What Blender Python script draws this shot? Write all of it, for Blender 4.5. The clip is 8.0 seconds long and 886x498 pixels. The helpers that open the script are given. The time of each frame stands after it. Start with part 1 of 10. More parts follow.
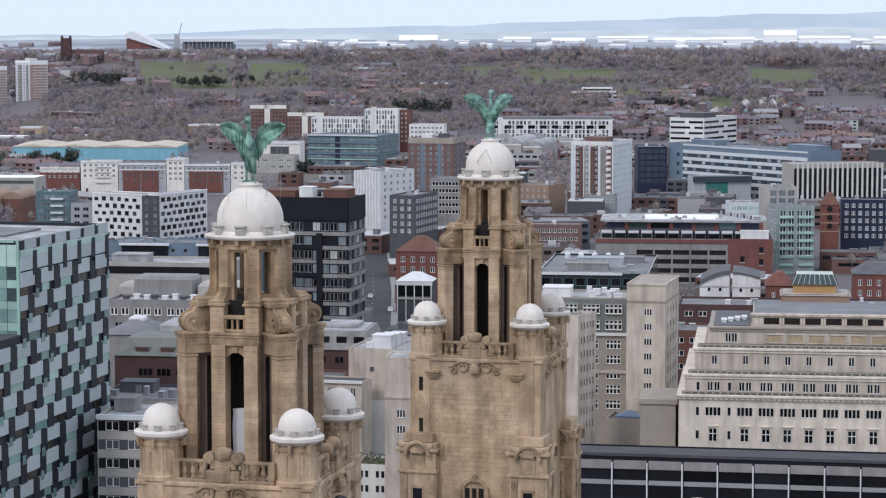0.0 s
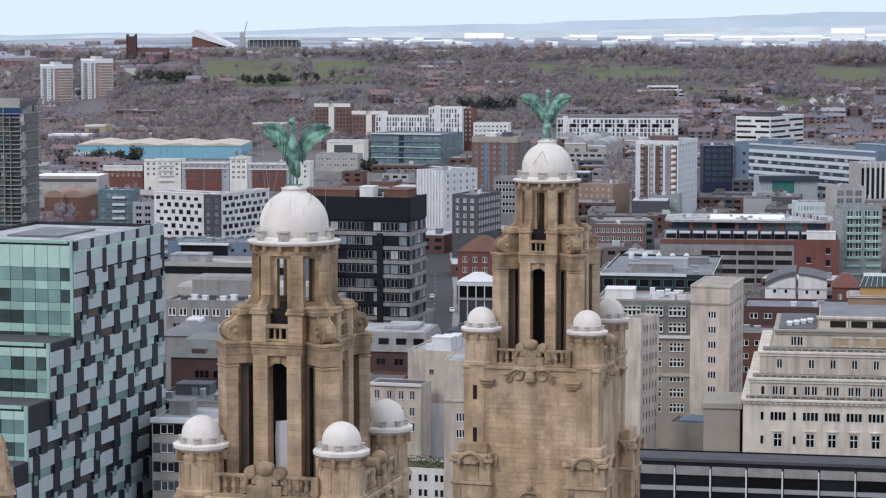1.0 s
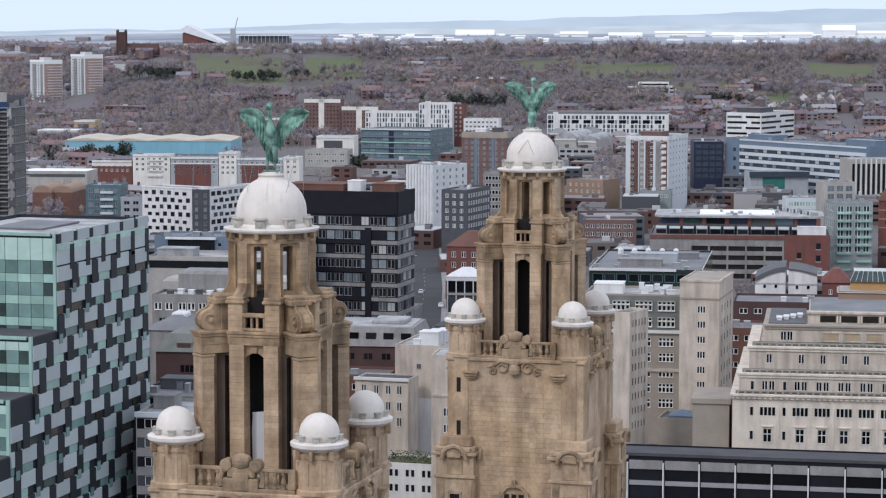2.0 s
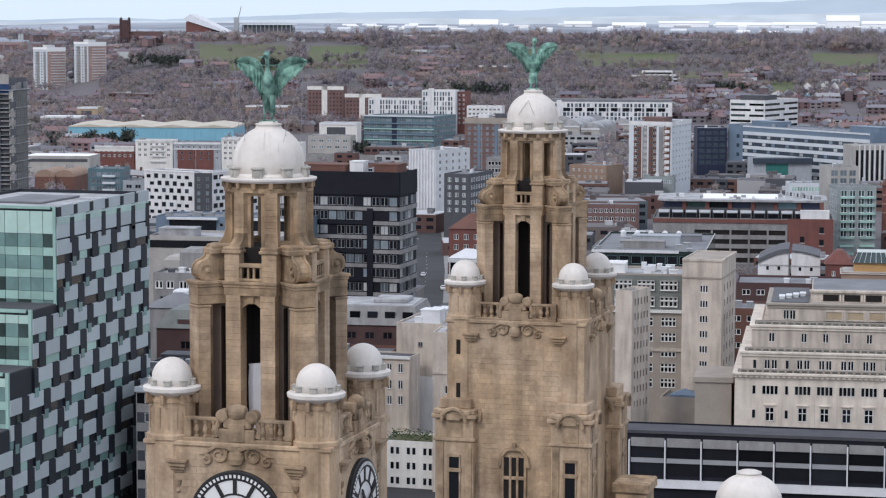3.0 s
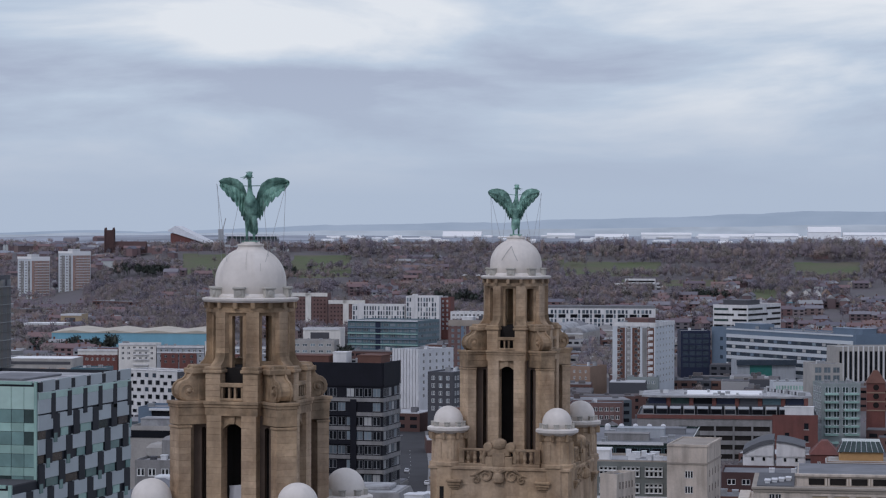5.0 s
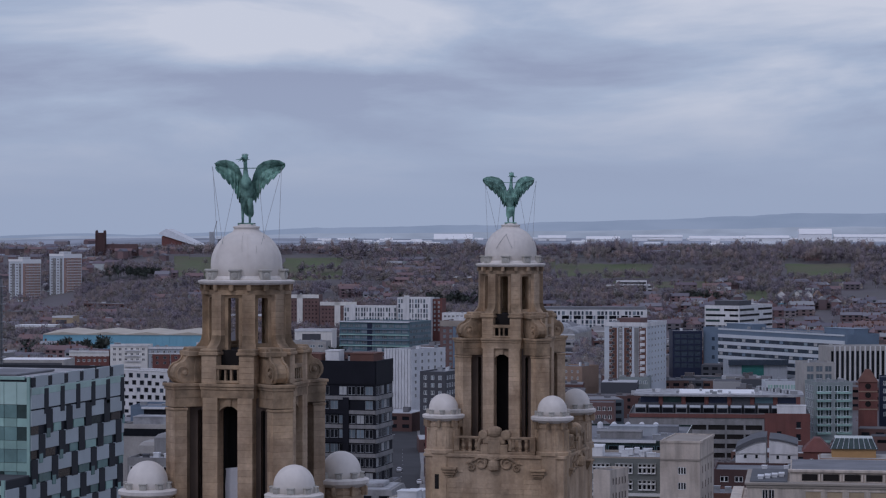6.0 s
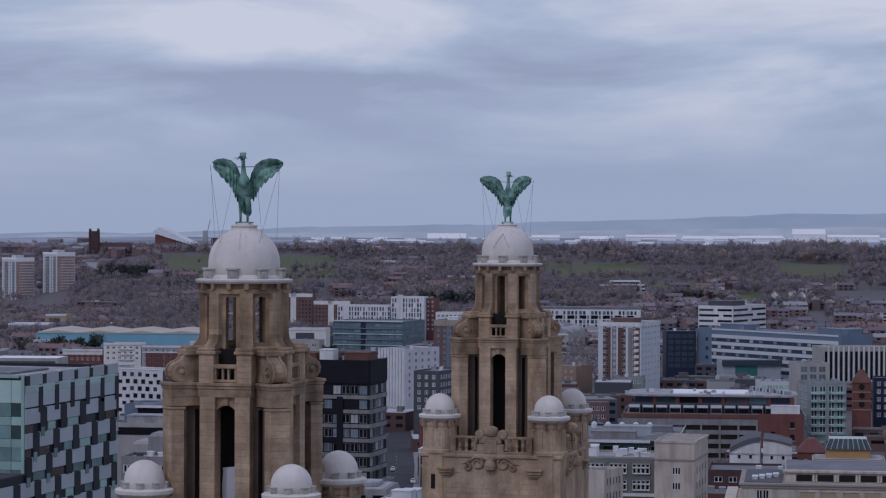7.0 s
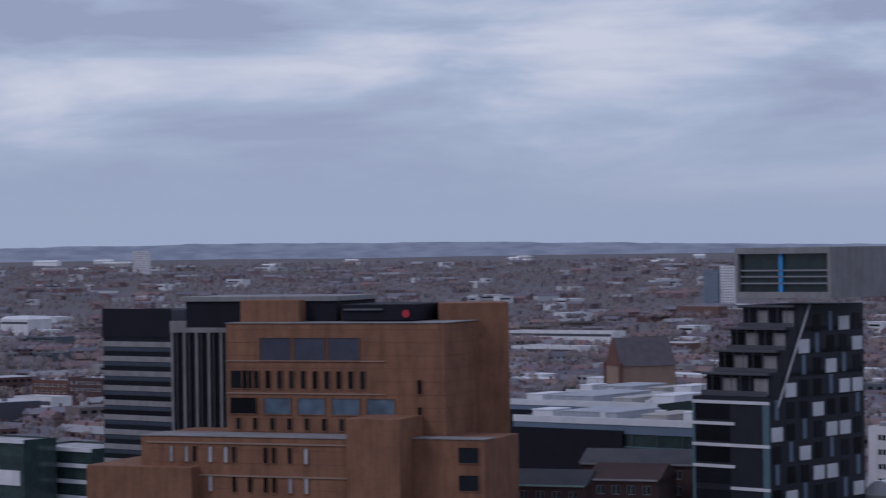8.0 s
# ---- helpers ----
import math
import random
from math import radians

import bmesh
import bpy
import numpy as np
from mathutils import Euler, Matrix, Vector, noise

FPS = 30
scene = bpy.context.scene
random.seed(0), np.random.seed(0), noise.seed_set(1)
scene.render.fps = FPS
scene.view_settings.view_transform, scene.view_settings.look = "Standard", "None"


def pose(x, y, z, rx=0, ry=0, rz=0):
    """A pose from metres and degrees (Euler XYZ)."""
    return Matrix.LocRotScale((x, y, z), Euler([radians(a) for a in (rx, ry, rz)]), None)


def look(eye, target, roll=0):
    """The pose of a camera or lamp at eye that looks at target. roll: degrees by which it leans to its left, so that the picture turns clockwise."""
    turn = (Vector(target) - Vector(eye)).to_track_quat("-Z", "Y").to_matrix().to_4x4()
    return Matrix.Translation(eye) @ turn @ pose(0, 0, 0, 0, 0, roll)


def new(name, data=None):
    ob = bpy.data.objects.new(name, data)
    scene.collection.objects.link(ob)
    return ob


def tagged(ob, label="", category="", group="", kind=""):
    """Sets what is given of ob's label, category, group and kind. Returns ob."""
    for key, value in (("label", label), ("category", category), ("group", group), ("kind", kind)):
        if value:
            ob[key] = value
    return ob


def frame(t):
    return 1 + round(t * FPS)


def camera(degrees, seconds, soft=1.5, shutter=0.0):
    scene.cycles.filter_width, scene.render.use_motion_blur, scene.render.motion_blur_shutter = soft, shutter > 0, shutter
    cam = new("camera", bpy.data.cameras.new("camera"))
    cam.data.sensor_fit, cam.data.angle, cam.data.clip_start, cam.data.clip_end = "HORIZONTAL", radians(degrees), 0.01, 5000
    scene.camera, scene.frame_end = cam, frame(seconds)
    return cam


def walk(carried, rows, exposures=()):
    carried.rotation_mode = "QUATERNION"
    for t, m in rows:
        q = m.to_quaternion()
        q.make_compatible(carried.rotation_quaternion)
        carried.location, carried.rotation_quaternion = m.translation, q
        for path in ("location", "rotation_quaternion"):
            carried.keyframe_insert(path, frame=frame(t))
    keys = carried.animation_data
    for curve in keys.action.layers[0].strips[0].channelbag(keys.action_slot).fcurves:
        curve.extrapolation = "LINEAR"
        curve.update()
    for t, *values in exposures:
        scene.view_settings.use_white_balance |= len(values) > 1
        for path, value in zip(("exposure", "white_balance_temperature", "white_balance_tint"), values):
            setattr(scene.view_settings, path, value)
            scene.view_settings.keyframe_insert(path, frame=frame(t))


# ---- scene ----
# ---- camera ----
cam = camera(21.0, 8.0, soft=1.2, shutter=0.04)
PATH = [
    (0, -1.50, -13.26, 103.34, -0.280, -5.244, 0.021),
    (0.5, -0.92, -8.82, 103.31, 0.381, -5.268, 0.077),
    (1, -0.39, -5.91, 103.31, 1.297, -5.287, 0.027),
    (1.2, -0.22, -5.00, 103.15, 1.080, -5.310, 0.000),
    (2.3, 0.47, -1.55, 101.60, 1.120, -5.420, -0.080),
    (2.5, 0.56, -1.18, 100.93, 1.145, -5.487, -0.111),
    (3, 0.63, -0.90, 99.17, 1.182, -5.566, -0.168),
    (3.3, 0.71, -0.95, 98.15, 1.190, -5.440, -0.130),
    (3.5, 0.76, -0.96, 97.48, 1.192, -5.094, -0.114),
    (4, 0.74, -0.69, 95.65, 1.102, -3.159, -0.099),
    (4.5, 0.65, -0.62, 93.83, 0.914, -1.093, -0.012),
    (4.7, 0.78, -0.63, 93.16, 0.868, -0.511, -0.088),
    (6, 0.36, -0.41, 90.70, 0.575, -0.332, -0.020),
    (6.5, 0.24, -0.04, 90.73, 0.497, -0.355, -0.162),
    (7, 0.00, 0.00, 90.70, 0.416, -0.347, -0.187),
    (7.4, -0.03, 0.00, 90.70, 0.415, -0.340, -0.180),
    (7.5, -0.06, -0.00, 90.68, 1.559, -0.294, -0.150),
    (7.6, -0.11, -0.01, 90.77, 6.030, -0.265, 0.305),
    (7.7, -0.16, -0.02, 90.84, 11.378, -0.207, 0.653),
    (7.8, -0.19, -0.03, 90.80, 16.795, -0.118, 0.765),
    (7.9, -0.20, -0.02, 90.79, 22.237, -0.008, 0.715),
    (8, -0.19, -0.03, 90.79, 27.681, 0.101, 0.798),
]
LIGHTING = [
    (0.0, 0.15, 6280, 16), (3.4, 0.15, 6280, 16), (4.0, -0.08, 6310, 18), (4.5, -0.34, 6210, 18), (5.9, -1.06, 5650, 25), (8.0, -1.04, 5600, 27),
]
walk(cam, [(t, pose(x, y, z, 90 + pitch, roll, yaw)) for t, x, y, z, yaw, pitch, roll in PATH], LIGHTING)

# ---- sky and sun: an overcast afternoon ----
world = bpy.data.worlds.new("overcast_sky")
scene.world = world
world.use_nodes = True
wn, wl = world.node_tree.nodes, world.node_tree.links
wn.clear()
w_out = wn.new("ShaderNodeOutputWorld")
w_sky = wn.new("ShaderNodeTexSky")
w_sky.sky_type, w_sky.sun_disc = "NISHITA", False
w_sky.sun_elevation, w_sky.sun_rotation = radians(42), radians(215)
w_sky.air_density, w_sky.dust_density = 1.0, 2.0
w_bgsky = wn.new("ShaderNodeBackground")
w_bgsky.inputs["Strength"].default_value = 0.06
wl.new(w_sky.outputs["Color"], w_bgsky.inputs["Color"])
w_tc = wn.new("ShaderNodeTexCoord")
w_map = wn.new("ShaderNodeMapping")
w_map.inputs["Scale"].default_value = (6.5, 6.5, 30.0)
w_map.inputs["Location"].default_value = (0.6, 0.2, 0.35)
wl.new(w_tc.outputs["Generated"], w_map.inputs["Vector"])
w_noise = wn.new("ShaderNodeTexNoise")
w_noise.inputs["Scale"].default_value = 1.0
w_noise.inputs["Detail"].default_value = 8.0
w_noise.inputs["Roughness"].default_value = 0.53
w_noise.inputs["Distortion"].default_value = 0.3
wl.new(w_map.outputs["Vector"], w_noise.inputs["Vector"])
w_ramp = wn.new("ShaderNodeValToRGB")
w_ramp.color_ramp.elements[0].position, w_ramp.color_ramp.elements[0].color = 0.38, (0.46, 0.515, 0.63, 1)
w_ramp.color_ramp.elements[1].position, w_ramp.color_ramp.elements[1].color = 0.64, (0.88, 0.9, 0.91, 1)
e = w_ramp.color_ramp.elements.new(0.5)
e.color = (0.59, 0.675, 0.775, 1)
w_sep = wn.new("ShaderNodeSeparateXYZ")
wl.new(w_tc.outputs["Generated"], w_sep.inputs["Vector"])
w_tilt = wn.new("ShaderNodeMath")          # layers of stratus that sink slightly towards the east
w_tilt.operation, w_tilt.inputs[1].default_value = "MULTIPLY_ADD", -0.03
wl.new(w_sep.outputs["X"], w_tilt.inputs[0])
wl.new(w_sep.outputs["Z"], w_tilt.inputs[2])
w_reach = wn.new("ShaderNodeMapRange")
w_reach.inputs["From Min"].default_value, w_reach.inputs["From Max"].default_value = 0.0, 0.2
wl.new(w_tilt.outputs[0], w_reach.inputs["Value"])
w_layer = wn.new("ShaderNodeValToRGB")
w_layer.color_ramp.elements[0].position, w_layer.color_ramp.elements[0].color = 0.25, (0.5, 0.5, 0.5, 1)
w_layer.color_ramp.elements[1].position, w_layer.color_ramp.elements[1].color = 0.75, (0.5, 0.5, 0.5, 1)
for place, tone in ((0.34, 0.45), (0.385, 0.48), (0.43, 0.72), (0.49, 0.7), (0.55, 0.36)):
    e = w_layer.color_ramp.elements.new(place)
    e.color = (tone, tone, tone, 1)
wl.new(w_reach.outputs["Result"], w_layer.inputs["Fac"])
w_lift = wn.new("ShaderNodeMath")
w_lift.operation, w_lift.inputs[1].default_value = "MULTIPLY_ADD", 0.34
wl.new(w_layer.outputs["Color"], w_lift.inputs[0])
wl.new(w_noise.outputs["Fac"], w_lift.inputs[2])
w_even = wn.new("ShaderNodeMath")
w_even.operation, w_even.inputs[1].default_value = "SUBTRACT", 0.17
wl.new(w_lift.outputs[0], w_even.inputs[0])
wl.new(w_even.outputs[0], w_ramp.inputs["Fac"])
w_low = wn.new("ShaderNodeMapRange")
w_low.inputs["From Min"].default_value, w_low.inputs["From Max"].default_value = 0.015, 0.065
w_low.inputs["To Min"].default_value, w_low.inputs["To Max"].default_value = 1.0, 0.0
wl.new(w_sep.outputs["Z"], w_low.inputs["Value"])
w_mixh = wn.new("ShaderNodeMix")
w_mixh.data_type = "RGBA"
w_mixh.inputs["B"].default_value = (0.55, 0.645, 0.755, 1)
wl.new(w_low.outputs["Result"], w_mixh.inputs["Factor"])
wl.new(w_ramp.outputs["Color"], w_mixh.inputs["A"])
w_bgcl = wn.new("ShaderNodeBackground")
w_bgcl.inputs["Strength"].default_value = 1.4
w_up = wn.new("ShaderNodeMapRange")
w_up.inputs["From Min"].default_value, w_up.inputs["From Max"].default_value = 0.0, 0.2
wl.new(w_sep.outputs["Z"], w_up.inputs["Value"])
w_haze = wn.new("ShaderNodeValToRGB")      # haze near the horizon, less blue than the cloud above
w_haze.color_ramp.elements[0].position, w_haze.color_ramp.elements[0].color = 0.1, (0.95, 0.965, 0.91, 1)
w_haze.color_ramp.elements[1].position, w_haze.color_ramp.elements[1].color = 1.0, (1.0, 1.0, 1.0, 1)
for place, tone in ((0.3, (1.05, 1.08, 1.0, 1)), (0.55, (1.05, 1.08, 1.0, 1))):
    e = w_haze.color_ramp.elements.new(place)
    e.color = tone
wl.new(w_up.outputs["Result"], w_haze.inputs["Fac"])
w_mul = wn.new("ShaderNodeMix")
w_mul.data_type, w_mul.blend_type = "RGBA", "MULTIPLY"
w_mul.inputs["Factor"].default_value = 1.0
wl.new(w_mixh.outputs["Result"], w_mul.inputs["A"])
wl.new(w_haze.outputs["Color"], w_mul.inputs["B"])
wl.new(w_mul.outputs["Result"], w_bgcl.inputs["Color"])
w_add = wn.new("ShaderNodeMixShader")
w_add.inputs["Fac"].default_value = 0.9
wl.new(w_bgsky.outputs["Background"], w_add.inputs[1])
wl.new(w_bgcl.outputs["Background"], w_add.inputs[2])
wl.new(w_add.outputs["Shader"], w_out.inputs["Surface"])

sun_data = bpy.data.lights.new("sun", "SUN")
sun_data.energy, sun_data.angle, sun_data.color = 1.0, radians(12), (1.0, 0.95, 0.87)
sun = new("sun", sun_data)
sun.matrix_world = look((0, 0, 300), (62, 88, 205))


# ---- materials ----
def material(name, base, rough=0.8, var=0.2, scale=0.6, fine=6.0, bump=0.1, metal=0.0, rand=0.0, island=0.0, second=None, spread=0.5, spec=0.4, streak=0.0):
    """A surface with two scales of variation; rand and island vary it from piece to piece."""
    m = bpy.data.materials.new(name)
    m.use_nodes = True
    n, l = m.node_tree.nodes, m.node_tree.links
    b = n["Principled BSDF"]
    b.inputs["Roughness"].default_value = rough
    b.inputs["Metallic"].default_value = metal
    b.inputs["Specular IOR Level"].default_value = spec
    geo = n.new("ShaderNodeNewGeometry")
    big = n.new("ShaderNodeTexNoise")
    big.inputs["Scale"].default_value, big.inputs["Detail"].default_value = scale, 4.0
    l.new(geo.outputs["Position"], big.inputs["Vector"])
    small = n.new("ShaderNodeTexNoise")
    small.inputs["Scale"].default_value, small.inputs["Detail"].default_value = fine, 3.0
    l.new(geo.outputs["Position"], small.inputs["Vector"])
    other = second or tuple(c * (1 - var) for c in base)
    mix = n.new("ShaderNodeMix")
    mix.data_type = "RGBA"
    mix.inputs["A"].default_value, mix.inputs["B"].default_value = (*base, 1), (*other, 1)
    ramp = n.new("ShaderNodeMapRange")
    ramp.inputs["From Min"].default_value, ramp.inputs["From Max"].default_value = 0.5 - spread / 2, 0.5 + spread / 2
    l.new(big.outputs["Fac"], ramp.inputs["Value"])
    l.new(ramp.outputs["Result"], mix.inputs["Factor"])
    tone = n.new("ShaderNodeMath")
    tone.operation, tone.inputs[1].default_value, tone.inputs[2].default_value = "MULTIPLY_ADD", var, 1 - var / 2
    l.new(small.outputs["Fac"], tone.inputs[0])
    last = tone
    if streak:
        flow = n.new("ShaderNodeMapping")
        flow.inputs["Scale"].default_value = (0.7, 0.7, 0.1)
        l.new(geo.outputs["Position"], flow.inputs["Vector"])
        run = n.new("ShaderNodeTexNoise")
        run.inputs["Scale"].default_value, run.inputs["Detail"].default_value = 1.0, 5.0
        l.new(flow.outputs["Vector"], run.inputs["Vector"])
        cut = n.new("ShaderNodeMapRange")
        cut.inputs["From Min"].default_value, cut.inputs["From Max"].default_value = 0.42, 0.68
        cut.inputs["To Min"].default_value, cut.inputs["To Max"].default_value = 1.0, 1.0 - streak
        l.new(run.outputs["Fac"], cut.inputs["Value"])
        wash = n.new("ShaderNodeMath")
        wash.operation = "MULTIPLY"
        l.new(last.outputs[0], wash.inputs[0])
        l.new(cut.outputs["Result"], wash.inputs[1])
        last = wash
    for amount, node_type, socket in ((rand, "ShaderNodeObjectInfo", "Random"), (island, "ShaderNodeNewGeometry", "Random Per Island")):
        if amount:
            info = n.new(node_type)
            add = n.new("ShaderNodeMath")
            add.operation, add.inputs[1].default_value, add.inputs[2].default_value = "MULTIPLY_ADD", amount, 1 - amount / 2
            l.new(info.outputs[socket], add.inputs[0])
            mul = n.new("ShaderNodeMath")
            mul.operation = "MULTIPLY"
            l.new(last.outputs[0], mul.inputs[0])
            l.new(add.outputs[0], mul.inputs[1])
            last = mul
    vec = n.new("ShaderNodeVectorMath")
    vec.operation = "SCALE"
    l.new(mix.outputs["Result"], vec.inputs[0])
    l.new(last.outputs[0], vec.inputs["Scale"])
    l.new(vec.outputs["Vector"], b.inputs["Base Color"])
    if bump:
        bp = n.new("ShaderNodeBump")
        bp.inputs["Strength"].default_value, bp.inputs["Distance"].default_value = bump, 0.05
        l.new(small.outputs["Fac"], bp.inputs["Height"])
        l.new(bp.outputs["Normal"], b.inputs["Normal"])
    return m


def palette(name, colours, rough=0.85, socket="Random Per Island", var=0.2, scale=0.3):
    """A matt surface whose pieces each take one of several colours."""
    m = material(name, colours[0], rough, var, scale, 2.0, 0.05)
    n, l = m.node_tree.nodes, m.node_tree.links
    info = n.new("ShaderNodeNewGeometry" if socket == "Random Per Island" else "ShaderNodeObjectInfo")
    ramp = n.new("ShaderNodeValToRGB")
    ramp.color_ramp.interpolation = "CONSTANT"
    while len(ramp.color_ramp.elements) < len(colours):
        ramp.color_ramp.elements.new(0.5)
    for k, c in enumerate(colours):
        ramp.color_ramp.elements[k].position, ramp.color_ramp.elements[k].color = k / len(colours), (*c, 1)
    l.new(info.outputs[socket], ramp.inputs["Fac"])
    vec = next(k for k in n if k.type == "VECT_MATH")
    l.new(ramp.outputs["Color"], vec.inputs[0])
    return m


def thin(m, share, gaps):
    """A spray of twigs: light passes through part of it, and part of it is gaps."""
    n, l = m.node_tree.nodes, m.node_tree.links
    b, out = n["Principled BSDF"], n["Material Output"]
    tr, mx, clear, fine = n.new("ShaderNodeBsdfTranslucent"), n.new("ShaderNodeMixShader"), n.new("ShaderNodeBsdfTransparent"), n.new("ShaderNodeMixShader")
    l.new(b.inputs["Base Color"].links[0].from_socket, tr.inputs["Color"])
    mx.inputs["Fac"].default_value, fine.inputs["Fac"].default_value = share, gaps
    l.new(b.outputs["BSDF"], mx.inputs[1])
    l.new(tr.outputs["BSDF"], mx.inputs[2])
    l.new(mx.outputs["Shader"], fine.inputs[1])
    l.new(clear.outputs["BSDF"], fine.inputs[2])
    l.new(fine.outputs["Shader"], out.inputs["Surface"])


STONE = material("sandstone", (0.605, 0.458, 0.318), 0.9, 0.5, 0.45, 3.5, 0.5, rand=0.18, second=(0.42, 0.31, 0.21), spread=0.4, streak=0.34)
STONE_TRIM = material("carved_sandstone", (0.55, 0.405, 0.27), 0.9, 0.45, 0.8, 5.0, 0.5, second=(0.24, 0.18, 0.12), spread=0.42, streak=0.36)
# Darker stone: paints recess shade on the towers, plain colour on the church lantern.
DARK_STONE = material("dark_brown_stone", (0.165, 0.12, 0.09), 0.92, 0.35, 0.5, 4.0, 0.3, second=(0.1, 0.075, 0.06))


def patina(m, tint, scale, low, high, seed):
    """Old weather stains in broad uneven patches."""
    n, l = m.node_tree.nodes, m.node_tree.links
    base = n["Principled BSDF"].inputs["Base Color"]
    place, cloud, cut, mix = n.new("ShaderNodeNewGeometry"), n.new("ShaderNodeTexNoise"), n.new("ShaderNodeMapRange"), n.new("ShaderNodeMix")
    shift = n.new("ShaderNodeMapping")
    shift.inputs["Location"].default_value, shift.inputs["Scale"].default_value = (seed, seed * 0.7, 0), (1, 1, 0.55)
    l.new(place.outputs["Position"], shift.inputs["Vector"])
    l.new(shift.outputs["Vector"], cloud.inputs["Vector"])
    cloud.inputs["Scale"].default_value, cloud.inputs["Detail"].default_value, cloud.inputs["Roughness"].default_value = scale, 6.0, 0.62
    cut.inputs["From Min"].default_value, cut.inputs["From Max"].default_value = low, high
    l.new(cloud.outputs["Fac"], cut.inputs["Value"])
    mix.data_type, mix.blend_type = "RGBA", "MULTIPLY"
    mix.inputs["B"].default_value = (*tint, 1)
    l.new(cut.outputs["Result"], mix.inputs["Factor"])
    l.new(base.links[0].from_socket, mix.inputs["A"])
    l.new(mix.outputs["Result"], base)


for m in (STONE, STONE_TRIM):
    patina(m, (0.96, 0.91, 0.82), 0.16, 0.42, 0.64, 3.0)      # ochre iron staining
    patina(m, (0.6, 0.55, 0.52), 0.35, 0.5, 0.72, 11.0)       # soot
DOME = material("white_dome_paint", (0.80, 0.75, 0.69), 0.75, 0.14, 0.5, 3.0, 0.08, second=(0.66, 0.61, 0.55), streak=0.12)
VERDIGRIS = material("verdigris_copper", (0.31, 0.55, 0.45), 0.75, 0.6, 1.4, 7.0, 0.7, second=(0.06, 0.14, 0.115), spread=0.3, streak=0.3)
DOME_BLOCK = material("weathered_white_block", (0.5, 0.48, 0.43), 0.8, 0.3, 0.8, 5.0, 0.2)
WIRE = material("wire", (0.3, 0.31, 0.32), 0.6, 0.1, bump=0)
# Near-black base colour stands in for the shade within openings.
OPENING_SHADE = material("opening_shade", (0.018, 0.015, 0.014), 0.95, 0.3, bump=0)
SHEET = material("white_sheeting", (0.62, 0.64, 0.68), 0.6, 0.12)
CLOCK_WHITE = material("opal_clock_glass", (0.78, 0.78, 0.76), 0.35, 0.06, bump=0)
IRON = material("black_clock_iron", (0.02, 0.02, 0.022), 0.5, 0.2, bump=0)
GLASS = material("window_glass", (0.014, 0.016, 0.02), 0.16, 0.3, 0.4, 1.0, 0.0, rand=1.2, spec=0.2)
BLIND_GLASS = material("glass_with_pale_blinds", (0.5, 0.51, 0.5), 0.3, 0.3, 0.3, 1.0, 0.0, rand=0.5, spec=0.4)
GLASS_PALE = material("bright_window_glass", (0.2, 0.25, 0.28), 0.15, 0.4, 0.3, 1.0, 0.0, rand=1.0, spec=0.6)
FRAME = material("white_window_frame", (0.72, 0.72, 0.7), 0.6, 0.1, bump=0)
GREY_FRAME = material("grey_window_frame", (0.25, 0.26, 0.27), 0.6, 0.1, bump=0)
TEAL_GLASS = material("pale_green_curtain_glass", (0.36, 0.55, 0.49), 0.18, 0.25, 0.15, 0.8, 0.0, rand=0.4, spec=0.6)
PALE_TEAL = material("milky_green_glass", (0.5, 0.69, 0.62), 0.2, 0.2, 0.15, 0.8, 0.0, rand=0.15, spec=0.6)
TEAL_DARK = material("dark_green_vision_glass", (0.045, 0.075, 0.07), 0.12, 0.4, 0.5, 1.5, 0.0, rand=0.8, spec=0.6)
SIDE_GLASS = material("green_side_glass", (0.2, 0.33, 0.31), 0.15, 0.3, 0.3, 1.0, 0.0, rand=0.6, spec=0.6)
BROWN_GLASS = material("brown_vision_glass", (0.06, 0.052, 0.045), 0.14, 0.4, 0.5, 1.5, 0.0, rand=0.8, spec=0.6)
PANEL = material("silver_grey_cladding", (0.45, 0.505, 0.52), 0.45, 0.1, 0.3, 2.0, 0.0, rand=0.18)
PANEL_BLACK = material("charcoal_cladding", (0.016, 0.02, 0.028), 0.6, 0.25, 0.4, 2.0, 0.0)
CONCRETE = material("grey_concrete", (0.31, 0.305, 0.3), 0.9, 0.35, 0.2, 2.0, 0.1, second=(0.22, 0.215, 0.21), streak=0.2)
LIGHT_CONCRETE = material("pale_concrete", (0.46, 0.44, 0.41), 0.9, 0.3, 0.2, 2.0, 0.1)
WHITE_WALL = material("white_render", (0.80, 0.795, 0.785), 0.8, 0.18, 0.15, 2.0, 0.05, streak=0.15)
PALE_GREY = material("pale_blue_grey_render", (0.42, 0.45, 0.48), 0.85, 0.18, 0.15, 2.0, 0.05, streak=0.15)
CREAM = material("cream_render", (0.81, 0.79, 0.735), 0.85, 0.14, 0.15, 2.0, 0.05, streak=0.12)
PORTLAND = material("portland_stone", (0.65, 0.575, 0.495), 0.9, 0.25, 0.2, 2.5, 0.15, second=(0.47, 0.405, 0.34), streak=0.3)
WASHED_STONE = material("washed_portland_stone", (0.80, 0.725, 0.63), 0.9, 0.2, 0.25, 2.5, 0.15, second=(0.63, 0.56, 0.475), streak=0.2)
MOSSY_LEAD = material("mossy_lead", (0.115, 0.12, 0.105), 0.9, 0.4, 0.4, 3.0, 0.1, second=(0.07, 0.075, 0.06))
TAN_STONE = material("buff_stone", (0.46, 0.36, 0.24), 0.9, 0.25, 0.4, 3.0, 0.1)
PORTLAND_DARK = material("weathered_portland_stone", (0.38, 0.335, 0.285), 0.9, 0.25, 0.2, 2.5, 0.15)
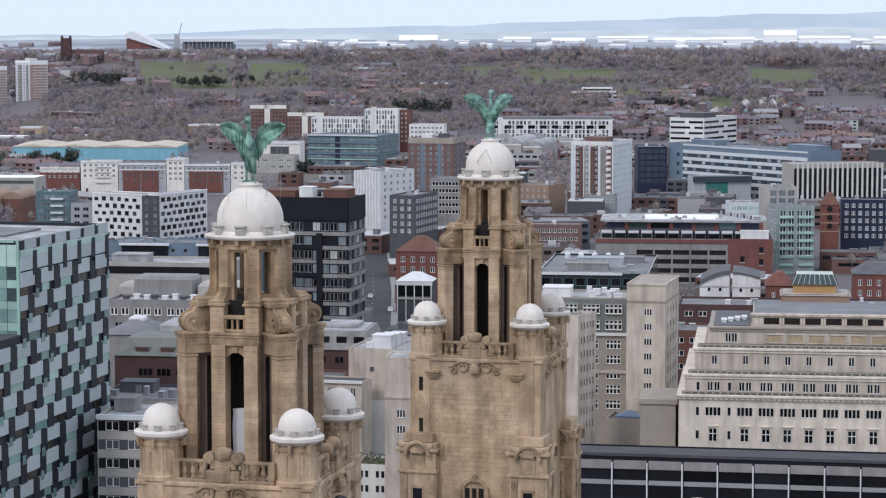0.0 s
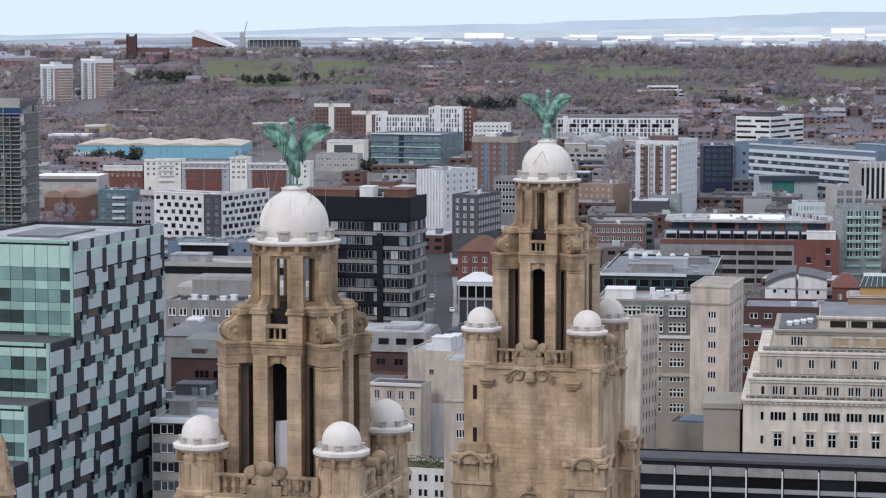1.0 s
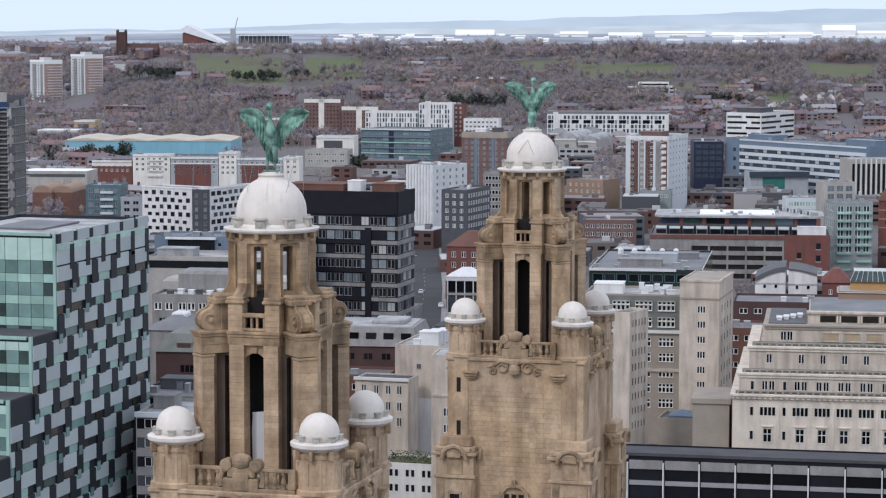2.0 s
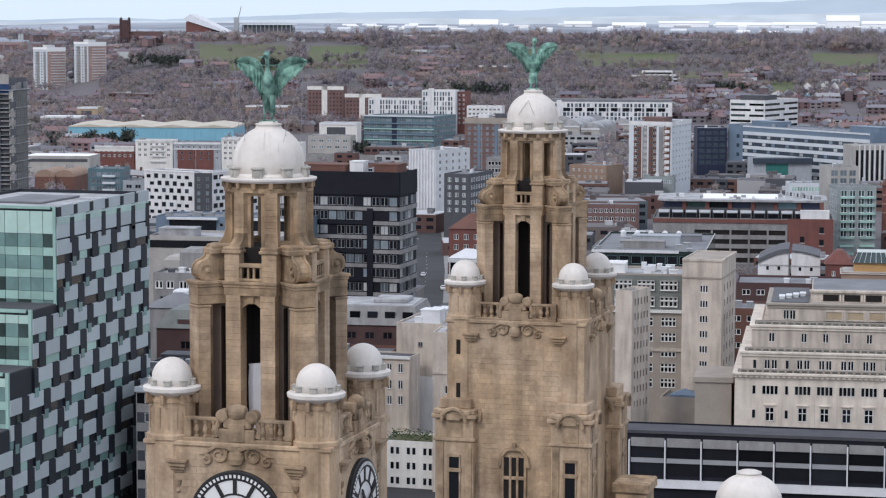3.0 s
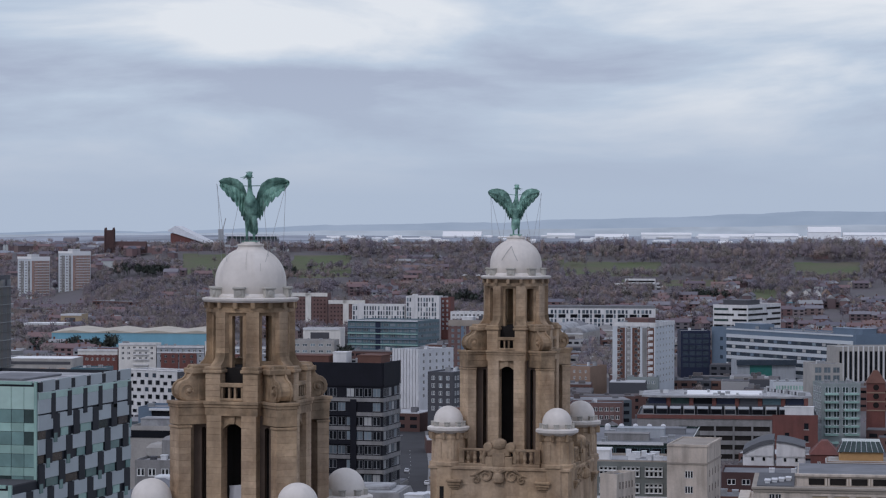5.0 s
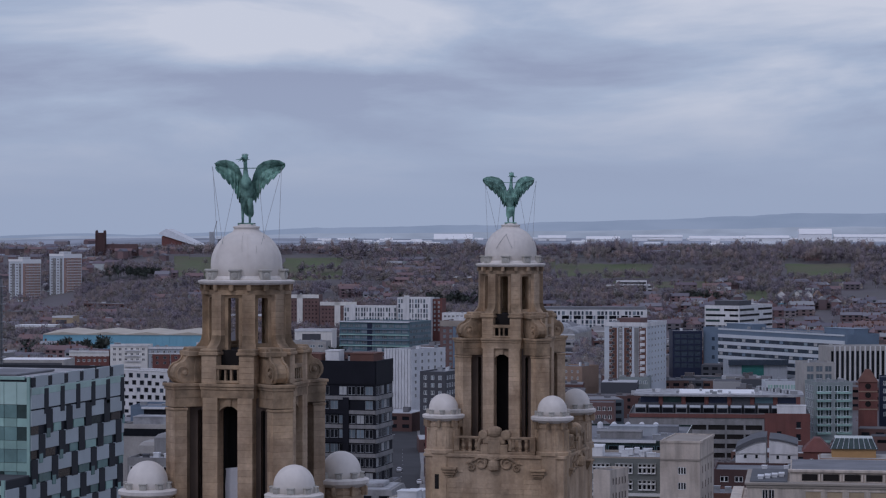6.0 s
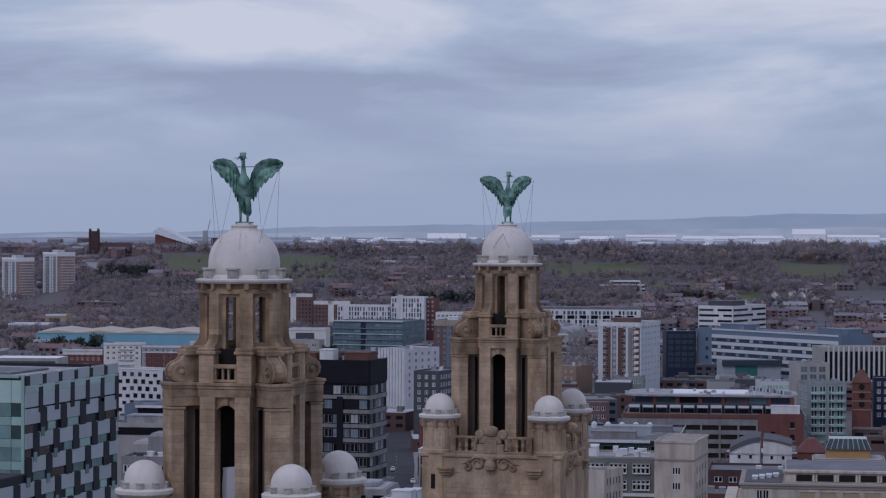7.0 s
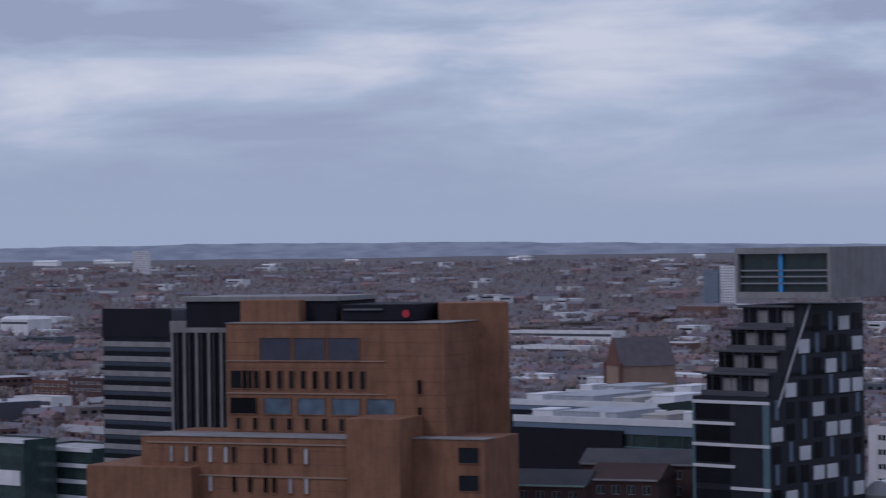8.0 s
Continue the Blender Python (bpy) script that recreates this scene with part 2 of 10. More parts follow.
BRICK = material("red_brick", (0.2, 0.078, 0.064), 0.9, 0.35, 0.2, 3.0, 0.1, second=(0.14, 0.064, 0.056), streak=0.15)
# Brown brick of distant blocks, greyed in its base colour for haze.
HAZED_BRICK = material("haze_greyed_brown_brick", (0.2, 0.125, 0.115), 0.9, 0.3, 0.2, 3.0, 0.1)
DARK_BRICK = material("dark_purple_brick", (0.10, 0.058, 0.055), 0.9, 0.3, 0.2, 3.0, 0.1)
GREEN_SLATE = material("grey_green_slate", (0.2, 0.215, 0.2), 0.85, 0.3, 0.3, 2.0, 0.1)
GREEN_GREY = material("grey_green_cladding", (0.3, 0.345, 0.34), 0.5, 0.25, 0.3, 2.0, 0.0)
NAVY = material("navy_cladding", (0.014, 0.022, 0.055), 0.5, 0.25, 0.3, 2.0, 0.0)
BROWN_BRICK = material("brown_brick", (0.17, 0.085, 0.065), 0.9, 0.3, 0.2, 3.0, 0.1)
PINK_BRICK = material("salmon_brick", (0.47, 0.31, 0.26), 0.9, 0.2, 0.2, 3.0, 0.1)
TAN_BRICK = material("tan_brick", (0.33, 0.23, 0.17), 0.9, 0.2, 0.2, 3.0, 0.1)
ORANGE_STONE = material("ochre_brick_cladding", (0.287, 0.14, 0.076), 0.85, 0.35, 0.25, 1.6, 0.15, second=(0.2, 0.097, 0.055), streak=0.25)
BLACK_CLAD = material("black_cladding", (0.014, 0.015, 0.022), 0.7, 0.3, 0.3, 2.0, 0.0, spec=0.2)
DARK_GREY = material("dark_grey_cladding", (0.085, 0.088, 0.10), 0.6, 0.25, 0.3, 2.0, 0.0)
BLUE_GREY = material("blue_grey_cladding", (0.16, 0.22, 0.29), 0.5, 0.2, 0.15, 1.5, 0.0)
TEAL_CLAD = material("teal_cladding", (0.11, 0.19, 0.22), 0.4, 0.25, 0.2, 1.5, 0.0)
BLUE_SHED = material("sky_blue_shed_cladding", (0.22, 0.47, 0.585), 0.6, 0.15, 0.1, 1.0, 0.0)
SHED_ROOF = material("buff_shed_roof", (0.55, 0.5, 0.41), 0.7, 0.15, 0.1, 1.0, 0.0)
ROOF_FELT = material("grey_roof_felt", (0.23, 0.235, 0.25), 0.9, 0.3, 0.15, 1.5, 0.1, second=(0.15, 0.155, 0.165))
ROOF_PALE = material("pale_roof_membrane", (0.46, 0.465, 0.47), 0.8, 0.45, 0.22, 1.5, 0.05, second=(0.24, 0.24, 0.245), spread=0.35)
DARK_ROOF = material("dark_asphalt_roof", (0.055, 0.057, 0.065), 0.9, 0.4, 0.2, 1.5, 0.1, second=(0.085, 0.085, 0.09))
BRIGHT_WHITE = material("bright_white_roof", (0.88, 0.88, 0.87), 0.6, 0.05, 0.1, 1.0, 0.0)
PALE_RIBBON = material("pale_blue_grey_panel", (0.62, 0.66, 0.69), 0.6, 0.12, 0.1, 1.0, 0.0)
LEAD = material("lead_roof", (0.13, 0.135, 0.145), 0.85, 0.3, 0.3, 2.0, 0.1)
WHITE_METAL = material("white_metal", (0.74, 0.75, 0.76), 0.5, 0.2, 0.3, 2.0, 0.0)
STEEL = material("galvanised_steel", (0.4, 0.41, 0.42), 0.45, 0.15, 0.5, 3.0, 0.0, metal=0.4)
ASPHALT = material("asphalt", (0.058, 0.058, 0.062), 0.95, 0.3, 0.1, 2.0, 0.1)
GRASS = material("park_grass", (0.095, 0.125, 0.05), 0.95, 0.4, 0.02, 0.15, 0.0, second=(0.125, 0.115, 0.075), spread=0.3)
DARK_BLUE_GLASS = material("dark_blue_ribbon_glass", (0.055, 0.075, 0.1), 0.15, 0.3, 0.3, 1.0, 0.0, spec=0.6)
GROUND = material("city_ground", (0.145, 0.128, 0.14), 0.95, 0.3, 0.012, 0.08, 0.0, second=(0.12, 0.115, 0.108))
# Ground beyond the ridge: distance haze is mixed into its blue-grey base colour.
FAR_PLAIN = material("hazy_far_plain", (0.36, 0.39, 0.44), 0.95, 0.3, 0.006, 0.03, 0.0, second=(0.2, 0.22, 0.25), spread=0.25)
# House walls are paled and greyed to put distance haze into the palette.
HOUSE_WALL = palette("house_walls", [(0.201, 0.125, 0.123), (0.172, 0.119, 0.123), (0.231, 0.151, 0.150), (0.242, 0.205, 0.209), (0.161, 0.119, 0.123), (0.211, 0.140, 0.140), (0.181, 0.166, 0.177), (0.342, 0.359, 0.371), (0.201, 0.135, 0.134), (0.151, 0.125, 0.134), (0.503, 0.535, 0.527), (0.201, 0.151, 0.144)])
HOUSE_ROOF = palette("house_roofs", [(0.171, 0.137, 0.156), (0.151, 0.147, 0.176), (0.202, 0.137, 0.140), (0.181, 0.173, 0.197), (0.157, 0.125, 0.145), (0.212, 0.141, 0.140), (0.222, 0.215, 0.239), (0.167, 0.157, 0.181), (0.222, 0.152, 0.140), (0.312, 0.315, 0.322)])
FLAT_WALL = palette("low_block_walls", [(0.156, 0.090, 0.074), (0.203, 0.191, 0.187), (0.296, 0.285, 0.273), (0.133, 0.070, 0.058), (0.078, 0.082, 0.094), (0.172, 0.140, 0.129), (0.390, 0.390, 0.390), (0.117, 0.066, 0.058), (0.094, 0.117, 0.133)])
BLOCK_WALL = palette("town_block_walls", [(0.140, 0.074, 0.062), (0.203, 0.191, 0.187), (0.156, 0.090, 0.078), (0.281, 0.273, 0.265), (0.117, 0.066, 0.058), (0.078, 0.082, 0.094), (0.156, 0.133, 0.125), (0.117, 0.078, 0.070)], socket="Random")
BLOCK_ROOF = palette("town_block_roofs", [(0.156, 0.156, 0.164), (0.101, 0.101, 0.109), (0.125, 0.117, 0.121), (0.234, 0.234, 0.242), (0.117, 0.101, 0.101), (0.437, 0.445, 0.452)], socket="Random")
FLAT_ROOF = palette("low_block_roofs", [(0.172, 0.172, 0.183), (0.109, 0.109, 0.117), (0.234, 0.234, 0.242), (0.133, 0.121, 0.121), (0.484, 0.491, 0.499), (0.109, 0.090, 0.086)])
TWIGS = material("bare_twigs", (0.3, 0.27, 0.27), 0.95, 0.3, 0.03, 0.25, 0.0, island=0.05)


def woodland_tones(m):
    """Each tree leans to brown, purple-grey or olive, in drifts; distance haze is painted in by paler, purpler tones.
    """
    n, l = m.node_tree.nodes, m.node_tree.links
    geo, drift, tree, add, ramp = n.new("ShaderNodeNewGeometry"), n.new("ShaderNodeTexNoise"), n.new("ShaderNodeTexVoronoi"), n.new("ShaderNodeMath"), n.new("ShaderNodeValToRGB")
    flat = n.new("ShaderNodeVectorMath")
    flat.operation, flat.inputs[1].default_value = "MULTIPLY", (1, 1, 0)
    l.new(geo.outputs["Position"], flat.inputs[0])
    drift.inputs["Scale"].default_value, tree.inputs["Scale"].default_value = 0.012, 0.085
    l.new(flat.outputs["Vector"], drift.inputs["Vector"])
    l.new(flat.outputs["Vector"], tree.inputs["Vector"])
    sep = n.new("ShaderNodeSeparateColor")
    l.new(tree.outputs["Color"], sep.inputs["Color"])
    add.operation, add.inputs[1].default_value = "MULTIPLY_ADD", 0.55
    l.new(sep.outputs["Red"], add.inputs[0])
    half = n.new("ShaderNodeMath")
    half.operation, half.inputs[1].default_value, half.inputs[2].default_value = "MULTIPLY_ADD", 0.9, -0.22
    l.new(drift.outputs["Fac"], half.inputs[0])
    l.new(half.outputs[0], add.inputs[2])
    # paler and more purple than bare wood, for the haze of distance
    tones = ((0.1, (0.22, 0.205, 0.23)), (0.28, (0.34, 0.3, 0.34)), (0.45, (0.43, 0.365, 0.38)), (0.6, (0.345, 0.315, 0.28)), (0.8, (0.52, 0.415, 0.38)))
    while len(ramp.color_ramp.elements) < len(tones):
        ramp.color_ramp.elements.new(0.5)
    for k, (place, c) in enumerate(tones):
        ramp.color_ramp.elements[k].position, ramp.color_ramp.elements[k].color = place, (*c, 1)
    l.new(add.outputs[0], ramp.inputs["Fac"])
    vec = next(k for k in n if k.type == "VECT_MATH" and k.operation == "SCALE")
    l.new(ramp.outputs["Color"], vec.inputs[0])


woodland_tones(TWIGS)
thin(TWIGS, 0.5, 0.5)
EVERGREEN = material("evergreen_foliage", (0.075, 0.09, 0.075), 0.9, 0.4, 0.3, 2.0, 0.0, island=0.6)


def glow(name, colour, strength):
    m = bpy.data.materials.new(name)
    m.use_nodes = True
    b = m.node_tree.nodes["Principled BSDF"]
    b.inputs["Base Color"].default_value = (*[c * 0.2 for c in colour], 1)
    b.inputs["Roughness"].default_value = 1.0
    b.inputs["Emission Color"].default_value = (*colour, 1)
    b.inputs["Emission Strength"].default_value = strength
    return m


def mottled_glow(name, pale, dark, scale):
    """Far land that glows with its haze painted in, with soft darker patches of wood and field."""
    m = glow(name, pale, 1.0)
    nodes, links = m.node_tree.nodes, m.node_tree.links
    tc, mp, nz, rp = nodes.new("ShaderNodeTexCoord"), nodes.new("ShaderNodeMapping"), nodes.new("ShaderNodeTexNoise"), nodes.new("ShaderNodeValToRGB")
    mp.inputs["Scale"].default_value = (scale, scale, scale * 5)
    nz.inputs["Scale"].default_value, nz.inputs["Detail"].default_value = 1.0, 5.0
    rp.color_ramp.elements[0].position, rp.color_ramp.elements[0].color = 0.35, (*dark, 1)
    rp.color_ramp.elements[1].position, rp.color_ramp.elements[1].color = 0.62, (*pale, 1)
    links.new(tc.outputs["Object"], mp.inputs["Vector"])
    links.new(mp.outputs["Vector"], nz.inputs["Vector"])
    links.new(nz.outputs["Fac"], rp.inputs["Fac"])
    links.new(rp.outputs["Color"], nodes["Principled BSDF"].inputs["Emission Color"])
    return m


# Hill colours already hold the haze and are emitted, not lit.
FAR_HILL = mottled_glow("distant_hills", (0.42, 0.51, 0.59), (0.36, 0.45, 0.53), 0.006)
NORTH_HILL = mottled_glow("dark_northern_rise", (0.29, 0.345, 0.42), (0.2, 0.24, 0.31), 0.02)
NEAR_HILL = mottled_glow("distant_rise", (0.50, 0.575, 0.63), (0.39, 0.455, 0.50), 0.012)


# ---- building blocks ----
def quad_box(bm, x0, x1, y0, y1, z0, z1, m=None, mat=0):
    """An axis-aligned box, optionally turned by the matrix m."""
    v = [bm.verts.new((x, y, z)) for z in (z0, z1) for y in (y0, y1) for x in (x0, x1)]
    if m is not None:
        for a in v:
            a.co = m @ a.co
    for f in ((0, 2, 3, 1), (4, 5, 7, 6), (0, 1, 5, 4), (1, 3, 7, 5), (3, 2, 6, 7), (2, 0, 4, 6)):
        bm.faces.new([v[k] for k in f]).material_index = mat
    return v


def bevel_box(bm, x0, x1, y0, y1, z0, z1, b, m=None, mat=0):
    """A box with its twelve edges cut off by b."""
    rings = ((z0, b), (z0 + b, 0.0), (z1 - b, 0.0), (z1, b))
    loops = []
    for z, inset in rings:
        a0, a1, c0, c1 = x0 + inset, x1 - inset, y0 + inset, y1 - inset
        k = b * 0.7 if not inset else 0.0
        pts = [(a0 + k, c0), (a1 - k, c0), (a1, c0 + k), (a1, c1 - k), (a1 - k, c1), (a0 + k, c1), (a0, c1 - k), (a0, c0 + k)] if k else None
        if pts is None:
            pts = [(a0 + b * 0.2, c0), (a1 - b * 0.2, c0), (a1, c0 + b * 0.2), (a1, c1 - b * 0.2), (a1 - b * 0.2, c1), (a0 + b * 0.2, c1), (a0, c1 - b * 0.2), (a0, c0 + b * 0.2)]
        loops.append([bm.verts.new(m @ Vector((x, y, z)) if m is not None else (x, y, z)) for x, y in pts])
    skin(bm, loops, mat)


def skin(bm, loops, mat=0, caps=True):
    """Faces between closed loops of equal length, with caps."""
    n = len(loops[0])
    for a, b in zip(loops, loops[1:]):
        for k in range(n):
            bm.faces.new((a[k], a[(k + 1) % n], b[(k + 1) % n], b[k])).material_index = mat
    if caps:
        bm.faces.new(loops[0][::-1]).material_index = mat
        bm.faces.new(loops[-1]).material_index = mat


def lathe(bm, profile, n=32, m=None, turn=0.0, mat=0, smooth=False):
    """A turned body from (radius, height) pairs, bottom to top."""
    loops = []
    for r, z in profile:
        ring = []
        for k in range(n):
            a = 2 * math.pi * k / n + turn
            co = Vector((r * math.cos(a), r * math.sin(a), z))
            ring.append(bm.verts.new(m @ co if m is not None else co))
        loops.append(ring)
    skin(bm, loops, mat)
    if smooth:
        for f in bm.faces:
            f.smooth = len(f.verts) == 4


def prism(bm, outline, z0, z1, m=None, mat=0, taper=1.0):
    """An upright prism over a counter-clockwise outline."""
    loops = []
    for z, s in ((z0, 1.0), (z1, taper)):
        loops.append([bm.verts.new(m @ Vector((x * s, y * s, z)) if m is not None else (x * s, y * s, z)) for x, y in outline])
    skin(bm, loops, mat)


def tube(bm, points, radii, n=8, mat=0):
    """A tapered tube along points."""
    pts = [Vector(p) for p in points]
    loops = []
    for k, p in enumerate(pts):
        d = (pts[min(k + 1, len(pts) - 1)] - pts[max(k - 1, 0)]).normalized()
        side = d.cross(Vector((0, 1, 0.01))).normalized()
        up = side.cross(d).normalized()
        r = radii[k] if isinstance(radii, (list, tuple)) else radii
        loops.append([bm.verts.new(p + side * r * math.cos(2 * math.pi * j / n) + up * r * math.sin(2 * math.pi * j / n)) for j in range(n)])
    skin(bm, loops, mat)


def mesh_of(bm, name, mats):
    bmesh.ops.recalc_face_normals(bm, faces=bm.faces)
    me = bpy.data.meshes.new(name)
    bm.to_mesh(me)
    bm.free()
    for m in mats if isinstance(mats, (list, tuple)) else [mats]:
        me.materials.append(m)
    return me


def part(name, bm, mats, parent=None, label="", m=None):
    """One mesh object under a thing or a part."""
    ob = new(name, bm if isinstance(bm, bpy.types.Mesh) else mesh_of(bm, name, mats))
    if parent is not None:
        ob.parent = parent
    if m is not None:
        ob.matrix_basis = m
    if label:
        ob["label"] = label
    return ob


def thing(name, label, category, m=None, group="", kind=""):
    """An Empty that carries the parts of one thing."""
    ob = new(name)
    if m is not None:
        ob.matrix_basis = m
    return tagged(ob, label, category, group, kind)


# ---- lie of the land ----
def ground_z(x, y):
    r = math.hypot(x, y)
    az = math.degrees(math.atan2(x, max(y, 1e-6)))
    shift = np.interp(az, (-12.0, -8.2), (600, 0))
    ridge = np.interp(r - shift, (0, 300, 530, 660, 1500, 1950, 2250, 2500, 2700, 2880, 3150, 3600, 4100, 4900), (-2, -2, -1, 8, 9, 13, 20, 36, 54, 68, 68, 60, 78, 85))
    plain = np.interp(r, (0, 300, 500, 900, 1900, 2650, 3300, 4000, 4900), (2, 5, 8, 9, 13, 24, 44, 66, 86))
    mixf = np.interp(az, (-14.5, -12.0), (0, 1))
    bump = 3.0 * noise.noise((x / 300, y / 300, 0.3)) * np.interp(r, (800, 2200), (0, 1))
    return float(plain * (1 - mixf) + ridge * mixf + bump)


def build_ground():
    bm = bmesh.new()
    rs = [0, 60, 140, 240, 340, 440, 530, 600, 660, 750, 850, 1000, 1200, 1400, 1600, 1800, 1950, 2100, 2250, 2400, 2500, 2600, 2700, 2800, 2880, 2960, 3100, 3300, 3600, 3900, 4200, 4500, 4900]
    azs = [-180 + 10 * k for k in range(13)] + [-57 + 1.5 * k for k in range(74)] + [60 + 10 * k for k in range(12)]
    rings = []
    for r in rs[1:]:
        rings.append([bm.verts.new((r * math.sin(radians(a)), r * math.cos(radians(a)), ground_z(r * math.sin(radians(a)), r * math.cos(radians(a))))) for a in azs])
    mid = bm.verts.new((0, 0, 2))
    n = len(azs)
    for k in range(n):
        bm.faces.new((mid, rings[0][(k + 1) % n], rings[0][k]))
        for r, a, b in zip(rs[1:], rings, rings[1:]):
            # the far rings take the colour with haze painted in
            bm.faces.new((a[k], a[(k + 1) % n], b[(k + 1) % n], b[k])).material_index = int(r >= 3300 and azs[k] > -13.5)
    for f in bm.faces:
        f.smooth = True
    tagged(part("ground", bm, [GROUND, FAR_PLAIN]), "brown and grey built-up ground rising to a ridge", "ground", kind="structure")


def build_hills():
    """Two ranges, one behind the other, at the edge of the plain; their haze is emitted colour."""
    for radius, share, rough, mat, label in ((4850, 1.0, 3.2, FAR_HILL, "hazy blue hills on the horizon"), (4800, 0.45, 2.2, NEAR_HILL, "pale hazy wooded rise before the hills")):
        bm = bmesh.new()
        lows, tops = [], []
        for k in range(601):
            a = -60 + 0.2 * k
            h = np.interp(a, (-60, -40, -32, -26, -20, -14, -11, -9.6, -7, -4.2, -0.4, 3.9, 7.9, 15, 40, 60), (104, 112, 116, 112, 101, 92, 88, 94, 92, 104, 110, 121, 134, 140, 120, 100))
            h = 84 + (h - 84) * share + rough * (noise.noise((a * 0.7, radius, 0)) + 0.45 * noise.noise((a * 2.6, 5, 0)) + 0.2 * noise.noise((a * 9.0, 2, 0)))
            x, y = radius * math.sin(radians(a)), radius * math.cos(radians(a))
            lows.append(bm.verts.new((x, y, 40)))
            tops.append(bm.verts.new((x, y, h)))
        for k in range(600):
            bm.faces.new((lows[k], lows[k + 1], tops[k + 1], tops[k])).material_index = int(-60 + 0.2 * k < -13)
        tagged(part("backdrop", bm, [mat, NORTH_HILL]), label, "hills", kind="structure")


build_ground()
build_hills()


# ---- the twin-towered stone building ----
RIM = 87.4        # top of the dome's cornice
AXIS = -14.5      # the building's long axis, degrees from y


def turn_z(deg, x=0.0, y=0.0, z=0.0):
    return pose(x, y, z, 0, 0, deg)


def dome_mesh(r, h, drum, cap):
    """A white dome: short drum, raised half-sphere, small cap."""
    bm = bmesh.new()
    prof = [(r * 1.0, 0.0), (r * 1.0, drum)]
    last = 9 if cap else 11
    prof += [(r * math.cos(a), drum + (h - drum - cap) * math.sin(a)) for a in [radians(8 * k) for k in range(1, last)]]
    top = h - cap
    if cap:                                # a moulded neck carries the statue
        z = prof[-1][1]
        prof += [(r * 0.4, z + 0.04), (r * 0.365, z + 0.16), (r * 0.35, top + cap * 0.1), (r * 0.375, top + cap * 0.2), (r * 0.375, top + cap * 0.5), (r * 0.26, top + cap * 0.62), (r * 0.25, h), (0.02, h)]
    else:
        prof += [(r * 0.1, h - 0.01), (0.02, h)]
    lathe(bm, prof, 40, smooth=True)
    return mesh_of(bm, "dome", DOME)


def dome_block_mesh(s):
    """A small carved block with a knob, one of those round a dome's foot."""
    bm = bmesh.new()
    bevel_box(bm, -0.3 * s, 0.3 * s, -0.22 * s, 0.3 * s, 0, 0.52 * s, 0.05 * s)
    lathe(bm, [(0.16 * s, -0.32 * s), (0.2 * s, -0.26 * s), (0.12 * s, -0.2 * s)], 10, m=pose(0, 0, 0.28 * s, 90, 0, 0) @ Matrix.Translation((0, 0, 0.5 * s)))
    bevel_box(bm, -0.36 * s, 0.36 * s, -0.3 * s, 0.3 * s, 0.5 * s, 0.64 * s, 0.04 * s)
    return mesh_of(bm, "dome_block", DOME_BLOCK)


def course_meshes(w, d, h):
    """One course of a pier, with a sunk joint below."""
    bm = bmesh.new()
    bevel_box(bm, -w / 2, w / 2, -d / 2, d / 2, 0.018, h, 0.016)
    return mesh_of(bm, "stone_block", STONE)


def pier(parent, name, w, d, z0, z1, m, course=0.46, cut=True):
    """A pier of stone courses on a slightly thinner core."""
    bm = bmesh.new()
    quad_box(bm, -w / 2 + 0.02, w / 2 - 0.02, -d / 2 + 0.02, d / 2 - 0.02, z0, z1)
    body = part(name, bm, STONE_TRIM, parent, m=m)
    n = max(1, round((z1 - z0) / course))
    h = (z1 - z0) / n
    if not cut:
        return body
    me = course_meshes(w, d, h)
    for k in range(n):
        part("stone_block", me, None, body, m=Matrix.Translation((0, 0, z0 + k * h)))
    return body


def scroll_mesh(w, size):
    """A carved S-shaped console seen from the side as a big volute with a rising neck."""
    bm = bmesh.new()
    prof = [(0.0, 0.0)] + [(1.0, 0.02), (1.45, 0.15), (1.75, 0.5), (1.8, 0.85), (1.66, 1.2), (1.38, 1.45), (1.02, 1.56), (0.78, 1.75), (0.62, 2.05), (0.6, 2.35), (0.42, 2.62), (0.0, 2.72)]
    loops = []
    for y in (-w / 2, w / 2):
        loops.append([bm.verts.new((x * size, y, z * size)) for x, z in prof])
    skin(bm, loops)
    for side in (-1, 1):                     # raised spiral on both cheeks
        for k in range(20):
            a0, a1 = radians(-60 + 26 * k), radians(-60 + 26 * (k + 1))
            r0, r1 = 0.72 - 0.03 * k, 0.72 - 0.03 * (k + 1)
            c = (1.02 * size, 0.78 * size)
            pts = []
            for a, r in ((a0, r0), (a1, r1)):
                for q in (r, r - 0.1):
                    pts.append((c[0] + q * size * math.cos(a), c[1] + q * size * math.sin(a)))
            y0, y1 = side * w / 2, side * (w / 2 + 0.09)
            v = [bm.verts.new((x, y, z)) for y in (y0, y1) for x, z in pts]
            for f in ((0, 1, 3, 2), (4, 6, 7, 5), (0, 2, 6, 4), (1, 5, 7, 3), (0, 4, 5, 1), (2, 3, 7, 6)):
                bm.faces.new([v[i] for i in f])
        lathe(bm, [(0.2 * size, 0), (0.2 * size, 0.16), (0.1 * size, 0.24)], 12, m=pose(1.02 * size, side * w / 2, 0.78 * size, -90 * side, 0, 0))
    # a rib over the curved front, with leaf folds
    for off in (-0.4, 0.4):
        pts = [(x * size + 0.04, off * w, z * size + 0.02) for x, z in prof[1:-1]]
        tube(bm, pts, 0.11 * size, 6)
    return mesh_of(bm, "scroll", STONE_TRIM)


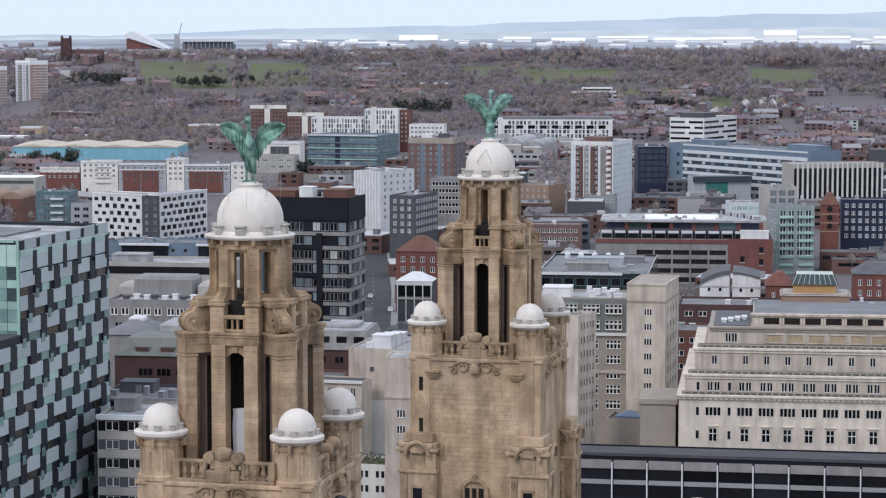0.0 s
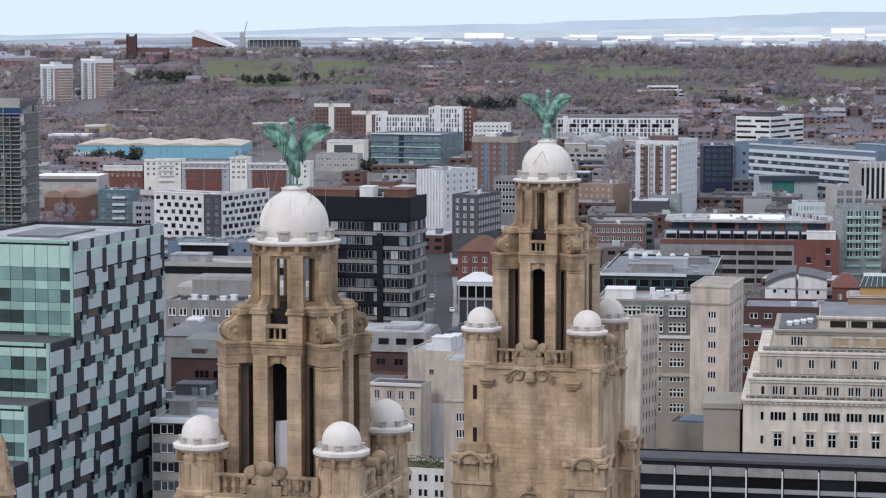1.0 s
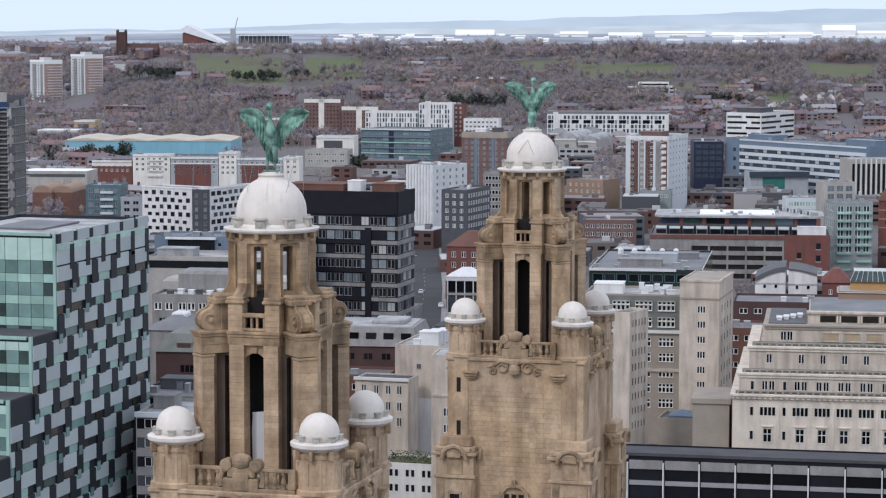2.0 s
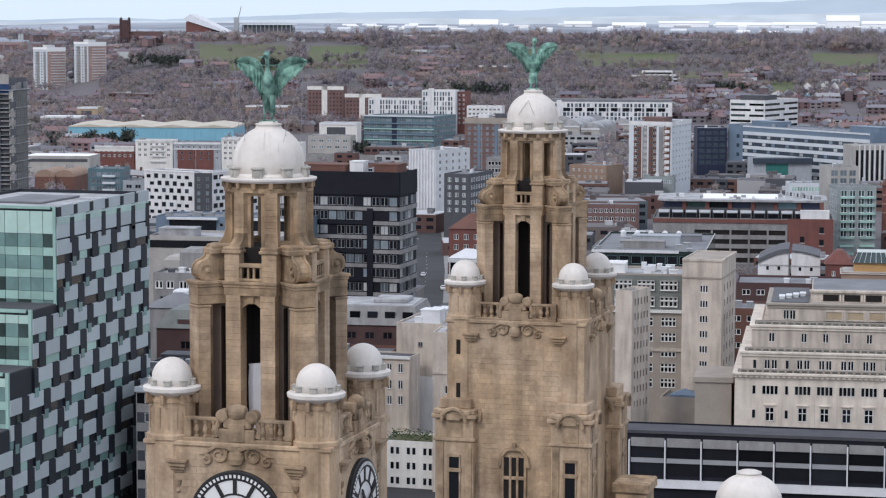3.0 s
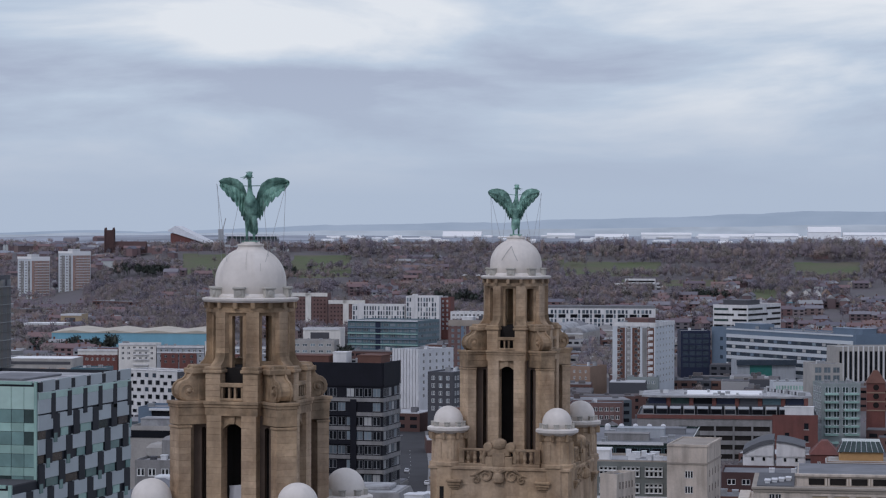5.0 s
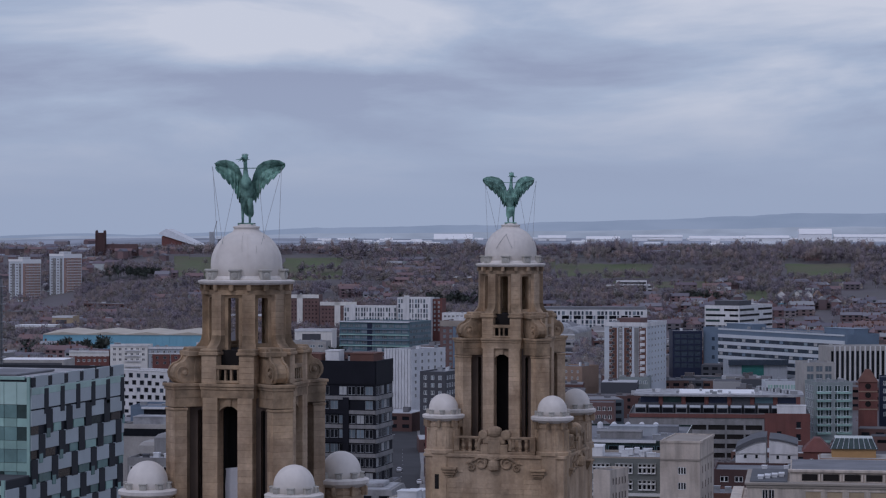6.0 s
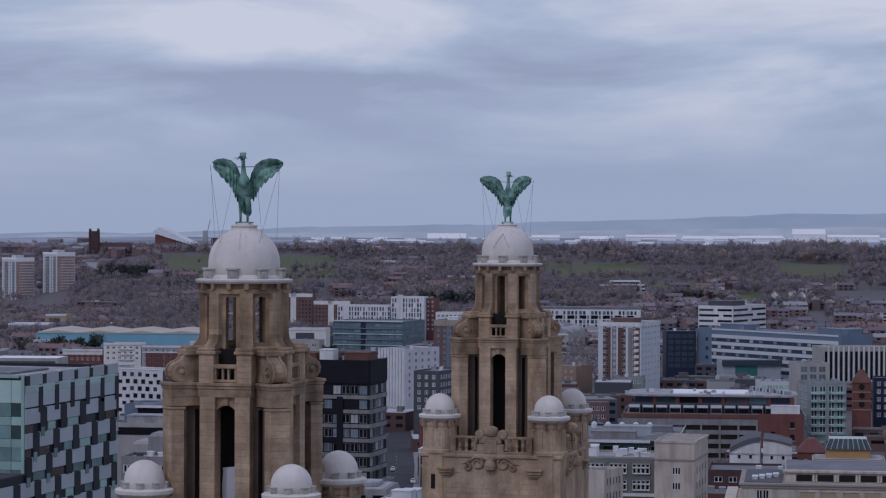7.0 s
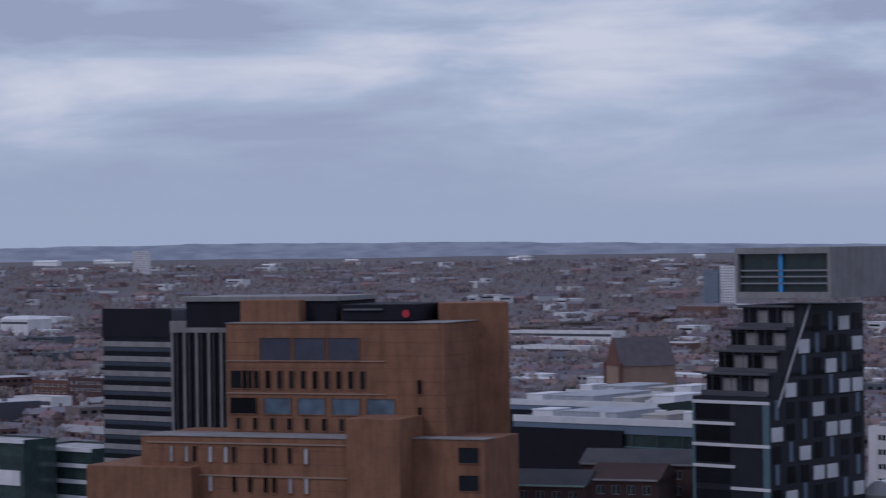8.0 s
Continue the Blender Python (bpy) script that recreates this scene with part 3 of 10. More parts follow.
def baluster_mesh(h):
    bm = bmesh.new()
    lathe(bm, [(0.13, 0), (0.13, 0.1), (0.08, 0.14), (0.15, h * 0.4), (0.09, h * 0.75), (0.13, h - 0.12), (0.13, h)], 10)
    return mesh_of(bm, "baluster", STONE_TRIM)


def arch_wall(bm, w, z0, z1, t, ow, oz0, spring, keystone=True, y=0.0, x=0.0, m=None, arch=0.55):
    """A wall panel across x with one round-headed opening through it."""
    h = ow / 2
    n = 8
    rise = h * arch
    arc = [(-h + 2 * h * k / n, spring + rise * math.sin(math.pi * k / n)) for k in range(n + 1)]

    def put(p, yy):
        co = Vector((x + p[0], yy, p[1]))
        return bm.verts.new(m @ co if m is not None else co)

    def slab(poly):
        a = [put(p, y - t / 2) for p in poly]
        b = [put(p, y + t / 2) for p in poly]
        bm.faces.new(a)
        bm.faces.new(b[::-1])
        for k in range(len(poly)):
            j = (k + 1) % len(poly)
            bm.faces.new((a[k], b[k], b[j], a[j]))

    slab([(-w / 2, z0), (-h, z0), (-h, spring), (-w / 2, spring)])
    slab([(h, z0), (w / 2, z0), (w / 2, spring), (h, spring)])
    if oz0 > z0:
        slab([(-h, z0), (h, z0), (h, oz0), (-h, oz0)])
    slab([(-w / 2, spring), *arc, (w / 2, spring), (w / 2, z1), (-w / 2, z1)])
    if keystone:
        slab_t = t + 0.24
        k0, k1 = (put((-0.16, spring + rise * 0.9), y - slab_t / 2), put((0.16, spring + rise * 0.9), y - slab_t / 2))
        k2, k3 = (put((0.26, spring + rise + 0.75), y - slab_t / 2), put((-0.26, spring + rise + 0.75), y - slab_t / 2))
        q = [put((-0.16, spring + rise * 0.9), y), put((0.16, spring + rise * 0.9), y), put((0.26, spring + rise + 0.75), y), put((-0.26, spring + rise + 0.75), y)]
        p = [k0, k1, k2, k3]
        bm.faces.new(p)
        for k in range(4):
            j = (k + 1) % 4
            bm.faces.new((p[k], q[k], q[j], p[j]))


def turret(parent, m, block_me, small_dome, baluster):
    """A round corner turret with a white cornice and dome."""
    bm = bmesh.new()
    prof = [(1.74, 58), (1.74, 69.55), (1.9, 69.6), (1.9, 69.9), (1.7, 70.0), (1.66, 72.2), (1.72, 72.25), (1.72, 72.5), (1.62, 72.55), (1.62, 72.9)]
    lathe(bm, prof, 8, turn=radians(22.5))
    body = part("turret", bm, STONE, parent, m=m)
    bm = bmesh.new()
    lathe(bm, [(1.65, 72.75), (1.95, 72.95), (2.08, 73.05), (2.1, 73.3), (1.95, 73.38), (1.6, 73.42)], 32)
    part("cornice", bm, DOME, body, "white-painted round cornice")
    bm = bmesh.new()
    bevel_box(bm, -0.14, 0.14, -0.34, 0.1, 72.15, 72.85, 0.05)
    bracket = mesh_of(bm, "bracket", STONE_TRIM)
    bm = bmesh.new()
    bevel_box(bm, -0.36, 0.36, -0.05, 0.1, 70.3, 71.95, 0.05)
    panel = mesh_of(bm, "panel", STONE)
    for k in range(8):
        part("bracket", bracket, None, body, m=turn_z(45 * k) @ Matrix.Translation((0, -1.68, 0)))
        part("panel", panel, None, body, m=turn_z(45 * k + 22.5) @ Matrix.Translation((0, -1.58, 0)))
    part("dome", small_dome, None, body, "small white dome", m=Matrix.Translation((0, 0, 73.38)))
    for k in range(8):
        part("dome_block", block_me, None, body, m=turn_z(45 * k + 10) @ Matrix.Translation((0, -1.5, 73.36)))


def numeral_clock(parent, m):
    """A big skeleton clock dial: black rings and bars over white glass."""
    bm = bmesh.new()
    lathe(bm, [(3.5, 0), (3.5, 0.3), (3.42, 0.36), (3.3, 0.36)], 64)
    dial = part("clock_face", bm, IRON, parent, "white glass clock face with black iron ring", m=m)
    bm = bmesh.new()
    lathe(bm, [(3.22, 0.3), (3.22, 0.39)], 64)
    part("glass_dial", bm, CLOCK_WHITE, dial)

    def ring(r0, r1, z0=0.37, z1=0.45, n=64):
        b = bmesh.new()
        loops = []
        for r, z in ((r0, z0), (r1, z0), (r1, z1), (r0, z1)):
            loops.append([b.verts.new((r * math.cos(2 * math.pi * k / n), r * math.sin(2 * math.pi * k / n), z)) for k in range(n)])
        for a, c in zip(loops, loops[1:] + loops[:1]):
            for k in range(n):
                b.faces.new((a[k], a[(k + 1) % n], c[(k + 1) % n], c[k]))
        return b

    part("ring", ring(2.84, 3.4, 0.37, 0.43), IRON, dial)
    part("ring", ring(1.78, 1.9), IRON, dial)
    bm = bmesh.new()
    quad_box(bm, -0.14, 0.14, 1.84, 2.95, 0.37, 0.46)
    bar = mesh_of(bm, "hour_bar", IRON)
    bm = bmesh.new()
    quad_box(bm, -0.085, 0.085, 3.0, 3.24, 0.4, 0.47)
    tick = mesh_of(bm, "minute_tick", CLOCK_WHITE)
    for k in range(12):
        part("hour_bar", bar, None, dial, m=turn_z(30 * k))
    for k in range(60):
        part("minute_tick", tick, None, dial, m=turn_z(6 * k))
    for ang, length, wide in ((-62, 2.75, 0.16), (35, 1.75, 0.22)):
        bm = bmesh.new()
        v = [bm.verts.new((x, y, z)) for z in (0.5, 0.58) for x, y in ((-wide, -0.5), (wide, -0.5), (wide * 0.7, length * 0.8), (0, length), (-wide * 0.7, length * 0.8))]
        skin(bm, [v[:5], v[5:]])
        part("clock_pointer", bm, IRON, dial, m=turn_z(ang))


def swag_mesh():
    """Carved scroll ornament with a boss."""
    bm = bmesh.new()
    for s in (-1, 1):
        for c, r0 in (((1.05, 0.25), 0.55), ((1.85, -0.1), 0.32)):
            pts, rad = [], []
            for k in range(14):
                a = radians(90 + 34 * k)
                r = r0 * (1 - 0.055 * k)
                pts.append((s * (c[0] + r * math.cos(a)), -0.12, c[1] + r * math.sin(a)))
                rad.append(0.13 - 0.005 * k)
            tube(bm, pts, rad, 6)
        tube(bm, [(0.0, -0.2, 0.5), (s * 0.6, -0.2, 0.78), (s * 1.2, -0.15, 0.8), (s * 1.9, -0.1, 0.3), (s * 2.3, -0.05, 0.2)], [0.16, 0.15, 0.14, 0.12, 0.06], 6)
    lathe(bm, [(0.1, -0.5), (0.42, -0.35), (0.5, 0), (0.42, 0.35), (0.1, 0.5)], 12, m=Matrix.Translation((0, -0.2, 0.1)))
    return mesh_of(bm, "carving", STONE_TRIM)


def bracket_block(parent, x, z, y):
    """A moulded corbel below the parapet, with a hanging drop."""
    bm = bmesh.new()
    bevel_box(bm, -0.78, 0.78, -0.75, 0.1, -0.25, 0, 0.05)
    bevel_box(bm, -0.66, 0.66, -0.6, 0.1, -0.55, -0.25, 0.05)
    bevel_box(bm, -0.55, 0.55, -0.45, 0.1, -0.8, -0.55, 0.05)
    bevel_box(bm, -0.4, 0.4, -0.3, 0.1, -1.0, -0.8, 0.05)
    return mesh_of(bm, "corbel", STONE_TRIM)


def face_blocks(parent, w, z0, z1, y, holes, limit, m, length=1.5, h=0.5, seed=1):
    """Ashlar blocks on one wall face, as pieces; holes are (x0, x1, z0, z1) or (cx, cz, r)."""
    rng = random.Random(seed)
    cut = {}
    n = int((z1 - z0) / h)
    count = 0
    for k in range(n - 1, -1, -1):
        x = -w / 2 - (length / 2 if k % 2 else 0)
        while x < w / 2 - 0.05:
            a, b = max(x, -w / 2), min(x + length, w / 2)
            x += length
            if b - a < 0.2:
                continue
            c, cz = (a + b) / 2, z0 + (k + 0.5) * h
            if any((math.hypot(c - q[0], cz - q[1]) < q[2] + 0.55) if len(q) == 3 else (a < q[1] and b > q[0] and cz + h / 2 > q[2] and cz - h / 2 < q[3]) for q in holes):
                continue
            key = round(b - a, 2)
            if key not in cut:
                bm = bmesh.new()
                bevel_box(bm, -key / 2 + 0.006, key / 2 - 0.006, -0.03, 0.0, -h / 2 + 0.011, h / 2 - 0.011, 0.01)
                cut[key] = mesh_of(bm, "stone_block", STONE)
            if count < limit:
                part("stone_block", cut[key], None, parent, m=m @ Matrix.Translation((c, y + rng.uniform(-0.015, 0.01), cz)))
                count += 1


def stone_tower(name, label, m, with_clock, foot):
    t = thing(name, label, "tower", m)
    # upper drum, an octagon with eight tall slots and a flared foot
    z0, z1 = 82.55, RIM - 0.95
    slot_w = 0.8
    apo = 2.78
    side = 2 * apo * math.tan(radians(22.5))
    for k in range(8):
        mm = turn_z(45 * k)
        bm = bmesh.new()
        arch_wall(bm, side, z0 - (2.6 if k % 2 == 0 else 0), z1, 0.62, slot_w, z0 - (1.5 if k % 2 == 0 else -0.35), z1 - 0.3, False, y=-apo + 0.31, m=mm, arch=0.12)
        bmesh.ops.remove_doubles(bm, verts=bm.verts, dist=0.001)
        part("drum_wall", bm, STONE_TRIM, t)
    for k in range(8):
        mm = turn_z(45 * k + 22.5) @ Matrix.Translation((0, -2.92, 0))
        pier(t, "drum_pier", 0.92, 0.62, z0 + 0.9, z1, mm, 0.44, k in (7, 0, 1, 2))
        bm = bmesh.new()
        loops = []
        for z, out, wide in ((z0 - 0.05, -0.85, 1.0), (z0 + 0.15, -0.7, 0.98), (z0 + 0.38, -0.48, 0.95), (z0 + 0.65, -0.36, 0.93), (z0 + 0.95, -0.32, 0.925)):
            loops.append([bm.verts.new((x, y, z)) for x, y in ((-wide / 2, out), (wide / 2, out), (wide / 2, 0.3), (-wide / 2, 0.3))])
        skin(bm, loops)
        part("flared_foot", bm, STONE_TRIM, t, m=mm)
    bm = bmesh.new()
    lathe(bm, [(2.2, z1 - 0.05), (3.28, z1 - 0.04), (3.28, z1 + 0.28), (3.1, z1 + 0.34), (3.12, z1 + 0.55), (3.36, z1 + 0.7)], 8, turn=radians(22.5))
    part("entablature", bm, STONE_TRIM, t)
    bm = bmesh.new()
    lathe(bm, [(2.4, RIM - 0.32), (3.4, RIM - 0.26), (3.52, RIM - 0.12), (3.54, RIM), (3.3, RIM + 0.06), (2.4, RIM + 0.1)], 48)
    part("cornice", bm, DOME, t, "pale round cornice under the dome")
    bm = bmesh.new()
    bevel_box(bm, -0.16, 0.16, -0.3, 0.1, z1 + 0.22, z1 + 0.72, 0.04)
    mod = mesh_of(bm, "modillion", STONE_TRIM)
    for k in range(16):
        part("modillion", mod, None, t, m=turn_z(22.5 * k) @ Matrix.Translation((0, -3.08, 0)))
    # main dome
    part("dome", dome_mesh(2.6, 4.05, 1.15, 0.35), None, t, "large white dome with seams", m=Matrix.Translation((0, 0, RIM + 0.05)))
    bm = bmesh.new()
    lathe(bm, [(2.82, 0), (2.82, 0.12), (2.72, 0.16), (2.63, 0.3)], 48)
    part("dome_drum", bm, DOME, t, m=Matrix.Translation((0, 0, RIM + 0.05)))
    block = dome_block_mesh(1.25)
    for k in range(8):
        part("dome_block", block, None, t, m=turn_z(45 * k + 3) @ Matrix.Translation((0, -2.72, RIM + 0.04)))
    rib = bmesh.new()
    tube(rib, [(0, -2.62 * math.cos(a), 1.15 + 2.56 * math.sin(a)) for a in [radians(6 + 9 * k) for k in range(7)]], 0.009, 4)
    rib_me = mesh_of(rib, "dome_seam", DOME)
    for k in range(6):
        part("dome_seam", rib_me, None, t, m=turn_z(60 * k + 22) @ Matrix.Translation((0, 0, RIM + 0.05)))
    for turn0, turn1, high, low in ((0.0, -20.0, 44, 8), (0.0, 17.0, 44, 8)) if not with_clock else ((9.0, 12.0, 62, 20), (38.0, 36.0, 32, 18)):
        bm = bmesh.new()                    # dark stay cables down the dome
        pts = []
        for k in range(8):
            up, az = radians(high + (low - high) * k / 7), radians(turn0 + (turn1 - turn0) * k / 7)
            pts.append((2.63 * math.cos(up) * math.sin(az), -2.63 * math.cos(up) * math.cos(az), 1.15 + 2.57 * math.sin(up)))
        tube(bm, pts, 0.009 if with_clock else 0.018, 4)
        part("stay_cable", bm, DOME_BLOCK if with_clock else GREY_FRAME, t, m=Matrix.Translation((0, 0, RIM + 0.05)))
    # scroll stage
    e0 = 79.6
    # near-black, so that the slots above look shaded behind
    bm = bmesh.new()
    a, b = 2.95, 1.75
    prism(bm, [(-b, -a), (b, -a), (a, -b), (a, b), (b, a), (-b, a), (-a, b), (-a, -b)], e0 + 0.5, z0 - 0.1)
    part("stage_core", bm, OPENING_SHADE, t)
    scroll = scroll_mesh(1.15, 0.93)
    for k in range(4):
        mm = turn_z(45 + 90 * k)
        part("scroll", scroll, None, t, m=mm @ Matrix.Translation((4.25, 0, e0 + 0.5)))
        bm = bmesh.new()
        bevel_box(bm, 1.9, 4.95, -0.85, 0.85, z0 - 0.55, z0 - 0.15, 0.06)
        bevel_box(bm, 1.9, 4.7, -0.7, 0.7, z0 - 0.2, z0 + 0.1, 0.06)
        bevel_box(bm, 2.4, 4.4, -0.62, 0.62, e0 + 0.5, z0 - 0.5, 0.05)
        part("scroll_cap", bm, STONE_TRIM, t, m=mm)
    baluster = baluster_mesh(0.85)
    for k in range(4):
        mm = turn_z(90 * k)
        # bay attic: two short piers with a cap, a pierced panel between
        for s in (-1, 1):
            pier(t, "attic_pier", 1.12, 1.3, e0 + 0.4, z0 - 0.45, mm @ Matrix.Translation((s * 1.42, -3.35, 0)), cut=k in (0, 1))
            bm = bmesh.new()
            bevel_box(bm, s * 1.42 - 0.72, s * 1.42 + 0.72, -4.15, -2.5, z0 - 0.45, z0 - 0.2, 0.05)
            bevel_box(bm, s * 1.42 - 0.64, s * 1.42 + 0.64, -4.06, -2.5, z0 - 0.22, z0 + 0.02, 0.05)
            part("pier_cap", bm, STONE_TRIM, t, m=mm)
        bm = bmesh.new()
        for x0, x1 in ((-0.9, -0.68), (-0.29, -0.14), (0.14, 0.29), (0.68, 0.9)):
            quad_box(bm, x0, x1, -3.9, -3.6, e0 + 0.72, e0 + 1.5)
        quad_box(bm, -0.9, 0.9, -3.9, -3.6, e0 + 0.4, e0 + 0.72)
        bevel_box(bm, -0.95, 0.95, -4.0, -3.5, e0 + 1.5, e0 + 1.8, 0.04)
        bevel_box(bm, -0.95, 0.95, -4.0, -3.5, e0 + 0.52, e0 + 0.72, 0.04)
        part("pierced_parapet", bm, STONE_TRIM, t, m=mm)
    # entablature over the open stage: courses that break forward over bays and corners
    for z, grow, hh in ((e0 - 0.55, 0.0, 0.6), (e0 + 0.05, 0.07, 0.22), (e0 + 0.27, 0.16, 0.22)):
        bm = bmesh.new()
        bevel_box(bm, -2.0 - grow * 0.5, 2.0 + grow * 0.5, -4.05 - grow, -3.0, z, z + hh, 0.03)
        bay = mesh_of(bm, "entablature_course", STONE_TRIM)
        bm = bmesh.new()
        bevel_box(bm, 3.0, 6.06 + grow, -0.83 - grow, 0.83 + grow, z, z + hh, 0.03)
        corner = mesh_of(bm, "entablature_course", STONE_TRIM)
        for q in range(4):
            part("entablature_course", bay, None, t, m=turn_z(90 * q))
            part("entablature_course", corner, None, t, m=turn_z(45 + 90 * q))
        # core dark in colour, as the shade behind the courses
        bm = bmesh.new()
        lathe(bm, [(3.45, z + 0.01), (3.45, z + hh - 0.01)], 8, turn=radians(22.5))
        part("entablature_core", bm, DARK_STONE, t)
    # open stage with corner piers and bay piers
    deck = 68.8
    for k in range(4):
        mm = turn_z(90 * k)
        for s in (-1, 1):
            pier(t, "bay_pier", 1.12, 1.25, deck, e0 - 0.5, mm @ Matrix.Translation((s * 1.32, -3.42, 0)), cut=k in (0, 1))
            # recess wall darkened in its colour for the shade between the piers
            bm = bmesh.new()
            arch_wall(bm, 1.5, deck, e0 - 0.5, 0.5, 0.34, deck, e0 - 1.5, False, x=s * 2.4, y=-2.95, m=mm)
            part("recess_wall", bm, DARK_STONE, t, m=None)
        bm = bmesh.new()
        arch_wall(bm, 1.6, e0 - 2.2, e0 - 0.5, 0.7, 1.5, e0 - 2.2, e0 - 1.5, True, y=-3.4)
        part("bay_arch", bm, STONE_TRIM, t, m=mm)
        md = turn_z(45 + 90 * k)
        pier(t, "corner_pier", 1.58, 0.95, deck, e0 - 1.45, md @ Matrix.Translation((5.55, 0, 0)) @ turn_z(90), cut=k != 1)
        bm = bmesh.new()
        bevel_box(bm, 4.98, 6.1, -0.84, 0.84, e0 - 1.45, e0 - 1.25, 0.05)
        bevel_box(bm, 3.3, 6.05, -0.8, 0.8, e0 - 1.2, e0 - 0.5, 0.03)
        part("pier_capital", bm, STONE_TRIM, t, m=md)
    # Near-black cylinder added so the open stage reads as shaded inside.
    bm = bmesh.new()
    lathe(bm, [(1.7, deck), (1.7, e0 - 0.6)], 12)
    part("inner_core", bm, OPENING_SHADE, t, "near-black core standing for the shade inside the belfry")
    if with_clock:
        bm = bmesh.new()
        loops = []
        for z, gx in ((deck, 0.0), (deck + 1.5, 0.03), (deck + 3.9, -0.03), (deck + 5.0, 0.05), (deck + 5.2, 0.0)):
            loops.append([bm.verts.new((x + gx, y, z + 0.1 * x)) for x, y in ((-0.62, -2.75), (-0.2, -2.83), (0.25, -2.76), (0.6, -2.82), (0.6, -2.6), (-0.62, -2.6))])
        skin(bm, loops)
        part("sheeting", bm, SHEET, t, "white plastic sheeting in the opening")
    # parapet stage
    block2 = dome_block_mesh(0.8)
    small = dome_mesh(1.45, 2.0, 0.55, 0.0)
    for sx in (-1, 1):
        for sy in (-1, 1):
            turret(t, Matrix.Translation((sx * 5.5, sy * 5.5, -0.76)), block2, small, baluster)
    carving = swag_mesh()
    corbel = bracket_block(t, 0, 0, 0)
    bal = baluster_mesh(0.95)
    for k in range(4):
        mm = turn_z(90 * k) @ Matrix.Translation((0, -1.05, -1.08))
        bm = bmesh.new()
        bevel_box(bm, -4.1, 4.1, -5.95, -5.2, 69.85, 70.2, 0.06)
        bevel_box(bm, -4.1, 4.1, -5.8, -5.2, 69.4, 69.9, 0.04)
        for s in (-1, 1):
            bevel_box(bm, min(s * 1.3, s * 4.1), max(s * 1.3, s * 4.1), -5.75, -5.3, 71.4, 71.65, 0.05)
            bevel_box(bm, min(s * 3.55, s * 4.1), max(s * 3.55, s * 4.1), -5.78, -5.25, 70.2, 71.5, 0.04)
            for x in (1.55, 2.05):
                quad_box(bm, s * x - 0.1 if s > 0 else s * x - 0.1, s * x + 0.1, -5.6, -5.45, 70.2, 70.22)
        bal_wall = part("parapet", bm, STONE_TRIM, t, m=mm)
        for s in (-1, 1):
            for j in range(3):
                part("baluster", bal, None, bal_wall, m=Matrix.Translation((s * (1.85 + 0.66 * j), -5.52, 70.2)) @ Matrix.Diagonal((1.5, 1.5, 1.28, 1)))
        bm = bmesh.new()
        bevel_box(bm, -1.35, 1.35, -6.0, -5.0, 69.6, 70.9, 0.07)
        bevel_box(bm, -1.05, 1.05, -5.9, -5.1, 70.9, 71.75, 0.12)
        bevel_box(bm, -1.5, 1.5, -6.08, -5.0, 69.5, 69.75, 0.05)
        bevel_box(bm, -0.62, 0.62, -6.06, -5.9, 70.0, 71.3, 0.05)
        lathe(bm, [(0.2, -0.68), (0.42, -0.6), (0.56, -0.3), (0.6, 0.0), (0.56, 0.3), (0.42, 0.6), (0.2, 0.68)], 14, m=pose(0, -5.6, 72.1, 0, 90, 0))
        for s in (-1, 1):
            lathe(bm, [(0.12, -0.52), (0.3, -0.46), (0.46, -0.4), (0.46, 0.4), (0.3, 0.46)], 14, m=pose(s * 1.12, -5.55, 71.85, 90, 0, 0))
            tube(bm, [(s * 1.5, -5.6, 70.3), (s * 1.62, -5.6, 70.8), (s * 1.5, -5.6, 71.3), (s * 1.2, -5.6, 71.6)], [0.3, 0.22, 0.2, 0.25], 8)
        part("scrolled_pedestal", bm, STONE_TRIM, t, m=mm)
        part("carving", carving, None, t, m=mm @ pose(0, -5.85, 68.75) @ Matrix.Diagonal((1.25, 1.2, 1.15, 1)))
        for s in (-1, 1):
            part("corbel", corbel, None, t, m=mm @ Matrix.Translation((s * 4.45, -5.75, 68.6)))
            if with_clock:
                bm = bmesh.new()
                lathe(bm, [(0.04, -1.5), (0.2, -1.3), (0.1, -1.05), (0.24, -0.8), (0.28, -0.5)], 8)
                part("carved_drop", bm, STONE_TRIM, t, m=mm @ Matrix.Translation((s * 4.45, -5.9, 67.55)))
    # shaft
    bm = bmesh.new()
    quad_box(bm, -6.95, 6.95, -6.95, 6.95, foot, 68.75)
    bevel_box(bm, -7.12, 7.12, -7.12, 7.12, 68.5, 68.85, 0.06)
    shaft = part("shaft", bm, STONE, t, "weathered sandstone shaft")
    for k in range(4):
        mm = turn_z(90 * k)
        if with_clock and k in (0, 1):
            numeral_clock(t, mm @ pose(0, -6.95, 63.4, 90, 0, 0))
    return t, shaft


AX = radians(-AXIS)
T1 = turn_z(AXIS, -15.7, 173.6)
T2 = turn_z(AXIS, 4.75, 239.8, 0.42)
west_tower, west_shaft = stone_tower("stone_tower", "sandstone clock tower with white domes and open belfry", T1, True, 44.0)
east_tower, east_shaft = stone_tower("stone_tower", "sandstone tower with white domes and narrow slit windows", T2, False, 44.0)


def slit(parent, x, z, w, h, y=-7.115):
    bm = bmesh.new()
    quad_box(bm, x - w / 2, x + w / 2, y - 0.012, y + 0.1, z, z + h)
    part("slit_window", bm, OPENING_SHADE, parent)


for z in (61.0, 65.35):
    slit(east_tower, -5.75, z, 0.42, 1.45)


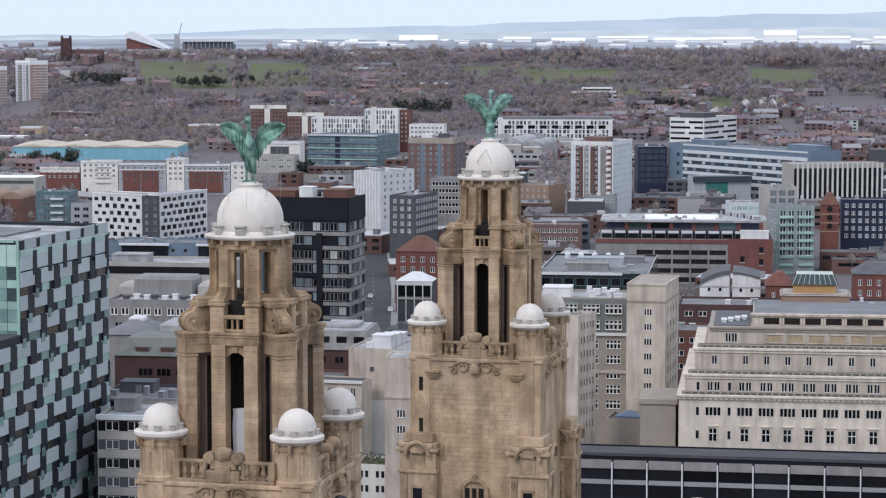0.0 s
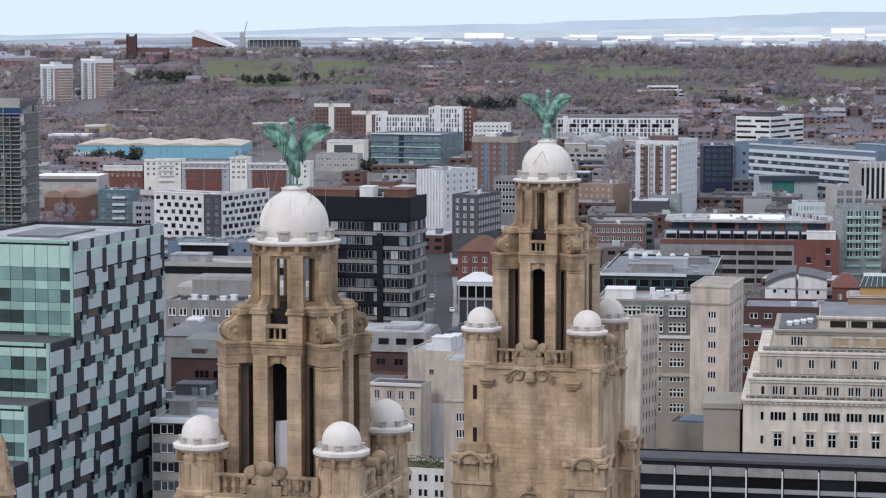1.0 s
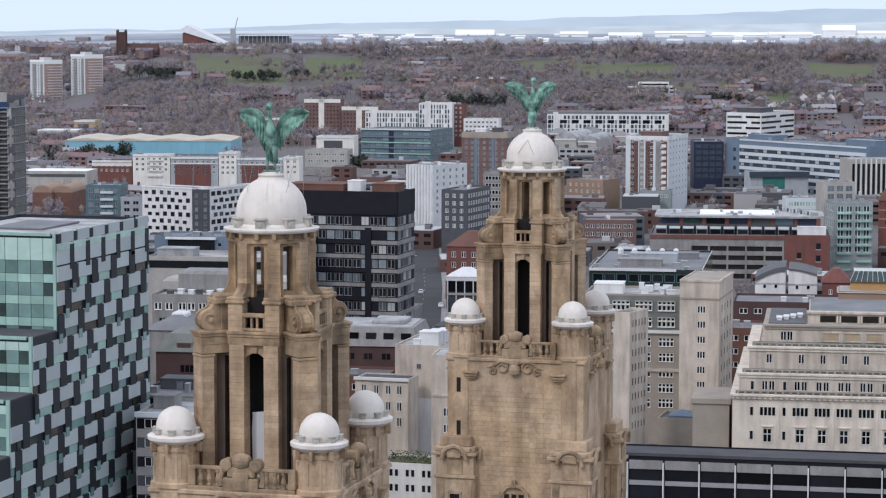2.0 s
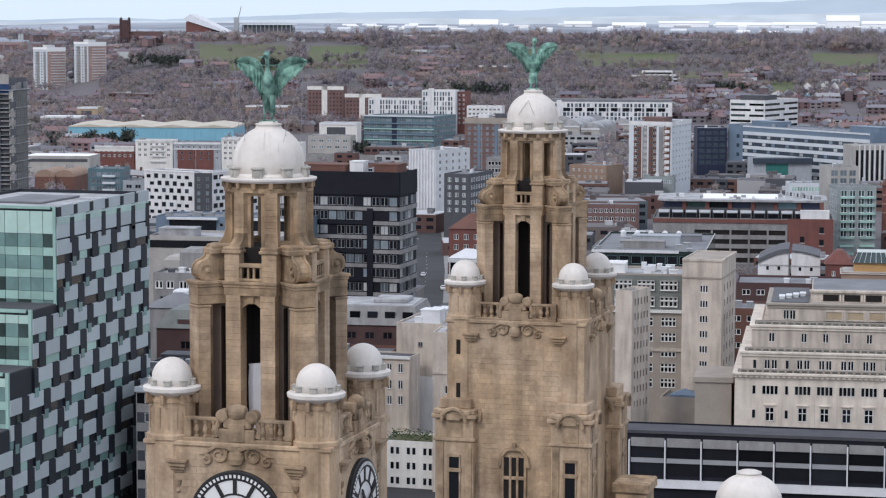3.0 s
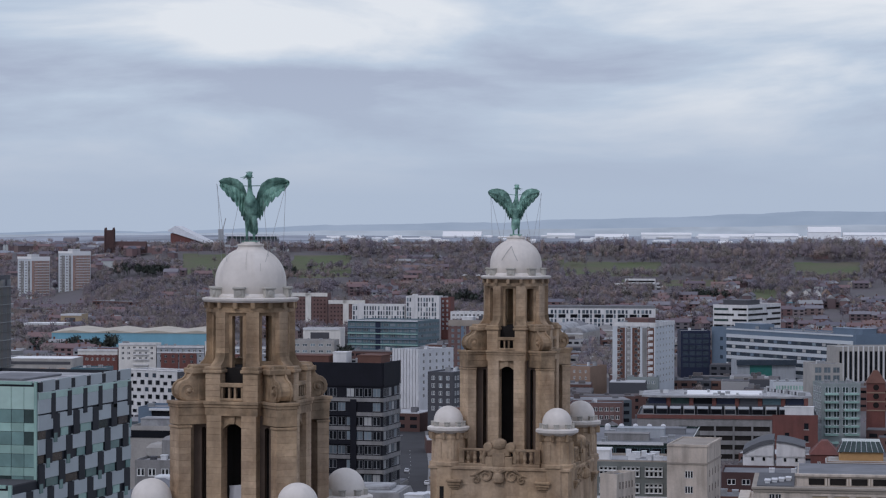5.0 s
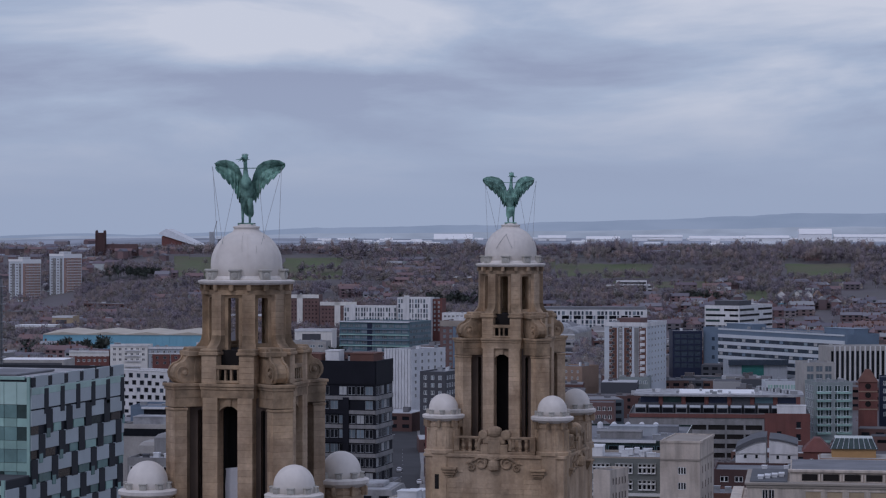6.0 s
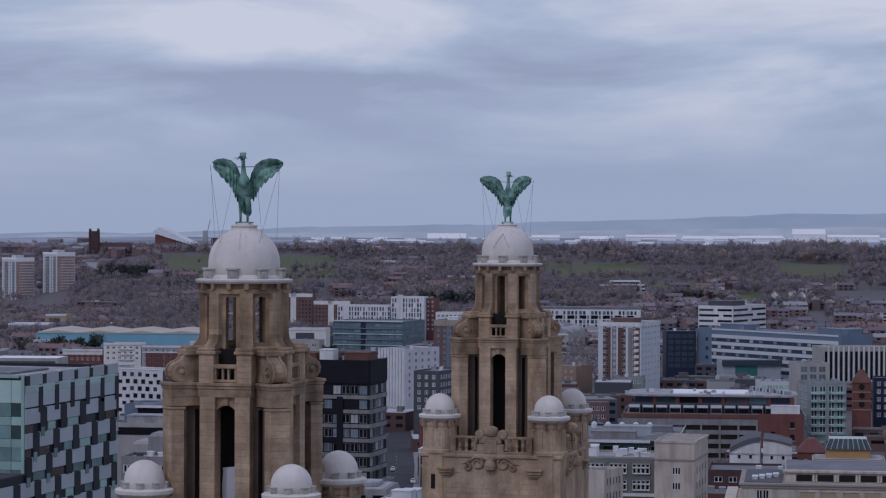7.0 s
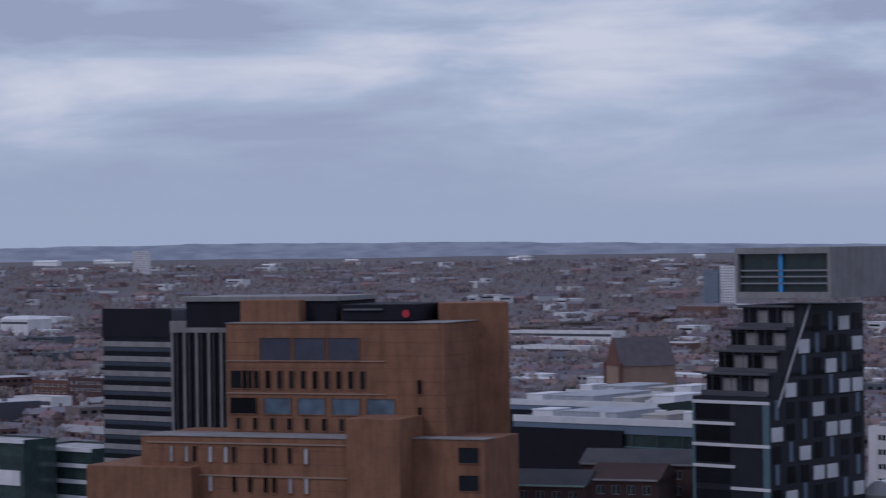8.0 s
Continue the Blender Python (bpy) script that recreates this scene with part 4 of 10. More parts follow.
def pavilion(parent, x, y, front):
    """A corner block with a small arched pediment and a window, at the tower's foot."""
    bm = bmesh.new()
    bevel_box(bm, -1.95, 1.95, -1.9, 1.9, 44, 60.2, 0.05)
    bevel_box(bm, -2.15, 2.15, -2.1, 2.1, 57.6, 57.95, 0.06)
    bevel_box(bm, -2.3, 2.3, -2.25, 2.25, 59.9, 60.3, 0.06)
    bevel_box(bm, -2.1, 2.1, -2.05, 2.05, 60.3, 60.8, 0.06)
    bevel_box(bm, -1.6, 1.6, -1.7, 1.7, 60.8, 61.8, 0.08)
    bevel_box(bm, -1.7, 1.7, -2.3, 2.3, 60.28, 60.75, 0.1)
    ob = part("corner_pavilion", bm, STONE, parent, m=Matrix.Translation((x, y, -0.85)))
    for face in (0, 1):
        mm = turn_z(90 * face)
        b = bmesh.new()
        for s in (-1, 1):
            bevel_box(b, s * 1.45 - 0.35, s * 1.45 + 0.35, -2.02, -1.8, 50, 57.5, 0.05)
        tube(b, [(-1.25, -2.3, 59.5), (-1.12, -2.36, 60.2), (-0.65, -2.4, 60.75), (0, -2.42, 60.92), (0.65, -2.4, 60.75), (1.12, -2.36, 60.2), (1.25, -2.3, 59.5)], 0.22, 6)
        part("pilaster", b, STONE_TRIM, ob, m=mm)
        b = bmesh.new()
        quad_box(b, -0.7, 0.7, -2.33, -2.2, 59.75, 60.35)
        quad_box(b, -0.8, 0.8, -2.0, -1.9, 58.0, 59.75)
        part("niche", b, STONE_TRIM, ob, m=mm)
        b = bmesh.new()
        quad_box(b, -0.5, 0.5, -1.93, -1.8, 54.9, 56.0)
        quad_box(b, -0.5, 0.5, -1.93, -1.8, 51.2, 54.5)
        part("window", b, GLASS, ob, m=mm)
        b = bmesh.new()
        bevel_box(b, -0.75, 0.75, -2.1, -1.85, 54.5, 54.9, 0.04)
        bevel_box(b, -0.66, -0.5, -2.02, -1.85, 50.5, 56.2, 0.03)
        bevel_box(b, 0.5, 0.66, -2.02, -1.85, 50.5, 56.2, 0.03)
        bevel_box(b, -0.7, 0.7, -2.02, -1.85, 56.0, 56.3, 0.03)
        part("window_surround", b, STONE_TRIM, ob, m=mm)


for tw in (east_tower, west_tower):
    for px, py in ((-5.9, -6.1), (5.9, -6.1), (6.5, 5.6)):
        pavilion(tw, px, py, True)

# the tall triple window of the east tower
bm = bmesh.new()
quad_box(bm, -1.05, 1.05, -5.87, -5.7, 48, 56.2)
part("tall_window", bm, OPENING_SHADE, east_tower, "dark triple-light window", m=Matrix.Translation((0, -1.2, -1.0)))
bm = bmesh.new()
for x in (-1.15, -0.36, 0.36, 1.15):
    bevel_box(bm, x - 0.12, x + 0.12, -6.05, -5.75, 48, 56.3, 0.04)
bevel_box(bm, -1.2, 1.2, -6.05, -5.75, 54.0, 54.35, 0.04)
tube(bm, [(-1.45, -5.95, 55.3), (-1.3, -5.95, 56.3), (-0.75, -5.98, 56.95), (0, -6.0, 57.15), (0.75, -5.98, 56.95), (1.3, -5.95, 56.3), (1.45, -5.95, 55.3)], 0.2, 6)
bevel_box(bm, -0.2, 0.2, -6.2, -5.8, 56.9, 57.7, 0.05)
part("window_tracery", bm, STONE_TRIM, east_tower, m=Matrix.Translation((0, -1.2, -1.0)))

face_blocks(east_shaft, 10.6, 48.5, 68.4, -6.95, [(-1.5, 1.5, 44, 56.9), (-2.6, 2.6, 66.4, 68.4)], 300, Matrix.Identity(4), seed=2)
face_blocks(west_shaft, 10.6, 60.0, 68.4, -6.95, [(0, 63.4, 3.5)], 150, Matrix.Identity(4), seed=3)
face_blocks(west_shaft, 10.6, 60.0, 68.4, -6.95, [(0, 63.4, 3.5)], 150, turn_z(90), seed=4)


def main_block():
    """The long stone body under both towers, with its cornice, roof and windows."""
    mm = turn_z(AXIS, -5.5, 206.7)
    t = thing("office_palace", "broad sandstone office building below the towers", "building", mm)
    bm = bmesh.new()
    quad_box(bm, -26, 26, -47, 47, 0, 42)
    part("wall", bm, STONE, t)
    bm = bmesh.new()
    bevel_box(bm, -26.8, 26.8, -47.8, 47.8, 40.5, 42.2, 0.3)
    bevel_box(bm, -24, 24, -45, 45, 42.2, 44.2, 0.5)
    part("roof", bm, LEAD, t, "grey lead roof behind a stone cornice")
    bm = bmesh.new()
    bevel_box(bm, -1.0, 1.0, -0.14, 0.05, 0, 2.6, 0.03, mat=0)
    quad_box(bm, -0.8, 0.8, -0.17, -0.1, 0.2, 2.4, mat=1)
    win = mesh_of(bm, "window", [STONE_TRIM, GLASS])
    for row in range(2, 4):
        for col in range(-4, 5):
            part("window", win, None, t, m=Matrix.Translation((col * 5.6, -47.0, 6 + row * 8.6)) @ Matrix.Diagonal((1.5, 1, 2.0, 1)))
        for col in range(-7, 8):
            part("window", win, None, t, m=turn_z(90) @ Matrix.Translation((col * 6.0, -26.0, 6 + row * 8.6)) @ Matrix.Diagonal((1.5, 1, 2.0, 1)))
    # corner dome beside the east tower
    d = part("corner_dome", dome_mesh(3.2, 3.9, 0.9, 0.3), None, t, "white painted corner dome", m=Matrix.Translation((25.2, 26.2, 52.0)))
    bm = bmesh.new()
    lathe(bm, [(3.1, 42), (3.1, 51.2), (3.7, 51.6), (3.8, 52.0), (3.2, 52.1)], 24)
    part("dome_base", bm, STONE, t, m=Matrix.Translation((25.2, 26.2, 0)))
    bm = bmesh.new()
    bevel_box(bm, 11.5, 14.6, 29.5, 33.5, 42, 52.3, 0.1)
    bevel_box(bm, 11.2, 14.9, 29.2, 33.8, 52.3, 53.4, 0.15)
    part("roof_pavilion", bm, STONE_TRIM, t)


main_block()


def bird_mesh():
    """A copper cormorant with raised, half-spread wings; it faces -y."""
    bm = bmesh.new()

    def blob(centre, radii, tilt=0.0, n=14):
        mm = Matrix.Translation(centre) @ pose(0, 0, 0, tilt, 0, 0) @ Matrix.Diagonal((*radii, 1))
        lathe(bm, [(math.cos(a), math.sin(a)) for a in [radians(-86 + 17.2 * k) for k in range(11)]], n, m=mm)

    blob((0, 0.1, 2.45), (0.5, 0.56, 1.1), 14)          # body
    blob((0, -0.12, 2.95), (0.44, 0.44, 0.6), 10)         # breast
    blob((0, 0.5, 1.35), (0.42, 0.2, 0.85), 24)           # tail
    blob((0.12, 0.62, 0.95), (0.3, 0.12, 0.5), 24)
    for s in (-1, 1):
        tube(bm, [(s * 0.24, 0.02, 1.9), (s * 0.27, -0.05, 1.1), (s * 0.26, -0.1, 0.12)], [0.26, 0.13, 0.08], 8)
        for a in (-25, 0, 25):
            tube(bm, [(s * 0.26, -0.1, 0.1), (s * 0.26 + 0.35 * math.sin(radians(a)), -0.1 - 0.4 * math.cos(radians(a)), 0.05)], [0.08, 0.04], 5)
    tube(bm, [(0, -0.25, 3.2), (0.0, -0.34, 3.7), (-0.02, -0.3, 4.2), (-0.04, -0.3, 4.65)], [0.32, 0.19, 0.14, 0.15], 10)   # neck
    blob((-0.05, -0.38, 4.82), (0.25, 0.36, 0.24), 0, 10)  # head
    tube(bm, [(-0.05, -0.6, 4.84), (-0.16, -1.0, 4.78), (-0.2, -1.1, 4.66)], [0.13, 0.07, 0.03], 6)
    for k in range(5):                                     # sprig in the beak
        a = radians(-70 + 35 * k)
        tube(bm, [(-0.1, -0.85, 4.76), (-0.1 + 0.55 * math.sin(a), -0.9, 4.76 - 0.25 * math.cos(a))], [0.05, 0.015], 4)
    for k in range(7):                                     # crest
        a = radians(-60 + 20 * k)
        tube(bm, [(-0.05 + 0.15 * math.sin(a), -0.3, 4.95), (-0.05 + 0.3 * math.sin(a), -0.25, 4.98 + 0.2 * math.cos(a))], [0.05, 0.015], 4)
    lead = ((0.28, 2.9), (0.45, 3.6), (0.75, 4.25), (1.2, 4.58), (1.8, 4.72), (2.35, 4.66), (2.74, 4.46))
    trail = ((0.3, 1.75), (0.6, 1.8), (0.84, 2.2), (1.08, 2.7), (1.5, 3.1), (2.1, 3.55), (2.7, 4.12))
    nu, nv = 25, 9
    for s in (-1, 1):
        grid = [[None] * nv for _ in range(nu)]
        back = [[None] * nv for _ in range(nu)]
        for i in range(nu):
            u = i / (nu - 1) * 6
            k = min(int(u), 5)
            f = u - k
            a = Vector(lead[k]).lerp(Vector(lead[k + 1]), f)
            b = Vector(trail[k]).lerp(Vector(trail[k + 1]), f)
            scallop = 0.14 * abs(math.sin(u * 4.2)) * (1.2 if i > 3 else 0.3)
            for j in range(nv):
                v = j / (nv - 1)
                p = a.lerp(b, v * (1 + scallop * (v > 0.8)))
                depth = 0.12 + 0.34 * math.sin(math.pi * min(1, v * 0.9)) - 0.10 * u / 6 + 0.1 * math.sin(u * 8.4) * v + 0.08 * (j % 3 == 0)
                grid[i][j] = bm.verts.new((s * p.x * (0.88 if s < 0 else 1.02), depth, p.y))
                thick = 0.16 * (1 - v) + 0.05
                back[i][j] = bm.verts.new((s * p.x * (0.88 if s < 0 else 1.02), depth + thick, p.y))
        for i in range(nu - 1):
            for j in range(nv - 1):
                bm.faces.new((grid[i][j], grid[i + 1][j], grid[i + 1][j + 1], grid[i][j + 1]))
                bm.faces.new((back[i][j], back[i][j + 1], back[i + 1][j + 1], back[i + 1][j]))
        for i in range(nu - 1):
            for j in (0, nv - 1):
                bm.faces.new((grid[i][j], grid[i + 1][j], back[i + 1][j], back[i][j]))
        for j in range(nv - 1):
            for i in (0, nu - 1):
                bm.faces.new((grid[i][j], grid[i][j + 1], back[i][j + 1], back[i][j]))
        tube(bm, [(s * 0.05, -0.2, 4.08), (s * 0.75, 0.1, 4.1)], 0.035, 5)
    quad_box(bm, -0.55, 0.55, -0.5, 0.6, -0.02, 0.1)
    return mesh_of(bm, "bird_statue", VERDIGRIS)


bird_me = bird_mesh()
BIRD_Z = RIM + 4.08
for tw, turn in ((T1, 8), (T2, 188)):
    ob = new("bird_statue", bird_me)
    ob.matrix_basis = tw @ turn_z(turn, 0, 0, BIRD_Z)
    tagged(ob, "green verdigris copper bird with raised wings on a dome", "statue", "birds on the domes")
    for s in (-1, 1):
        for k, (px, pz, foot_a) in enumerate(((2.6, 4.25, 30), (2.55, 4.2, 75), (0.9, 3.0, 50))):
            bm = bmesh.new()
            a = radians(foot_a)
            tube(bm, [(s * px, 0.2, pz), (s * 2.3 * math.sin(a), -2.3 * math.cos(a) * (1 if k != 1 else -1), -2.75)], 0.013, 4)
            w = part("guy_wire", bm, WIRE, None, m=ob.matrix_basis)
            tagged(w, "thin steel guy wire from bird to dome", "wire", "wires staying the birds")


# ---- city blocks ----
TAKEN = []      # footprints, so that loose city fabric keeps clear


def window_mesh(w, h, frame_mat, glass_mat, bars=1, proud=0.1, edge=0.13, cross=False):
    """A window that faces -y: one frame with its panes set back in it."""
    bm = bmesh.new()
    xs = [-w / 2 + w * k / (bars + 1) for k in range(bars + 2)]
    zs = [0, h * 0.6, h] if cross else [0, h]
    front = [[bm.verts.new((x, -proud, z)) for x in xs] for z in zs]
    panes = [bm.faces.new((front[j][i], front[j][i + 1], front[j + 1][i + 1], front[j + 1][i])) for j in range(len(zs) - 1) for i in range(len(xs) - 1)]
    rim = [*front[0], *[r[-1] for r in front[1:]], *front[-1][-2::-1], *[r[0] for r in front[-2:0:-1]]]
    back = [bm.verts.new((v.co.x, 0.04, v.co.z)) for v in rim]
    for k in range(len(rim)):
        j = (k + 1) % len(rim)
        bm.faces.new((rim[k], back[k], back[j], rim[j]))
    bm.normal_update()
    bmesh.ops.inset_individual(bm, faces=panes, thickness=edge, depth=0.0, use_even_offset=True)
    for f in panes:
        f.material_index = 1
        for v in f.verts:
            v.co.y = -0.025
    me = bpy.data.meshes.new("window")
    bm.to_mesh(me)
    bm.free()
    me.materials.append(frame_mat)
    me.materials.append(glass_mat)
    return me


def face_matrix(face, w, d):
    if face == "f":
        return Matrix.Translation((w / 2, 0, 0))
    if face == "r":
        return Matrix.Translation((w, d / 2, 0)) @ turn_z(90)
    if face == "b":
        return Matrix.Translation((w / 2, d, 0)) @ turn_z(180)
    return Matrix.Translation((0, d / 2, 0)) @ turn_z(-90)


def grid(parent, me, face, w, d, xs, zs, skip=None):
    fm = face_matrix(face, w, d)
    for i, x in enumerate(xs):
        for j, z in enumerate(zs):
            if skip is None or not skip(i, j):
                part("window", me, None, parent, m=fm @ Matrix.Translation((x, 0, z)))


def span(n, width, margin=0.0):
    """n centres spread evenly over a width, about zero."""
    usable = width - 2 * margin
    return [-usable / 2 + usable * (k + 0.5) / n for k in range(n)]


def band(parent, name, face, w, d, x0, x1, z0, z1, proud, mat):
    bm = bmesh.new()
    quad_box(bm, x0, x1, -proud, 0.03, z0, z1)
    return part(name, bm, mat, parent, m=face_matrix(face, w, d))


def shell(name, label, x, y, yaw, w, d, top, wall, roof=None, base=None, category="building", parapet=0.7, group=""):
    """Walls with a parapet and a roof deck; origin at the front-left corner on the ground."""
    z0 = ground_z(x, y) - 1.5 if base is None else base
    t = thing(name, label, category, pose(x, y, z0, 0, 0, yaw), group)
    h = top - z0
    bm = bmesh.new()
    quad_box(bm, 0, w, 0, d, min(0.0, ground_z(x, y) - 1.5 - z0), h)
    deck = max(bm.faces, key=lambda f: f.calc_center_median().z)
    bm.normal_update()
    bmesh.ops.inset_individual(bm, faces=[deck], thickness=0.35, depth=0.0)
    for v in deck.verts:
        v.co.z = h
    low = bmesh.ops.extrude_face_region(bm, geom=[deck])["geom"]
    for v in low:
        if isinstance(v, bmesh.types.BMVert):
            v.co.z = h - parapet
    if deck.is_valid:
        bm.faces.remove(deck)
    part("wall", bm, wall, t)
    bm = bmesh.new()
    quad_box(bm, 0.36, w - 0.36, 0.36, d - 0.36, h - parapet + 0.004, h - parapet + 0.12)
    part("roof", bm, roof or ROOF_FELT, t)
    TAKEN.append((x, y, yaw, w, d))
    t["height"] = h
    return t, h


def roof_box(parent, x0, x1, y0, y1, z0, z1, mat, name="plant_room"):
    bm = bmesh.new()
    bevel_box(bm, x0, x1, y0, y1, z0, z1, 0.08)
    bevel_box(bm, x0 - 0.12, x1 + 0.12, y0 - 0.12, y1 + 0.12, z1 - 0.3, z1 + 0.03, 0.06)
    return part(name, bm, mat, parent)


def vents(parent, n, w, d, z, seed, mat=None):
    """Small roof units with louvres and a cap."""
    rng = random.Random(seed)
    for k in range(n):
        a, b, c = rng.uniform(0.4, 1.1), rng.uniform(0.4, 1.1), rng.uniform(0.4, 1.1)
        x, y = rng.uniform(1.5, w - 2.5), rng.uniform(1.5, max(2.0, d - 2.5))
        bm = bmesh.new()
        bevel_box(bm, x - a, x + a, y - b, y + b, z - 0.7, z + c, 0.08)
        for q in range(3):
            quad_box(bm, x - a * 0.8, x + a * 0.8, y - b - 0.06, y - b, z + c * (0.2 + 0.22 * q), z + c * (0.3 + 0.22 * q))
        bevel_box(bm, x - a * 1.1, x + a * 1.1, y - b * 1.1, y + b * 1.1, z + c, z + c + 0.12, 0.04)
        part("roof_unit", bm, mat or (WHITE_METAL if rng.random() < 0.2 else STEEL), parent)


def plain_office(name, label, x, y, yaw, w, d, top, wall, glass, floor=3.3, ww=1.4, wh=1.7, pitch=2.6, faces="fr", frame_mat=None, bars=1, roof=None, base=None, units=3, foot=8.0, category="building", sill=None, head=1.0, seed=1):
    """A block with regular windows on the faces that show."""
    t, h = shell(name, label, x, y, yaw, w, d, top, wall, roof, base, category)
    me = window_mesh(ww, wh, frame_mat or FRAME, glass, bars)
    rows = max(1, int((h - foot - head) / floor))
    zs = [h - head - floor * (k + 1) + (floor - wh) / 2 for k in range(rows)]
    for f in faces:
        length = w if f in "fb" else d
        grid(t, me, f, w, d, span(max(1, int(length / pitch)), length, 0.8), zs)
        if sill:
            for z in zs:
                band(t, "sill_band", f, w, d, -length / 2, length / 2, z - 0.45, z - 0.05, 0.14, sill)
    vents(t, units, w, d, h, seed)
    return t, h


# the chequered glass and panel office
def chequer_office():
    x, y, yaw, w, d, top = -99.3, 411.9, -14.5, 26.2, 40.3, 66.3
    tiers = ((0.0, 66.3), (-10.0, 49.6), (-19.0, 40.2), (-25.0, 31.0))
    t, h = shell("chequered_office", "glass office with chequered grey and black panel side", x, y, yaw, w, d, top, PANEL_BLACK, ROOF_PALE, 6.0)
    off = 6.0
    rng = random.Random(5)
    for k, (y0, z1) in enumerate(tiers):
        if k:
            bm = bmesh.new()
            quad_box(bm, 0, w, y0, tiers[k - 1][0], 0, z1 - off)
            part("tier", bm, PANEL_BLACK, t)
            bm = bmesh.new()
            quad_box(bm, 0, w, y0 - 0.1, tiers[k - 1][0], z1 - off, z1 - off + 0.25)
            part("terrace_slab", bm, DARK_ROOF, t)
        zlow = (tiers[k + 1][1] if k + 1 < len(tiers) else 12.0) - off
        z = z1 - off - 0.6
        n = 0
        while z > zlow + 0.5:
            hh = 3.9 if (k == 0 and n == 0) else (2.3 if n % 2 else 1.5)
            dark = n % 2 == 1
            lo = max(z - hh, zlow + 0.02)
            for c in range(11):
                a, b = w * c / 11 + 0.05, w * (c + 1) / 11 - 0.05
                bm = bmesh.new()
                quad_box(bm, a, b, y0 - (0.12 if dark else 0.2), y0 + 0.02, lo + 0.03, z - 0.03)
                part("glass_pane", bm, rng.choice((SIDE_GLASS, SIDE_GLASS, TEAL_DARK, SIDE_GLASS, TEAL_DARK)) if dark else (PALE_TEAL if n == 0 else TEAL_GLASS), t)
            z -= hh
            n += 1
        bm = bmesh.new()
        quad_box(bm, w - 0.5, w + 0.02, y0 - 0.3, y0 + 0.3, zlow, z1 - off + 0.3)
        quad_box(bm, 0, w - 0.95, y0 - 0.3, y0 + 0.3, z1 - off - 0.25, z1 - off + 0.3)
        part("edge_frame", bm, TEAL_GLASS, t)
    # panels of the long side: rows shifted against one another, with dark strips and glass between
    pitch, length, strip = 4.15, 8.4, 2.6
    made = {}

    def piece(kind, a, b, z0, z1, proud, mat):
        key = (kind, round(b - a, 1), round(z1 - z0, 1))
        if key not in made:
            bm = bmesh.new()
            bevel_box(bm, -(b - a) / 2, (b - a) / 2, -proud, 0.02, 0, z1 - z0, 0.03)
            made[key] = mesh_of(bm, kind, mat)
        part(kind, made[key], None, t, m=Matrix.Translation((w, (a + b) / 2, z0)) @ turn_z(90))

    rows = int((h - 2) / pitch)
    for j in range(rows):
        z1 = h - 5.4 - j * pitch
        z0 = z1 - pitch
        if z0 < 4:
            break
        front = min([ty for ty, tz in tiers if tz - off >= z1 + 0.5])
        s = front - ((j * 3.05) % length)
        while s < d:
            a, b = max(s, front), min(s + length - strip, d)
            if b - a > 0.8:
                piece("grey_panel", a, b, z0 + 1.35, z1 - 0.2, 0.3, PANEL)
                q = a + rng.choice((0.0, 0.0, 1.0, 2.5)) if b - a > 4 else a
                kind, tint = rng.choice((("pale_glass_strip", TEAL_GLASS), ("pale_glass_strip", TEAL_GLASS), ("glass_strip", SIDE_GLASS), ("brown_glass_strip", BROWN_GLASS), ("dark_glass_strip", TEAL_DARK)))
                piece(kind, q, min(q + rng.choice((3.0, 4.5, 6.0)), b), z0 - 0.15, z0 + 1.3, 0.16, tint)
            a, b = max(s + length - strip, front), min(s + length, d)
            if b - a > 0.5:
                piece("dark_strip", a, b, z0 - 0.3, z1 - 0.3, 0.4, PANEL_BLACK)
                if rng.random() < 0.4:
                    piece("glass_slot", a + 0.1, min(a + 1.5, b), z0 - 1.0, z0 + 0.6, 0.45, SIDE_GLASS)
            s += length
    n = 6
    for k in range(n):
        a = d * k / n
        piece("grey_panel", a, a + d / n - 1.5, h - 5.3, h - 1.6, 0.3, PANEL)
        piece("pale_panel", a, a + d / n - 0.1, h - 2.9, h - 1.7, 0.34, PALE_TEAL)
        piece("dark_strip", a + d / n - 1.7, a + d / n, h - 6.4, h - 2.0, 0.4, PANEL_BLACK)
        piece("grey_panel", a + 1.4, a + d / n, h - 1.6, h + 0.35, 0.3, PANEL)
        piece("dark_opening", a, a + 1.5, h - 1.5, h + 0.1, 0.36, PANEL_BLACK)
    roof_box(t, 7, 17, 14, 30, h - 0.8, h - 0.2, ROOF_FELT)


chequer_office()


